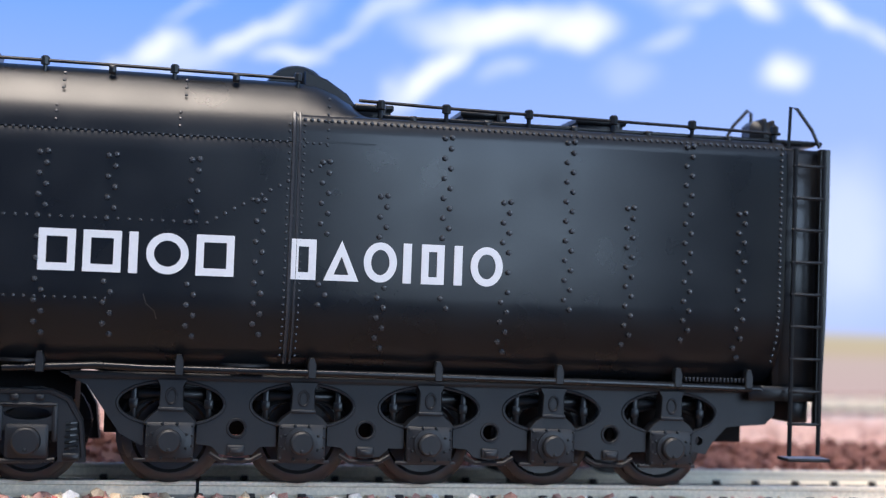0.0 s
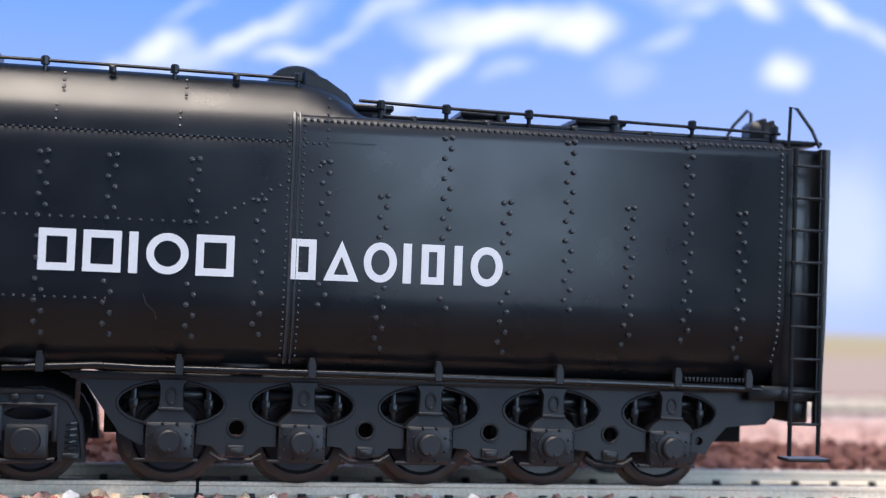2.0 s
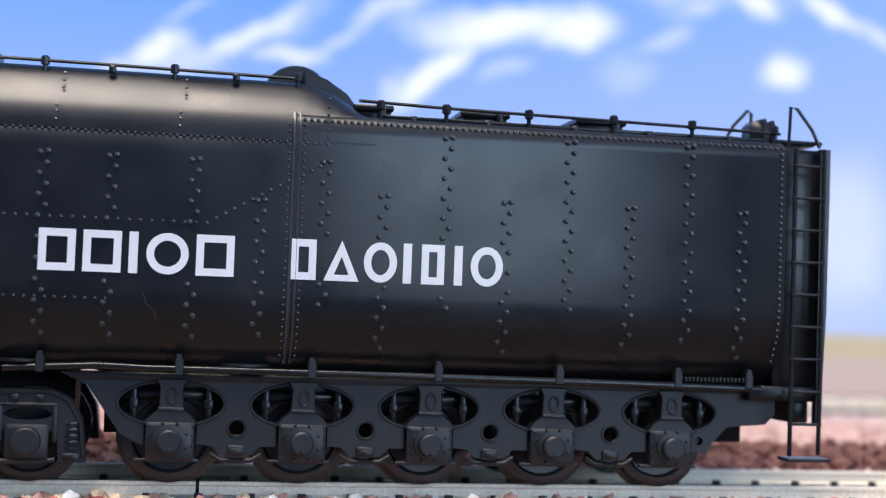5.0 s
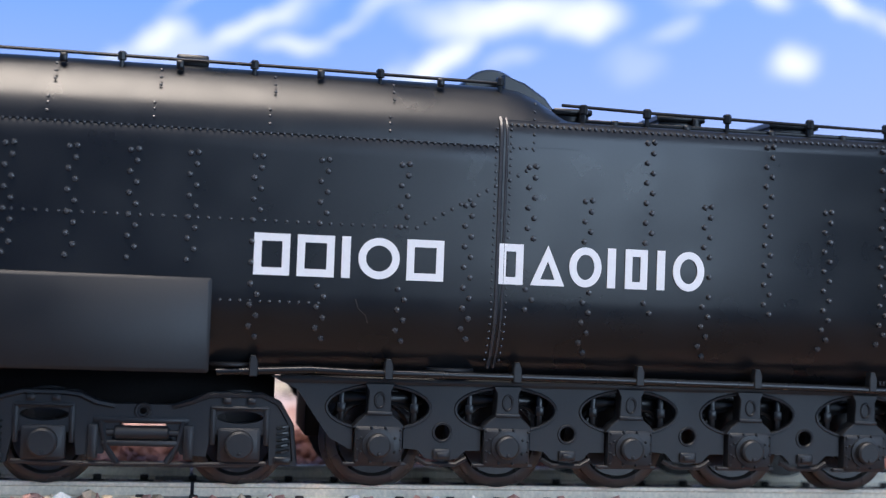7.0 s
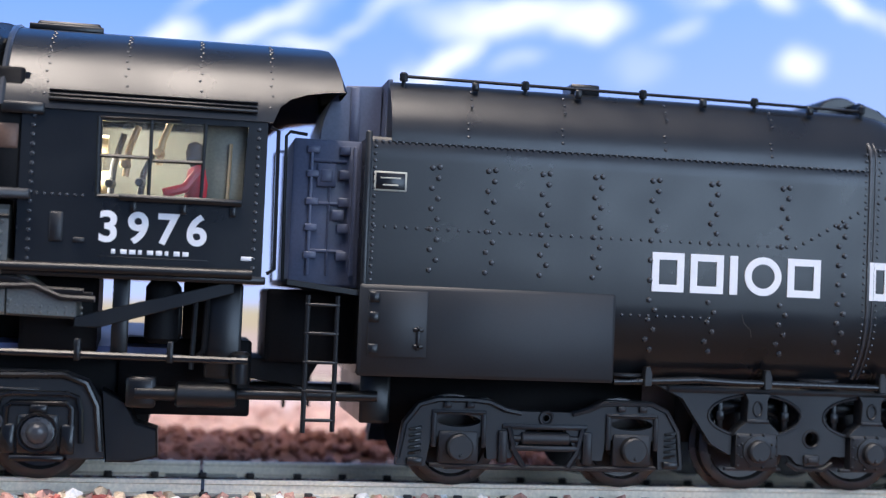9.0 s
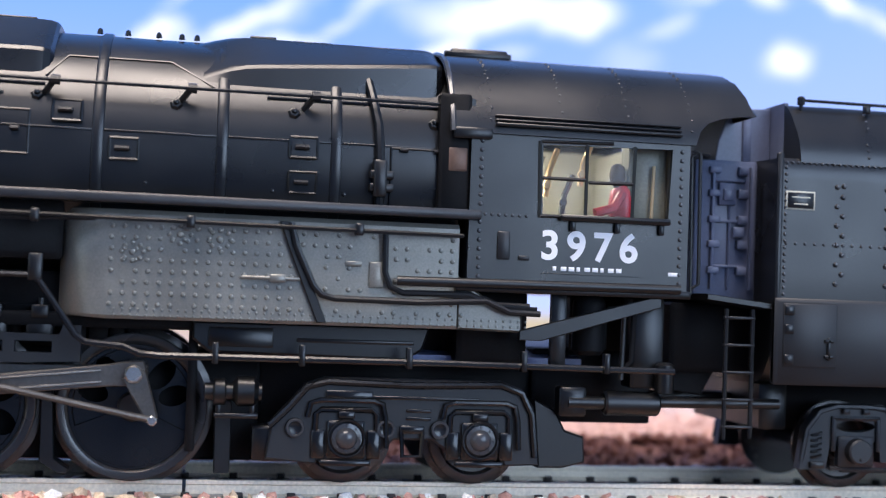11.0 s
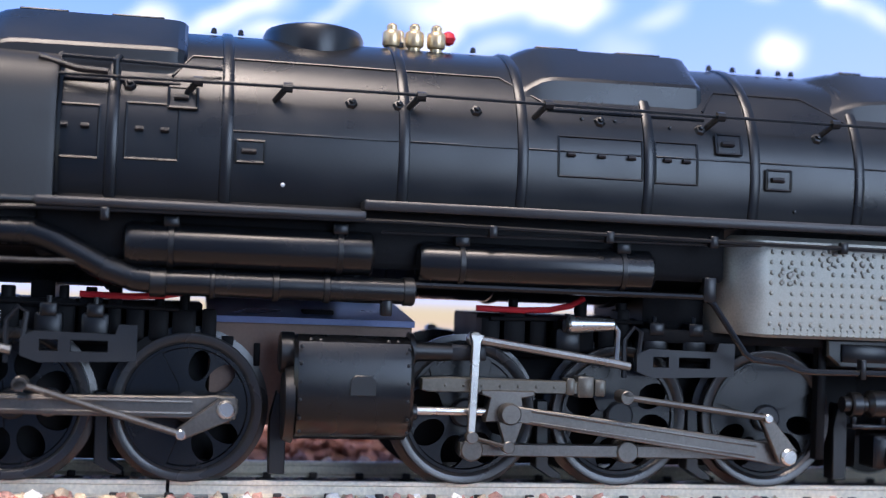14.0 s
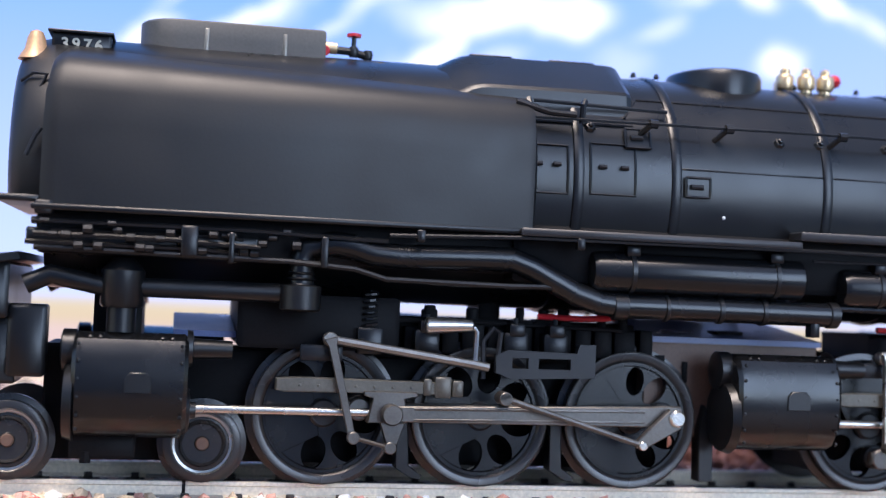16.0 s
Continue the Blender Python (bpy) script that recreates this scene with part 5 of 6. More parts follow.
    for x, y in ((-239.2, -2.4), (-236.2, -3.2), (-233.2, -3.2), (-237.4, 2.2)):
        p = [(1.25, 56.4), (1.25, 57.0), (0.85, 57.1), (0.85, 57.6), (1.2, 57.8), (1.3, 58.1), (1.3, 59.5), (1.15, 59.8), (0.75, 60.0), (0.75, 60.6), (0.5, 60.9), (0.2, 61.0)]
        part("safety_valve", Geo().turn_z(p, x, y, 16), BRASS, t, "small polished brass safety valve")
    part("valve_knob", Geo().turn_z([(0.2, 58.4), (0.75, 58.7), (1.0, 59.4), (0.75, 60.1), (0.2, 60.4)], -231.4, -2.6, 14), RED, t, "red valve knob")
    # smoke stack casing
    rings = []
    for z, k in ((53.0, 1.0), (58, 1.0), (60.1, 1.0), (60.4, 0.97)):
        pts = [(x, y) for x, y in [(-307.6, -5.2), (-326.8, -5.2)] + [(-326.8 + 5.4 * math.cos(radians(a)), 5.2 * math.sin(radians(a))) for a in range(255, 100, -15)] + [(-326.8, 5.2), (-307.6, 5.2)]]
        rings.append([(-320 + (x + 320) * k, y * k, z) for x, y in pts])
    st = part("chimney_casing", Geo().loft(rings), GUNGREY, t, "long grey twin chimney casing")
    part("casing_strap", Geo().box(-313.4, -312.8, -5.4, 5.4, 54, 59.4, 0.1).box(-323.8, -323.2, -5.4, 5.4, 54, 59.4, 0.1), GREY, st)
    g = Geo().tube([(-308.6, -2, 58.4), (-305, -2, 58.4), (-303.4, -2, 58.3), (-301.5, -2, 57.8)], 0.55, 8).rod((-303.4, -2, 58.4), (-303.4, -2, 60.4), 0.35).turn_z([(0.6, 57.6), (0.8, 58.3), (0.6, 59)], -303.4, -2, 10).turn_z([(0.6, 57.4), (0.75, 58), (0.6, 58.6)], -301.4, -2, 10)
    part("stop_valve", g, SOOT, t)
    part("valve_wheel", Geo().turn_z([(0.25, 60.3), (1.0, 60.4), (1.0, 60.8), (0.25, 61.0)], -303.4, -2, 14), RED, t, "tiny red hand wheel")
    part("whistle", Geo().rod((-308.8, -3.0, 58.6), (-305.8, -3.0, 58.4), 0.8, 12, cham=0.15), BRASS, t, "brass whistle")
    part("whistle_cap", Geo().rod((-307.6, -4.4, 57.8), (-307.6, -3.6, 57.9), 0.7, 12, cham=0.1), RED, t)
    part("top_pipe", Geo().tube([(-307, -4, 55.4), (-305, -4.5, 56.2), (-300, -5, 56.3), (-295, -5, 55.8), (-291, -5, 55.2)], 0.5, 8).tube([(-308, -7, 54.4), (-300, -7.2, 54.6), (-293, -7.4, 54.2)], 0.3, 6).box(-302, -297, -8.5, -6.4, 54, 55, 0.2), SOOT, t)
    # smoke deflector shield over the smokebox sides
    for s in (-1, 1):
        prof = [(-18.6, 34.2), (-18.7, 38), (-18.7, 44), (-18.5, 47.4), (-17.8, 49.8), (-16.4, 51.4), (-14.0, 52.5), (-11, 53.4), (-8.5, 54.2)]
        inner = [(y * 0.96 + (0.0), z - 0.35) for y, z in prof]
        ring = prof + inner[::-1]
        rings = []
        for x, cut in ((-342.6, 0.965), (-341.8, 0.99), (-340.6, 1.0), (-282.0, 1.0), (-281.2, 0.985)):
            rings.append([(x + (0.12 * max(0, z - 46) if x < -340 else 0), s * -y * cut if s > 0 else y * cut, (z if x > -341.5 else 34.2 + (z - 34.2) * cut) - (0.8 * (x + 311) / 30 if z > 45 else 0)) for y, z in ring])
        part("side_shield", Geo().loft(rings), SOOTY, t, "large smooth shield over the smokebox side")
    part("shield_rib", Geo().tube([(-281.2, on_boiler(z, 0.6), z) for z in np.linspace(35, 52.5, 14)], 0.5, 6), BLACK, t)
    nb = part("number_board", Geo().box(-343.0, -335.6, -8.0, -1, 54.0, 57.0, 0.25), SOOT, t, "black number board with pale figures")
    text_on(nb, "3976", -339.3, -8.06, 54.75, 1.5, CREAM)
    part("board_roof", Geo().box(-343.5, -335.3, -8.5, -0.6, 56.8, 57.2, 0.1), SOOT, nb)
    part("bell", Geo().turn_z([(2.2, 53.0), (2.05, 53.4), (1.4, 54.4), (1.15, 55.8), (0.8, 56.6), (0.2, 56.9)], -344.9, -8.0, 18), paint("dull brass bell", (0.6, 0.37, 0.2), 0.42, metal=0.4, grain=0.15), t, "small brass bell")
    part("front_bracket", Geo().tube([(-344.5, -17.2, 40), (-343.5, -17.4, 42.4), (-342.8, -17.6, 43.4)], 0.3, 6).tube([(-346, -13, 49.5), (-344.5, -13.5, 50.6), (-342.8, -14, 50.4), (-343.6, -14, 48.6)], 0.22, 6), DARK, t)
    part("smokebox_step", Geo().box(-347.6, -342.6, -18.4, 18.4, 34.4, 35.2, 0.2).box(-343, -341, -19, 19, 33, 34.6, 0.2), SOOT, t)
    # running boards
    for s in (-1, 1):
        a, b = sorted((s * 15.4, s * 20.0))
        part("running_board", Geo().box(-244.4, -144.8, a, b, 34.5, 35.7, 0.2), WORN, t, "narrow black running board")
        part("running_board", Geo().box(-283.0, -244.2, a, b, 33.3, 34.3, 0.2), WORN, t, "narrow black running board")
        part("running_board", Geo().box(-343.4, -282.8, a + (0.8 if s < 0 else 0), b - (0.8 if s > 0 else 0), 33.5, 34.2, 0.15), SOOT, t, "narrow black running board")
        yr = s * 17.1
        hr = part("boiler_handrail", Geo().tube([(-283, s * 17.0, 49.0), (-240, s * 17.2, 49.3), (-197, s * 17.2, 49.1), (-146, s * 17.2, 49.1)], 0.22, 6), SOOT, t, "thin black handrail along the boiler")
        for x in (-264.9, -254.1, -237.5, -221.0, -197.6, -181.3, -166.0):
            part("stanchion", Geo().rod((x - 1.4, s * 15.4, 47.6), (x, s * 17.4, 49.3), 0.42, 8).rod((x - 0.55, s * 17.2, 49.1), (x + 0.55, s * 17.2, 49.1), 0.62, 8), SOOT, hr)
    g = Geo().tube([(-283.5, -16.2, 51.0), (-279, -16.6, 49.8), (-275.5, -16.9, 49.6)], 0.45, 8).tube([(-274.6, -16.6, 48.6), (-274.6, -17.0, 51.0), (-274.2, -16.4, 51.6)], 0.42, 8).tube([(-281, -15.8, 51.4), (-262, -14.4, 51.2)], 0.25, 6)
    part("feed_pipe", g, SOOT, t)
    # pipe column before the cab and its clamps
    g = Geo().tube([(-159.2, on_boiler(53, 0.6), 53.4), (-158.6, on_boiler(50, 0.7), 50), (-157.9, on_boiler(46, 0.8), 46), (-157.6, on_boiler(41, 0.8), 41), (-157.6, on_boiler(36, 0.8), 35.8)], 0.6, 8)
    for z in (39.6, 38.0):
        g.box(-159, -156, on_boiler(z, 1.9), on_boiler(z, -0.2), z - 0.5, z + 0.5, 0.15)
    g.box(-158.6, -157, -19.4, -17.3, 36.8, 41.4, 0.2)
    part("check_valve_pipe", g, SOOT, t)
    # air reservoirs under the running board
    for x0, x1, zc in ((-272.3, -242.8, 29.2), (-236.7, -206.4, 28.4)):
        for s in (-1, 1):
            g = Geo().turn_x([(1.2, x0 - 0.6), (2.4, x0 - 0.3), (2.75, x0 + 0.4), (2.75, x1 - 0.4), (2.4, x1), (1.2, x1 + 0.2)], s * 16.4, zc, 24)
            tk = part("air_reservoir", g, PIPE, t, "long black air reservoir with strap hangers")
            for x in (x0 + 5.0, x1 - 4.2):
                part("strap", Geo().turn_x([(2.8, x - 0.35), (2.92, x - 0.3), (2.92, x + 0.3), (2.8, x + 0.35)], s * 16.4, zc, 20).box(x - 0.9, x + 0.9, s * 17.6 - 0.9, s * 17.6 + 0.9, zc + 2.2, zc + 3.6, 0.2), SOOT, tk)
    for s in (-1, 1):
        g = Geo().tube([(-310.5, s * 16.0, 26.0), (-310.5, s * 16.0, 29.0), (-309.9, s * 16.0, 30.4), (-308.4, s * 16.2, 30.7), (-306.5, s * 16.4, 31.2), (-304.2, s * 16.6, 30.9), (-301.5, s * 16.8, 30.1), (-298, s * 16.8, 29.9), (-287, s * 16.8, 30.2), (-283.4, s * 16.8, 30.2), (-280.8, s * 16.8, 29.3), (-274.6, s * 16.8, 26.1), (-271.4, s * 16.8, 25.1), (-268, s * 16.8, 24.8), (-237.4, s * 16.8, 24.7)], 1.62, 16)
        ep = part("steam_pipe", g, PIPE, t, "thick black steam pipe with a double bend")
        g = Geo()
        for x, w in ((-268.6, 1.0), (-262.2, 0.3), (-254.6, 0.4), (-248.4, 0.4), (-238.2, 0.7)):
            g.turn_x([(1.62, x - w), (1.8, x - w + 0.1), (1.8, x + w - 0.1), (1.62, x + w)], s * 16.8, 24.7, 18)
        g.box(-241.5, -240.2, s * 16.8 - 1.0, s * 16.8 + 1.0, 21.6, 24.2, 0.2)
        part("pipe_collar", g, SOOT, ep)
        part("ball_joint", Geo().turn_z([(2.2, 22.4), (2.6, 22.7), (2.6, 25.6), (1.7, 25.8), (1.5, 26.2), (1.9, 26.5), (1.4, 26.8), (1.8, 27.2), (1.4, 27.6)], -310.5, s * 16.0, 20), SOOT, ep)
        part("exhaust_pipe", Geo().tube([(-344, s * 14.5, 24.4), (-341, s * 14.5, 25.8), (-338, s * 14.5, 25.2), (-335, s * 14.5, 24.6), (-312, s * 15.0, 24.6)], 1.25, 12).turn_z([(2.4, 22), (2.7, 22.4), (2.7, 26.6), (2.0, 27.4), (1.2, 28.2)], -332.4, s * 14.5, 14).turn_z([(1.8, 19), (1.8, 22)], -332.4, s * 14.5, 14), SOOT, t)
    g = Geo()
    for z, y, x0, x1, dz in ((32.2, -18.2, -342, -300, 0.0), (30.6, -18.6, -343, -316, 0.0), (29.6, -17.6, -344, -308, -0.6), (31.2, -17.2, -341, -318, 0.4)):
        g.tube([(x0, y, z), (x0 + (x1 - x0) * 0.6, y, z), (x0 + (x1 - x0) * 0.8, y, z - 0.3 + dz), (x1, y, z - 0.5 + dz)], 0.32, 6)
    for i in range(26):
        x = -343 + i * 1.25 + rnd.uniform(-0.3, 0.3)
        py, pz = rnd.uniform(-19, -17.6), rnd.choice((29.4, 30.6, 31.4, 32.2))
        g.rod((x - 0.6, py, pz), (x + 0.6, py, pz), rnd.uniform(0.35, 0.65), 8, cham=0.1)
    g.box(-344, -316, -17.2, -12, 29.4, 31.4, 0.3).box(-325.6, -323.6, -19, -17, 28.6, 32.4, 0.2).box(-308.4, -307.6, -19.2, -17, 28, 31.8, 0.1).box(-319.8, -319.2, -19.2, -17, 28, 31.8, 0.1)
    part("lubricator_pipework", g, SOOT, t)
    part("lower_pipe", Geo().tube([(-343, -17.5, 29.0), (-312, -17.8, 28.6), (-304, -18, 28.0), (-300, -18, 26.9), (-284, -18, 26.7), (-276, -17.5, 26.9)], 0.4, 8), SOOT, t)
    part("long_rod", Geo().tube([(-300, -19.4, 32.4), (-282, -19.5, 33.0), (-240, -19.6, 33.2), (-192, -19.6, 32.6), (-147, -19.6, 32.3)], 0.28, 6).tube([(-242, -18.6, 31.9), (-200, -18.6, 32.2), (-192, -18.6, 32.4)], 0.2, 6), SOOT, t)
    g = Geo()
    for x in (-296, -275, -228.2, -180.8, -160.2, -213, -199):
        g.box(x - 0.5, x + 0.5, -20.0, -18.8, 31.8, 33.3, 0.15)
    part("rod_bracket", g, SOOT, t)
    # firebox: rounded at the front, with a foot that runs on under the cab
    g = Geo()
    for s in (-1, 1):
        rings = []
        for x, y in ((-196.6, 11.0), (-196.3, 13.6), (-195.4, 15.6), (-194.0, 17.0), (-192.2, 17.8), (-190.4, 18.0), (-147.2, 18.0)):
            zl = 20.5 + 0.3 * max(0.0, (-190.4 - x) / 6)
            rings.append([(x, s * 9.0, 33.8), (x, s * (y - 0.5), 33.8), (x, s * y, 33.2), (x, s * y, 27.0), (x, s * y, zl + 0.4), (x, s * (y - 0.4), zl), (x, s * 9.0, zl)])
        g.loft(rings)
        g.prism([(-147.2, 27.4), (-142.6, 24.0), (-138.6, 23.0), (-138.6, 20.3), (-147.2, 20.5)], s * 18.0, s * 10.0, 0.4 if s < 0 else -0.4)
    fb = part("firebox", g, GREY, t, "grey riveted firebox side")

    def strap_x(z):
        return -169.4 + 5.1 * (32.8 - z) / 11.8
    g = Geo()
    for i in range(32):
        for j in range(8):
            x, z = -191.6 + i * 1.45, 22.3 + j * 1.35
            if abs(x - strap_x(z)) < 1.0 or x > -147.8 and z > 26.5 - (x + 147) * 0.55 or rnd.random() < 0.05 or x < -190.6 or (x > -166 and rnd.random() < 0.35):
                continue
            g.stud(x + 0.1 * (j % 2), -18.0, z, 0.34, 0.32, (0, -1, 0))
    part("stay_bolting", g, GREY, fb, kind="stuff")
    g = Geo()
    for cx, cz in ((-187.6, 28.7), (-182.0, 31.0), (-177.2, 30.6)):
        for a in range(0, 360, 45):
            g.stud(cx + 1.3 * math.cos(radians(a)), -18.0, cz + 1.1 * math.sin(radians(a)), 0.34, 0.36, (0, -1, 0))
        g.stud(cx, -18.0, cz, 0.5, 0.4, (0, -1, 0))
    for x in np.arange(-189.5, -138, 0.95):
        for z in (21.0, 21.7):
            g.stud(x, -18.0, z, 0.2, 0.2, (0, -1, 0))
    part("ring_bolting", g, GREY, fb, kind="stuff")
    part("firebox_strap", Geo().prism([(-170.0, 33.2), (-168.7, 33.2), (-167.3, 29.6), (-163.8, 20.8), (-165.0, 20.8), (-168.6, 29.4)], -18.8, -17.9, 0.15), SOOT, fb)
    g = Geo().tube([(-168.6, -19.2, 33.0), (-167.8, -19.2, 30.0), (-165.6, -19.2, 25.4), (-164.6, -19.2, 24.3), (-163, -19.2, 23.9), (-152.4, -19.2, 23.8), (-143.7, -19.2, 24.2), (-140.6, -19.2, 22.9), (-136.6, -19.2, 22.8)], 0.4, 8)
    g.tube([(-156.8, -19.0, 32.4), (-156.7, -19.0, 27.4), (-156.0, -19.0, 25.6), (-154.4, -19.0, 24.9), (-146, -19.0, 25.0), (-142.4, -19.0, 23.8), (-138, -19.0, 23.7)], 0.4, 8).tube([(-150, -19, 24.8), (-144, -19, 24.6), (-141, -19, 23.4), (-137, -19, 23.4)], 0.3, 6)
    g.tube([(-155.2, -19.3, 26.4), (-154.4, -19.4, 26.4), (-136, -19.5, 26.5), (-118, -19.5, 26.6)], 0.62, 10)
    part("injector_pipe", g, SOOT, fb)
    g = Geo().box(-174.6, -167.2, -18.6, -17.9, 25.9, 26.3, 0.1).box(-171, -169, -18.7, -17.9, 25.6, 26.6, 0.15).box(-158.6, -156.8, -18.5, -17.9, 25.4, 28.6, 0.12).box(-161.6, -159.6, -18.5, -17.9, 28, 28.6, 0.1)
    part("firebox_bracket", g, GREY, fb)
    part("ash_pan", Geo().prism([(-180, 20.4), (-150, 20.4), (-150.8, 17.6), (-153, 16.2), (-178, 16.6), (-180, 18.2)], -14.5, 14.5, 0.3).box(-167, -152, -14.9, -14.3, 18.2, 18.7, 0.1).box(-178, -170, -14.9, -14.3, 17.4, 19.8, 0.1), SOOT, t, "black ash pan")
    # under-boiler darkness: inner frame, smokebox saddle, motor covers
    part("inner_frame", Geo().box(-342, -257, -6.5, 6.5, 2.2, 17.0, 0.3).box(-235, -171, -6.5, 6.5, 2.2, 16.5, 0.3).box(-171, -130, -5.5, 5.5, 6.5, 16.5, 0.3), INNER, t)
    part("frame_web", Geo().box(-318, -297, -12.5, 12.5, 17.5, 24.5, 0.6).box(-205, -176, -11, 11, 20.5, 26, 0.5).box(-336, -330, -10, 10, 15, 27, 0.4).box(-284.5, -281.5, -4, 4, 16, 26, 0.3).box(-201, -197.6, -4, 4, 16, 26, 0.3), INNER, t)
    # black boxes over the lower barrel stand in for shade under the running board
    part("boiler_belly", Geo().box(-283, -196, -16.4, 16.4, 27.4, 35, 0.6).box(-343, -283, -15.8, 15.8, 28.4, 34, 0.6), INNER, t)
    cov = part("gear_cover", Geo().prism([(-262, 7), (-262, 20.6), (-236, 20.6), (-236, 7)], -9.0, 9.0, 0.3), BROWN, t, "brown gear housing between the engine units")
    part("cover_top", Geo().loft([[(x, -9.6, 20.8), (x, 9.6, 23.0), (x, 9.6, 22.0), (x, -9.6, 20.0)] for x in (-262.3, -235.8)]), BLUE, cov, "bluish cover plate")
    part("cover_slot", Geo().box(-260.6, -259.0, -9.3, -8.8, 15.6, 18.2, 0.1).box(-256.4, -255.6, -9.3, -8.8, 14.5, 17.4, 0.1).box(-250, -246, -6, -2, 19.6, 21.8, 0.2), INNER, cov)
    part("front_plate", Geo().loft([[(x, -9.6, 19.4), (x, 9.6, 21.2), (x, 9.6, 20.2), (x, -9.6, 18.6)] for x in (-326, -314)]), BLUE, t, "bluish chassis plate")
    part("rear_plate", Geo().loft([[(x, -9.6, 16.8), (x, 9.6, 19.4), (x, 9.6, 18.4), (x, -9.6, 16.0)] for x in (-152, -128)]), BLUE, t, "bluish chassis plate")
    g = Geo()
    for x0, x1 in ((-300, -266), (-224, -190)):
        g.box(x0 - 3, x1 + 3, -7.5, 7.5, 16.5, 22.2, 0.3)
        x = x0 - 3
        while x < x1 + 3:
            w = rnd.uniform(1.4, 3.2)
            g.box(x, x + w, -10.5, -7, 17.5, 20.8 + rnd.uniform(0, 2.6), 0.3)
            if rnd.random() < 0.5:
                g.rod((x + w / 2, -9, 20), (x + w / 2, -9, 23.6 + rnd.uniform(0, 0.8)), rnd.uniform(0.5, 0.9), 10, cham=0.15)
            x += w + rnd.uniform(0.2, 1.0)
        g.tube([(x0 - 2, -10.8, 21.6), (x0 + 10, -10.9, 21.9), (x1, -10.8, 21.4)], 0.3, 6)
    part("spring_rigging", g, INNER, t)
    g = Geo()
    for ax in (REAR, FRONT):
        for x0 in (ax[0] + 13, ax[1] + 4, ax[1] + 9.5):
            g.box(x0 - 1.6, x0 + 1.6, -13.4, -10, 17.6, 20.6, 0.3).box(x0 - 1.0, x0 + 1.0, -13.8, -11, 20.2, 21.8, 0.2).rod((x0, -12.4, 19), (x0, -12.4, 22.6), 0.35, 8)
    part("lubricator", g, SOOT, t)
    for x0 in (-262, -212):
        part("wire", Geo().tube([(x0 - 1, -9.6, 24.6), (x0 - 3, -10.4, 23.6), (x0 - 6, -10.8, 23.0), (x0 - 10, -11, 22.8), (x0 - 16, -11, 22.9)], 0.4, 8), RED, t, "red insulated wire")
    pts = [(-301 + 0.9 * math.cos(k * 0.8), -12.5 + 0.9 * math.sin(k * 0.8), 20.4 + k * 0.1) for k in range(50)]
    part("frame_spring", Geo().tube(pts, 0.22, 5).box(-302.6, -299.4, -13.6, -11, 17.2, 20.6, 0.2), SOOT, t)
    g = Geo()
    for ax in (REAR, FRONT):
        for i in (0, 1):
            xm = (ax[i] + ax[i + 1]) / 2
            g.prism([(xm - 0.6, 2.2), (xm + 1.4, 0.9), (xm + 2.8, 0.7), (xm + 3.0, 1.3), (xm + 1.2, 2.6), (xm + 0.7, 11), (xm - 0.7, 11)], -10.6, -8.0, 0.15)
        g.prism([(ax[2] + 10.4, 1.0), (ax[2] + 12.4, 1.0), (ax[2] + 12.4, 10), (ax[2] + 11, 11.5), (ax[2] + 10.2, 8)], -10.6, -8, 0.15)
    part("brake_shoe", g, SOOT, t)
    # long pipe from the reservoirs over the rear driver to the cab
    g = Geo().tube([(-240, -17.5, 25.6), (-199.5, -18, 25.4), (-198.2, -18.2, 24.6), (-193.8, -18.6, 18.4), (-192.6, -18.6, 17.6), (-188.2, -18.6, 17.2), (-186.2, -18.6, 16.4), (-184, -18.6, 16.2), (-150, -18.6, 16.2), (-118, -18.4, 15.9)], 0.42, 8)
    lp = part("brake_pipe", g, PIPE, t, "thin black pipe bent over the driving wheel")
    g = Geo()
    for x in (-177.2, -166.6, -153.2, -138.4, -127.4):
        g.box(x - 0.35, x + 0.35, -19.3, -17.9, 15.4, 18.0, 0.1)
    g.box(-199.6, -198, -18.6, -17.4, 24.8, 28, 0.15)
    part("pipe_clip", g, SOOT, lp)
    part("injector", Geo().rod((-178.2, -15.5, 11.8), (-171.2, -15.5, 11.8), 1.1, 12).rod((-177.2, -15.5, 11.8), (-175.6, -15.5, 11.8), 1.7, 14, cham=0.2).turn_x([(1.2, -174.8), (1.9, -174.2), (1.9, -172.2), (1.2, -171.6)], -15.5, 11.9, 14).box(-177, -171.6, -16.4, -14.6, 8.6, 9.2, 0.15).box(-176.8, -176.2, -16, -15, 8.8, 11, 0.1).box(-172.6, -172, -16, -15, 8.8, 11, 0.1), SOOT, t)
    part("hanger_post", Geo().box(-180.4, -179.2, -13, -11, 4, 20, 0.2).box(-206, -176, -13.5, -8, 19.2, 21, 0.3), INNER, t)
    # trailing truck
    tr = part("trailing_truck", Geo().prism([(-170.4, 3.4), (-169.8, 8.2), (-167.6, 10.6), (-165.6, 13.0), (-163, 13.8), (-140, 13.8), (-137.2, 12.8), (-135.6, 10.4), (-134.8, 3.0), (-139.4, 2.8), (-140, 4.2), (-146.6, 4.2), (-149, 6.0), (-154, 6.0), (-156.6, 4.0), (-163.6, 4.0), (-164, 2.8)], -14.4, -12.6, 0.3), DARK, t, "cast trailing truck frame with two axle boxes")
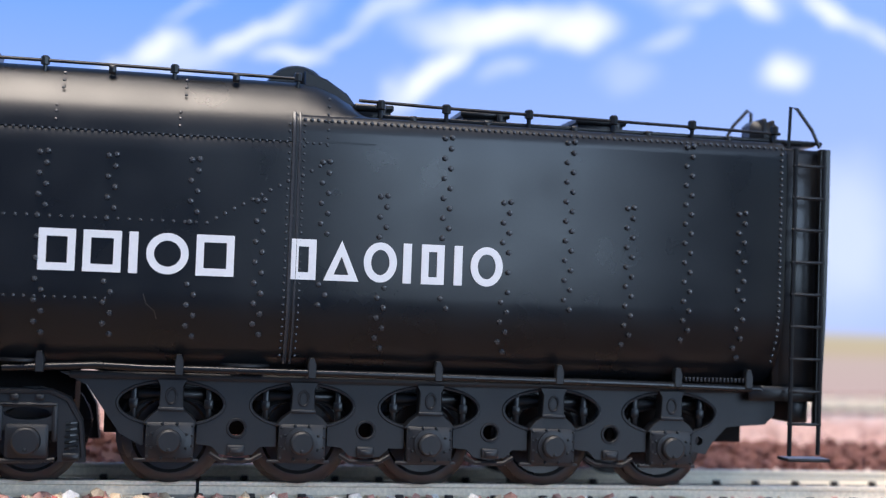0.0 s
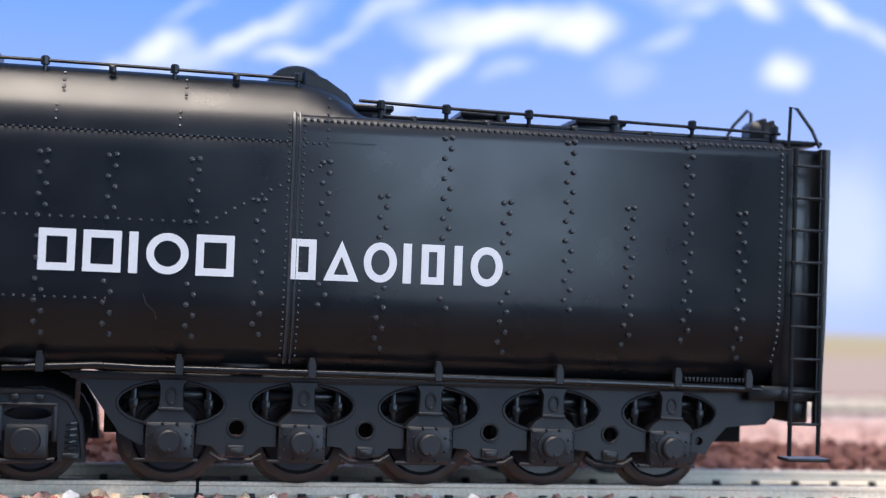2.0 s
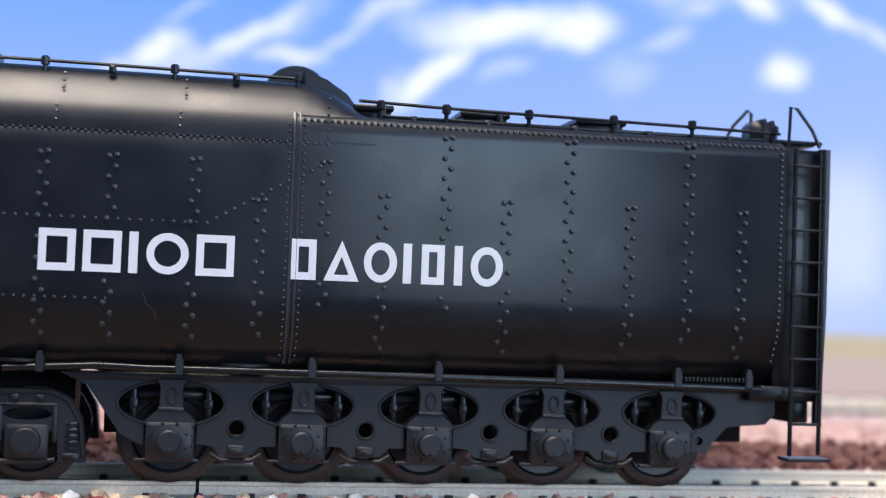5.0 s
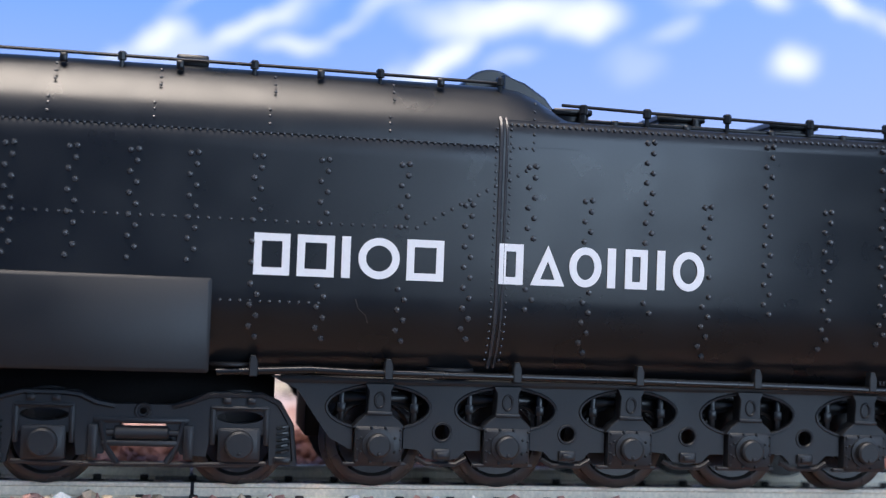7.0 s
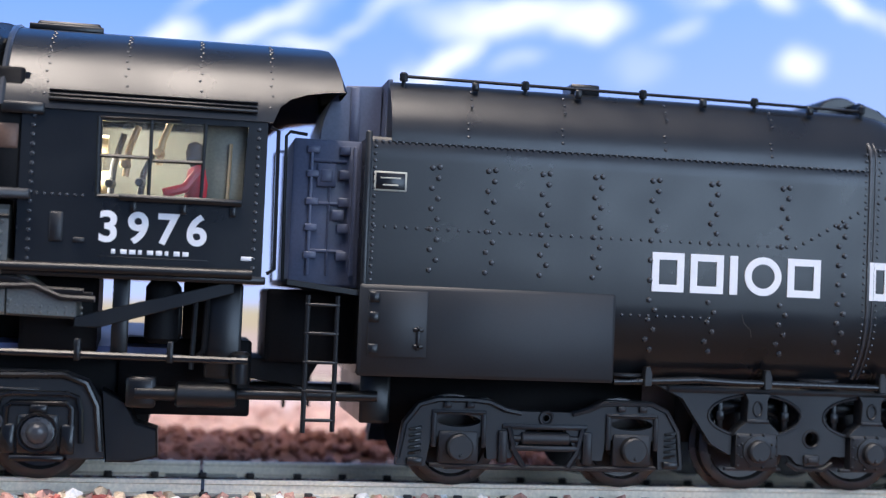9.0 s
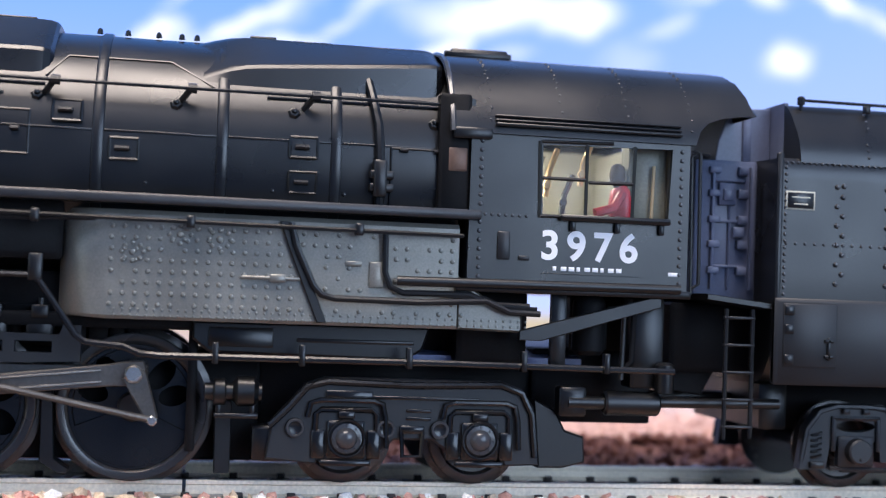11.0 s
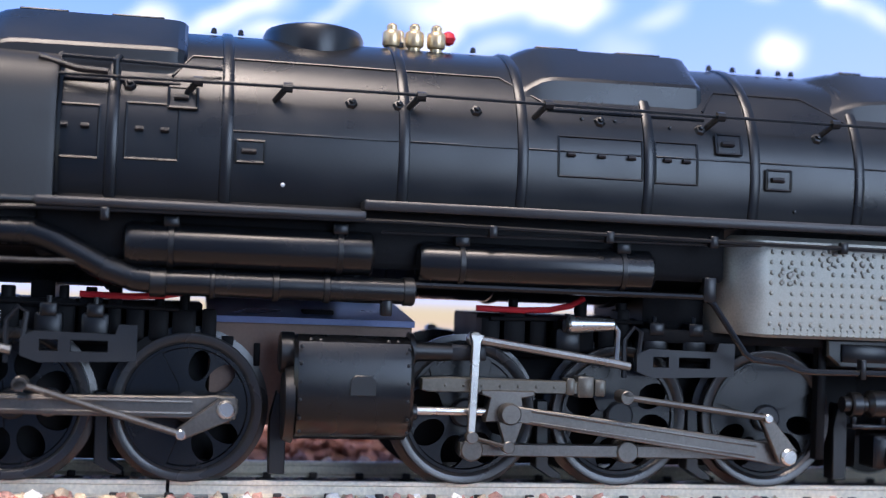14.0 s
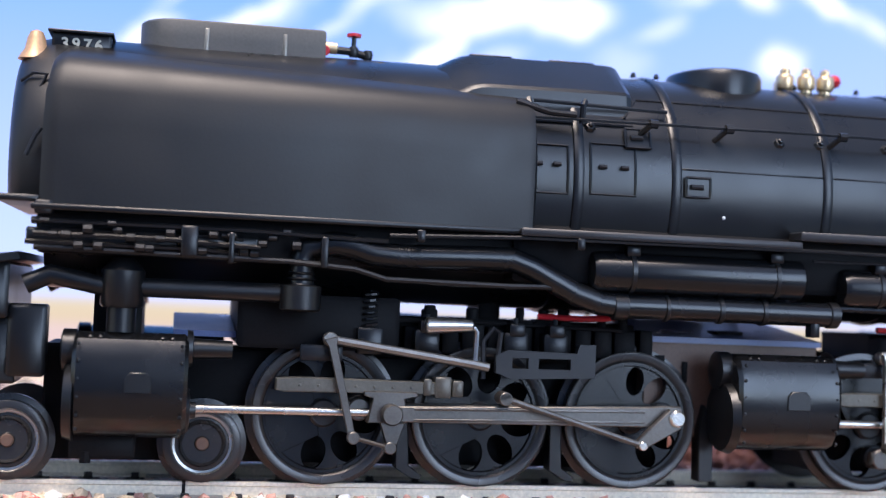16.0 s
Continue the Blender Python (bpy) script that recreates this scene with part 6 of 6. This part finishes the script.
    g = Geo().tube([(-170.0, -14.5, 7.6), (-167.6, -14.6, 10.0), (-165.4, -14.6, 12.6), (-162.8, -14.6, 13.3), (-152, -14.6, 13.0), (-140.2, -14.6, 13.3), (-137.4, -14.6, 12.3), (-136, -14.6, 9.6), (-135.4, -14.6, 4)], 0.45, 8)
    for a in (-160.3, -142.9):
        g.tube([(a - 4.0, -14.6, 4.6), (a - 3.9, -14.6, 9.2), (a - 3.2, -14.6, 9.8), (a + 3.2, -14.6, 9.8), (a + 3.9, -14.6, 9.2), (a + 4.0, -14.6, 4.6)], 0.4, 8)
        g.box(a - 2.4, a + 2.4, -15.2, -14.2, 3.6, 8.4, 0.3)
        g.box(a - 1.0, a + 1.0, -15.2, -14.2, 8.6, 9.6, 0.15).box(a - 4.4, a - 2.7, -15.0, -14.2, 3.6, 7.2, 0.2).box(a + 2.7, a + 4.4, -15.0, -14.2, 3.6, 7.2, 0.2)
    for x, z in ((-166.8, 7.4), (-155.2, 7.4), (-148.2, 7.4)):
        g.lathe([(0.01, -14.9), (0.6, -14.9), (0.75, -14.95), (1.2, -14.95), (1.3, -14.3)], x, z, 14)
    g.box(-153.4, -150.2, -15.0, -14.2, 6.9, 7.9, 0.2).tube([(-153.2, -14.8, 7.2), (-153.0, -14.8, 4.0), (-150.6, -14.8, 4.0), (-150.4, -14.8, 7.2)], 0.3, 6).box(-158, -143, -14.8, -14.2, 11.2, 11.6, 0.1).box(-163, -157, -14.9, -14.2, 11.0, 12.2, 0.15).box(-152.6, -149.4, -14.8, -14.2, 9.6, 10.0, 0.1).box(-152.6, -149.4, -14.8, -14.2, 8.6, 9.0, 0.1)
    part("truck_casting", g, PIPE, tr)
    g = Geo()
    for a in (-160.3, -142.9):
        g.lathe([(0.01, -16.3), (0.6, -16.25), (1.1, -15.95), (1.4, -15.4), (1.9, -15.3), (1.9, -15)], a, 6.2, 18)
        for k in range(0, 360, 45):
            g.stud(a + 1.65 * math.cos(radians(k)), -15.3, 6.2 + 1.65 * math.sin(radians(k)), 0.22, 0.25, (0, -1, 0))
    part("axle_cap", g, SHINE, tr, "shiny black axle cap")
    for a in (-160.3, -142.9):
        g = Geo().tube([(px, -15.25, pz) for px, pz in arc(a, 6.2, 2.3, 2.3, 0, 360, 20)], 0.22, 6)
        g.tube([(a - 5.0, -14.9, 8.8), (a - 4.6, -14.9, 10.6), (a - 3.4, -14.9, 11.0), (a + 3.4, -14.9, 11.0), (a + 4.6, -14.9, 10.6), (a + 5.0, -14.9, 8.8), (a + 5.2, -14.9, 5.0)], 0.36, 8)
        g.box(a - 3.2, a + 3.2, -15.1, -14.3, 2.7, 3.4, 0.15)
        part("box_surround", g, PIPE, tr)
    for x, z in ((-166.8, 7.4), (-155.2, 7.4), (-148.2, 7.4)):
        part("cast_ring", Geo().tube([(px, -14.95, pz) for px, pz in arc(x, z, 1.0, 1.0, 0, 360, 16)], 0.22, 6), SHINE, tr)
    part("truck_end", Geo().prism([(-135.6, 11.6), (-132.6, 10.2), (-131.2, 7.6), (-128.6, 6.8), (-128.4, 3.4), (-131.4, 2.6), (-134.8, 2.6)], -14.0, -9, 0.3).box(-172, -168, -13.4, -9, 3.0, 7.4, 0.3), SOOT, tr)
    part("truck_far_side", Geo().box(-169, -135.4, 12.6, 14.4, 4.2, 13.4, 0.4), SOOT, tr)
    wheels = [(wheelset(t, x, 5.9, 5.9), 5.9) for x in (-160.3, -142.9)]
    wheels += [(wheelset(t, x, 4.95, 4.95, groove=True), 4.95) for x in (-345.6, -321.7)]
    # pilot deck at the very front
    g = Geo().box(-352, -346, -14, 14, 20.2, 27.0, 0.4).prism([(-353, 27.2), (-344.8, 28.4), (-344.4, 27.4), (-352.6, 26)], -16, 16, 0.2).box(-351, -345, -12, 12, 12, 20.4, 0.3).box(-346, -341.4, -13, -9, 13, 22, 0.4)
    part("pilot", g, SOOT, t)
    part("truck_beam", Geo().box(-346, -322, -4, 4, 5.5, 8, 0.3).box(-338, -330, -13.5, -8, 3.2, 6.4, 0.3).rod((-336, -13, 4), (-336, -13, 2.6), 0.7, 8), INNER, t)
    front = engine_gear(t, FRONT, -337.8, -324.0, False)
    rear = engine_gear(t, REAR, -252.0, -237.2, True)
    part("paint_chip", Geo().stud(-254.2, on_boiler(37.2), 37.2, 0.28, 0.1, (0, -1, -0.2)), WHITE, t, "tiny white paint chip")
    make_cab(t)
    return t, wheels, front, rear


def text_on(parent, words, x, y, z, size, material):
    """Raised figures facing the viewer's side, centred on x with their foot at z."""
    cu = bpy.data.curves.new("number_lettering", "FONT")
    cu.body, cu.size, cu.align_x, cu.extrude = words, size * 1.38 * MM, "CENTER", 0.04 * MM
    cu.space_character = 1.36
    cu.offset = 0.035 * size * MM
    ob = new("number_lettering", cu)
    dg = bpy.context.evaluated_depsgraph_get()
    me = bpy.data.meshes.new_from_object(ob.evaluated_get(dg))
    bpy.data.objects.remove(ob)
    me.materials.clear()
    me.materials.append(material)
    o = new("number_lettering", me)
    o.parent = parent
    o.matrix_local = pose(x * MM, y * MM, z * MM, 90, 0, 0)
    return o


def make_cab(t):
    x0, x1 = -146.2, -116.8
    for s in (-1, 1):
        wall = [(x0, 26.6), (x1, 26.4), (x1, 46.6), (x0, 46.2)]
        win = [(-136.6, 35.6), (-119.6, 35.8), (-119.2, 44.9), (-136.8, 44.6)]
        part("cab_side", Geo().plate(wall, [win] if s < 0 else [], s * 18.7, s * 18.0), BLACK, t, "black cab side with a large sliding window")
    g = Geo()
    for a, b in (((-137.0, 35.2), (-137.2, 45.0)), ((-137.0, 45.0), (-127.4, 45.2)), ((-137, 35.4), (-127.6, 35.6)), ((-130.9, 35.4), (-130.9, 45.0)), ((-136.8, 40.3), (-131, 40.3)), ((-130.6, 40.0), (-124.6, 40.1)), ((-124.6, 35.6), (-124.4, 45))):
        g.tube([(a[0], -18.75, a[1]), (b[0], -18.75, b[1])], 0.24, 5)
    wf = part("window_frame", g, SOOT, t, "thin black sliding window frame")
    part("pane", Geo().box(-136.8, -131, -18.55, -18.45, 35.6, 44.8, 0.02), GLASS, wf)
    part("pane", Geo().box(-130.8, -124.6, -18.55, -18.45, 35.6, 44.8, 0.02), GLASS, wf)
    part("arm_rest", Geo().box(-134.4, -119.6, -20.0, -18.6, 34.9, 35.7, 0.25).box(-133, -132.3, -19.4, -18.6, 33.6, 35, 0.1).box(-127, -126.3, -19.4, -18.6, 33.6, 35, 0.1).box(-121, -120.3, -19.4, -18.6, 33.6, 35, 0.1), SOOT, t)
    # roof: a curved sheet with an overhang behind
    prof = [(-19.2, 45.6), (-18.9, 46.8), (-18.2, 48.4), (-17.0, 50.6), (-15.2, 53.0), (-12.6, 55.2), (-9.4, 56.7), (-5, 57.7), (0, 58.1)]
    full = prof + [(-y, z) for y, z in prof[-2::-1]]
    ring = full + [(y * 0.96, z - 0.7) for y, z in reversed(full)]
    rings = []
    for x, k in ((-148.6, 0), (-116.2, 0), (-115.4, 0.24), (-114.1, 0.38), (-112, 0.47), (-109.2, 0.53), (-107.0, 0.55)):
        zc = 45.6 + k * 8.4
        rr = []
        for y, z in ring:
            zz = max(z, zc)
            yy = y
            if z < zc:
                f = np.interp(zc, [p[1] for p in prof], [abs(p[0]) for p in prof])
                yy = math.copysign(min(abs(y), f), y)
            rr.append((x - (3.6 * (1 - abs(y) / 19) if x > -117 else 0) * min(1.0, (x + 117) / 8), yy, zz))
        rings.append(rr)
    part("roof_rim", Geo().tube([(-148.7, y, z) for y, z in full], 0.42, 6), SHINE, t, "rounded rim at the roof front")
    part("cab_roof", Geo().loft(rings), BLACK, t, "curved black cab roof with rivet rows")
    g = Geo()
    for x in (-143.8, -134.4, -125.4, -116.6):
        for i in range(13):
            a = i / 12
            y = -18.6 + 9 * a
            z = np.interp(y, [p[0] for p in prof], [p[1] for p in prof])
            g.stud(x + 0.25 * (i % 2), y, z, 0.22, 0.16, (0, -0.75, 0.65))
    for x in np.arange(-144.5, -117.5, 0.95):
        g.stud(x, -18.7, 46.1, 0.3, 0.32, (0, -1, 0))
    for z in np.arange(27.4, 45.6, 1.15):
        g.stud(-144.8, -18.7, z, 0.34, 0.34, (0, -1, 0))
        g.stud(-117.9, -18.7, z, 0.34, 0.34, (0, -1, 0))
    for x in np.arange(-145, -138, 0.9):
        g.stud(x, -18.7, 35.3, 0.28, 0.28, (0, -1, 0))
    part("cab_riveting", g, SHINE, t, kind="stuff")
    part("gutter", Geo().box(-143.2, -118.2, -19.5, -18.8, 46.6, 47.0, 0.1).box(-143.2, -118.2, -19.1, -18.5, 47.25, 47.5, 0.08).box(-143.2, -118.2, -18.85, -18.2, 47.85, 48.1, 0.08).box(-148.6, -143.6, -19.4, -18.8, 44.8, 46.2, 0.2), SOOT, t)
    part("roof_hatch", Geo().box(-146.6, -138.6, -5, 5, 57.6, 58.9, 0.3).box(-147.6, -138.2, -5.4, -4.6, 57.6, 58.4, 0.1), SOOT, t)
    part("cab_front", Geo().prism([(x0, 26.6), (x0 + 0.6, 26.6), (x0 + 0.6, 50), (x0, 50)], -17.8, 17.8, 0.1).prism([(x0, 50), (x0 + 0.6, 50), (x0 + 0.6, 54), (x0, 54)], -13.0, 13.0, 0.1), SOOT, t)
    part("front_window", Geo().box(-149.0, -146.6, -18.4, -17.6, 40.6, 43.6, 0.2), BROWN, t)
    part("side_filler", Geo().box(-150.2, -146.2, -18.2, -15.5, 35, 50.5, 0.3), INNER, t)
    part("cab_floor", Geo().box(x0, x1, -18, 18, 25.9, 26.7, 0.2).box(x0 - 1.5, x1 + 0.5, -19.2, 19.2, 25.4, 26.4, 0.2), SOOT, t)
    bk = part("backhead", Geo().box(-145.4, -138.6, -13, 13, 26.8, 46, 1.0), CREAM, t, "pale boiler backhead inside the cab")
    part("cab_lining", Geo().box(-145, -118, -14.5, 14.5, 50.6, 51.2, 0.2).plate([(-145.5, 27), (-117, 27), (-117, 50), (-145.5, 50)], [], 17.9, 17.4).box(-118.6, -118.0, -17.4, 17.2, 27, 47, 0.1), CREAM, t)
    part("cab_lamp", Geo().box(-138.4, -130, -9, 9, 49.6, 50.4, 0.2).box(-138.3, -137.8, -12, -7, 36.6, 42.5, 0.15), LAMP, t, "glowing warm cab lamp")
    part("gauge", Geo().rod((-138.6, -8.4, 42.6), (-136.6, -8.4, 42.6), 1.3, 14).rod((-138.6, -5, 38), (-136, -5, 38), 1.6, 14), BRASS, t)
    # brass and steel pipes added to give the cab interior its yellowish glints
    for k, (x, z0, z1) in enumerate(((-136.0, 36.0, 44.0), (-134.2, 38.5, 45.0), (-132.2, 36.2, 41.5), (-130.0, 40.0, 46.0))):
        part("cab_pipe", Geo().tube([(x, -10 - k, z0), (x + 0.3, -10.2 - k, (z0 + z1) / 2), (x + 1.4, -10.4 - k, z1)], 0.42, 8).rod((x - 0.2, -11.6 - k, z0 + 1.5), (x + 0.2, -9.8 - k, z0 + 1.5), 0.55, 12, cham=0.1), BRASS if k % 2 else ROD, t)
    part("seat_back", Geo().box(-124.4, -119.2, -16.6, -13, 34, 46.2, 0.3), paint("grey-green cab panel", (0.2, 0.2, 0.16), 0.5, grain=0.2), t)
    part("cab_grab", Geo().tube([(-116.4, -18.8, 45.0), (-115.5, -19.0, 44.6), (-115.3, -19.0, 27.4), (-116.2, -18.8, 26.8)], 0.25, 6), SOOT, t)
    part("door_post", Geo().tube([(-121.4, -17.2, 35.6), (-121.2, -17.2, 42.8)], 0.22, 6), BRASS, t)
    fg = part("road_number", Geo().box(-136.8, -123.4, -18.72, -18.66, 28.0, 28.1, 0.02), BLACK, t, "white painted road number")
    text_on(fg, "3976", -130.2, -18.76, 29.95, 3.75, WHITE)
    g = Geo()
    for i in range(9):
        w = 0.75 if i % 3 else 0.45
        g.box(-135.0 + i * 1.06, -135.0 + i * 1.06 + w, -18.78, -18.68, 28.45, 29.0, 0.02)
    g.box(-119.4, -118.0, -18.78, -18.68, 28.3, 28.8, 0.02)
    part("small_marking", g, WHITE, fg, "row of tiny white marks")
    part("cab_step", Geo().box(-142.4, -140.8, -19.1, -18.6, 29.6, 33.2, 0.15).box(-139.6, -138.2, -19.1, -18.6, 29.6, 30.2, 0.1), DARK, t)
    # brackets, posts and water gear under the cab
    g = Geo().prism([(-139, 20.6), (-121.5, 25.4), (-120.0, 25.4), (-120.0, 24.2), (-136, 19.4), (-139, 19.4)], -18.4, -17.4, 0.12)
    g.box(-134.6, -132.6, -17.8, -16.4, 16, 25.6, 0.2).box(-123.2, -118.8, -16.4, -12, 13.5, 25.4, 0.3).box(-129.6, -126.2, -15.4, -12, 18.2, 23.6, 0.5)
    g.tube([(-126.8, -17, 23.8), (-125.4, -17, 23.9), (-124.6, -17, 22.8), (-124.8, -17, 14.6)], 0.35, 8)
    part("cab_bracket", g, SOOT, t)
    part("water_strainer", Geo().rod((-126.6, -15.4, 11.4), (-119.0, -15.4, 11.4), 1.6, 16, cham=0.3).rod((-131.5, -15.4, 11.4), (-126.6, -15.4, 11.4), 0.9, 12).turn_z([(1.2, 13), (1.3, 14), (1.3, 16.6), (0.8, 17)], -118.8, -17, 12).box(-132.6, -129, -16, -13, 9.6, 13.4, 0.4), SOOT, t)
    part("cab_end_sheet", Geo().box(-117.8, -117.3, -18, 17.2, 26.8, 47.4, 0.1), BLACK, t)
    part("rear_frame", Geo().box(-146, -136.6, -13, -4, 16, 25.6, 0.5).box(-126.2, -118.6, -9, 9, 18, 25.6, 0.5).turn_z([(1.6, 17.6), (2.2, 18.2), (2.2, 24.6), (1.6, 25.4)], -128.6, -14.4, 14).tube([(-124.6, -16.6, 24.2), (-123.8, -16.8, 24.4), (-123.2, -16.8, 23.4), (-123.3, -16.6, 17.0), (-124.6, -16.4, 15.8)], 0.4, 8).box(-134, -117, -7, 7, 8, 18, 0.4).box(-152, -139, -6, 6, 17, 22.6, 0.4).box(-130.4, -127, -12, -8, 18, 25.4, 0.4), INNER, t)


def make_figure():
    """A plain seated doll: torso, arm and head in one mesh."""
    g = Geo()
    g.turn_z([(1.2, 34.2), (1.7, 35.6), (1.8, 37.6), (1.5, 39.4), (0.7, 40.2)], -124.9, -15.2, 12)
    g.tube([(-125.2, -16.4, 39.0), (-126.6, -17.2, 37.0), (-129.2, -17.4, 36.2)], 0.65, 8)
    g.turn_z([(0.4, 39.8), (1.0, 40.6), (1.15, 41.6), (0.9, 42.6), (0.3, 43.0)], -125.6, -15.4, 12)
    ob = alone("seated_doll", g, RED, "tiny doll in red with dark hair seated in the cab", "doll")
    ob.data.materials.append(paint("dark brown hair", (0.06, 0.035, 0.02), 0.6, grain=0.2))
    for f in ob.data.polygons:
        if f.center.z > 39.9 * MM:
            f.material_index = 1
    return ob


loco, loco_wheels, front_gear, rear_gear = make_locomotive()
doll = make_figure()

# ---- what moves ----
TRAVEL = [(0.0, 0.00), (3.5, 0.00), (5.3, 0.05), (5.6, 0.50), (5.8, 1.60), (6.0, 4.02), (6.5, 15.51), (7.0, 26.63), (7.5, 39.67), (8.0, 51.37), (8.5, 63.28), (9.0, 77.00),
          (10.2, 111.40), (11.5, 149.37), (12.0, 164.10), (12.5, 177.78),
          (13.0, 191.75), (13.5, 206.54), (14.0, 220.79), (14.5, 234.72), (15.0, 247.93), (15.5, 263.27), (16.0, 278.13)]


def travel(t):
    return float(np.interp(t, [a for a, _ in TRAVEL], [b for _, b in TRAVEL]))


def still_then(step=0.1):
    return [0.0, 3.5] + [round(5.3 + step * i, 2) for i in range(int(round(10.7 / step)) + 1)]


def motions():
    rows = [(t, pose(s * MM, 0, 0)) for t, s in TRAVEL]
    for ob in (tender, loco, doll):
        walk(ob, rows)
    times = still_then()
    for w, r in tender_wheels + loco_wheels:
        base = w.location.copy()
        walk(w, [(t, pose(*base, 0, math.degrees(travel(t) / (r * MM * 1000)), 0)) for t in times])
    # the drivers turn once in 58.4 mm of travel
    turn = 360.0 / 58.4
    for (drivers, rods), axles, cyl1, zero in ((front_gear, FRONT, -324.0, 221.5), (rear_gear, REAR, -237.2, 149.0)):
        for w in drivers:
            base = w.location.copy()
            walk(w, [(t, pose(*base, 0, turn * (travel(t) - zero), 0)) for t in times])
        for side, mainrod, cross, lever, ecc in rods:
            keys = ([], [], [], [], [])
            for t in times:
                th = radians(turn * (travel(t) - zero))
                px, pz = PIN * math.cos(th), DRV - PIN * math.sin(th)
                keys[0].append((t, pose((axles[0] + px) * MM, 0, pz * MM)))
                ex, ez = axles[2] + px, pz
                cx = ex - math.sqrt(38.2 ** 2 - (ez - 9.7) ** 2)
                keys[1].append((t, pose(cx * MM, 0, 9.7 * MM, 0, -math.degrees(math.atan2(ez - 9.7, ex - cx)), 0)))
                keys[2].append((t, pose(cx * MM, 0, 9.7 * MM)))
                bx, bz, tx, tz = cx - 4.9, 6.4, axles[0] + 0.1, 19.0
                keys[3].append((t, pose(bx * MM, 0, bz * MM, 0, math.degrees(math.atan2(tx - bx, tz - bz)), 0)))
                rx, rz = axles[2] + 2.8 * math.cos(th + radians(110)), DRV - 2.8 * math.sin(th + radians(110))
                lz = 12.2
                lx = rx - math.sqrt(19.6 ** 2 - (rz - lz) ** 2)
                keys[4].append((t, pose(lx * MM, 0, lz * MM, 0, -math.degrees(math.atan2(rz - lz, rx - lx)), 0)))
            for ob, k in zip((side, mainrod, cross, lever, ecc), keys):
                walk(ob, k)


motions()
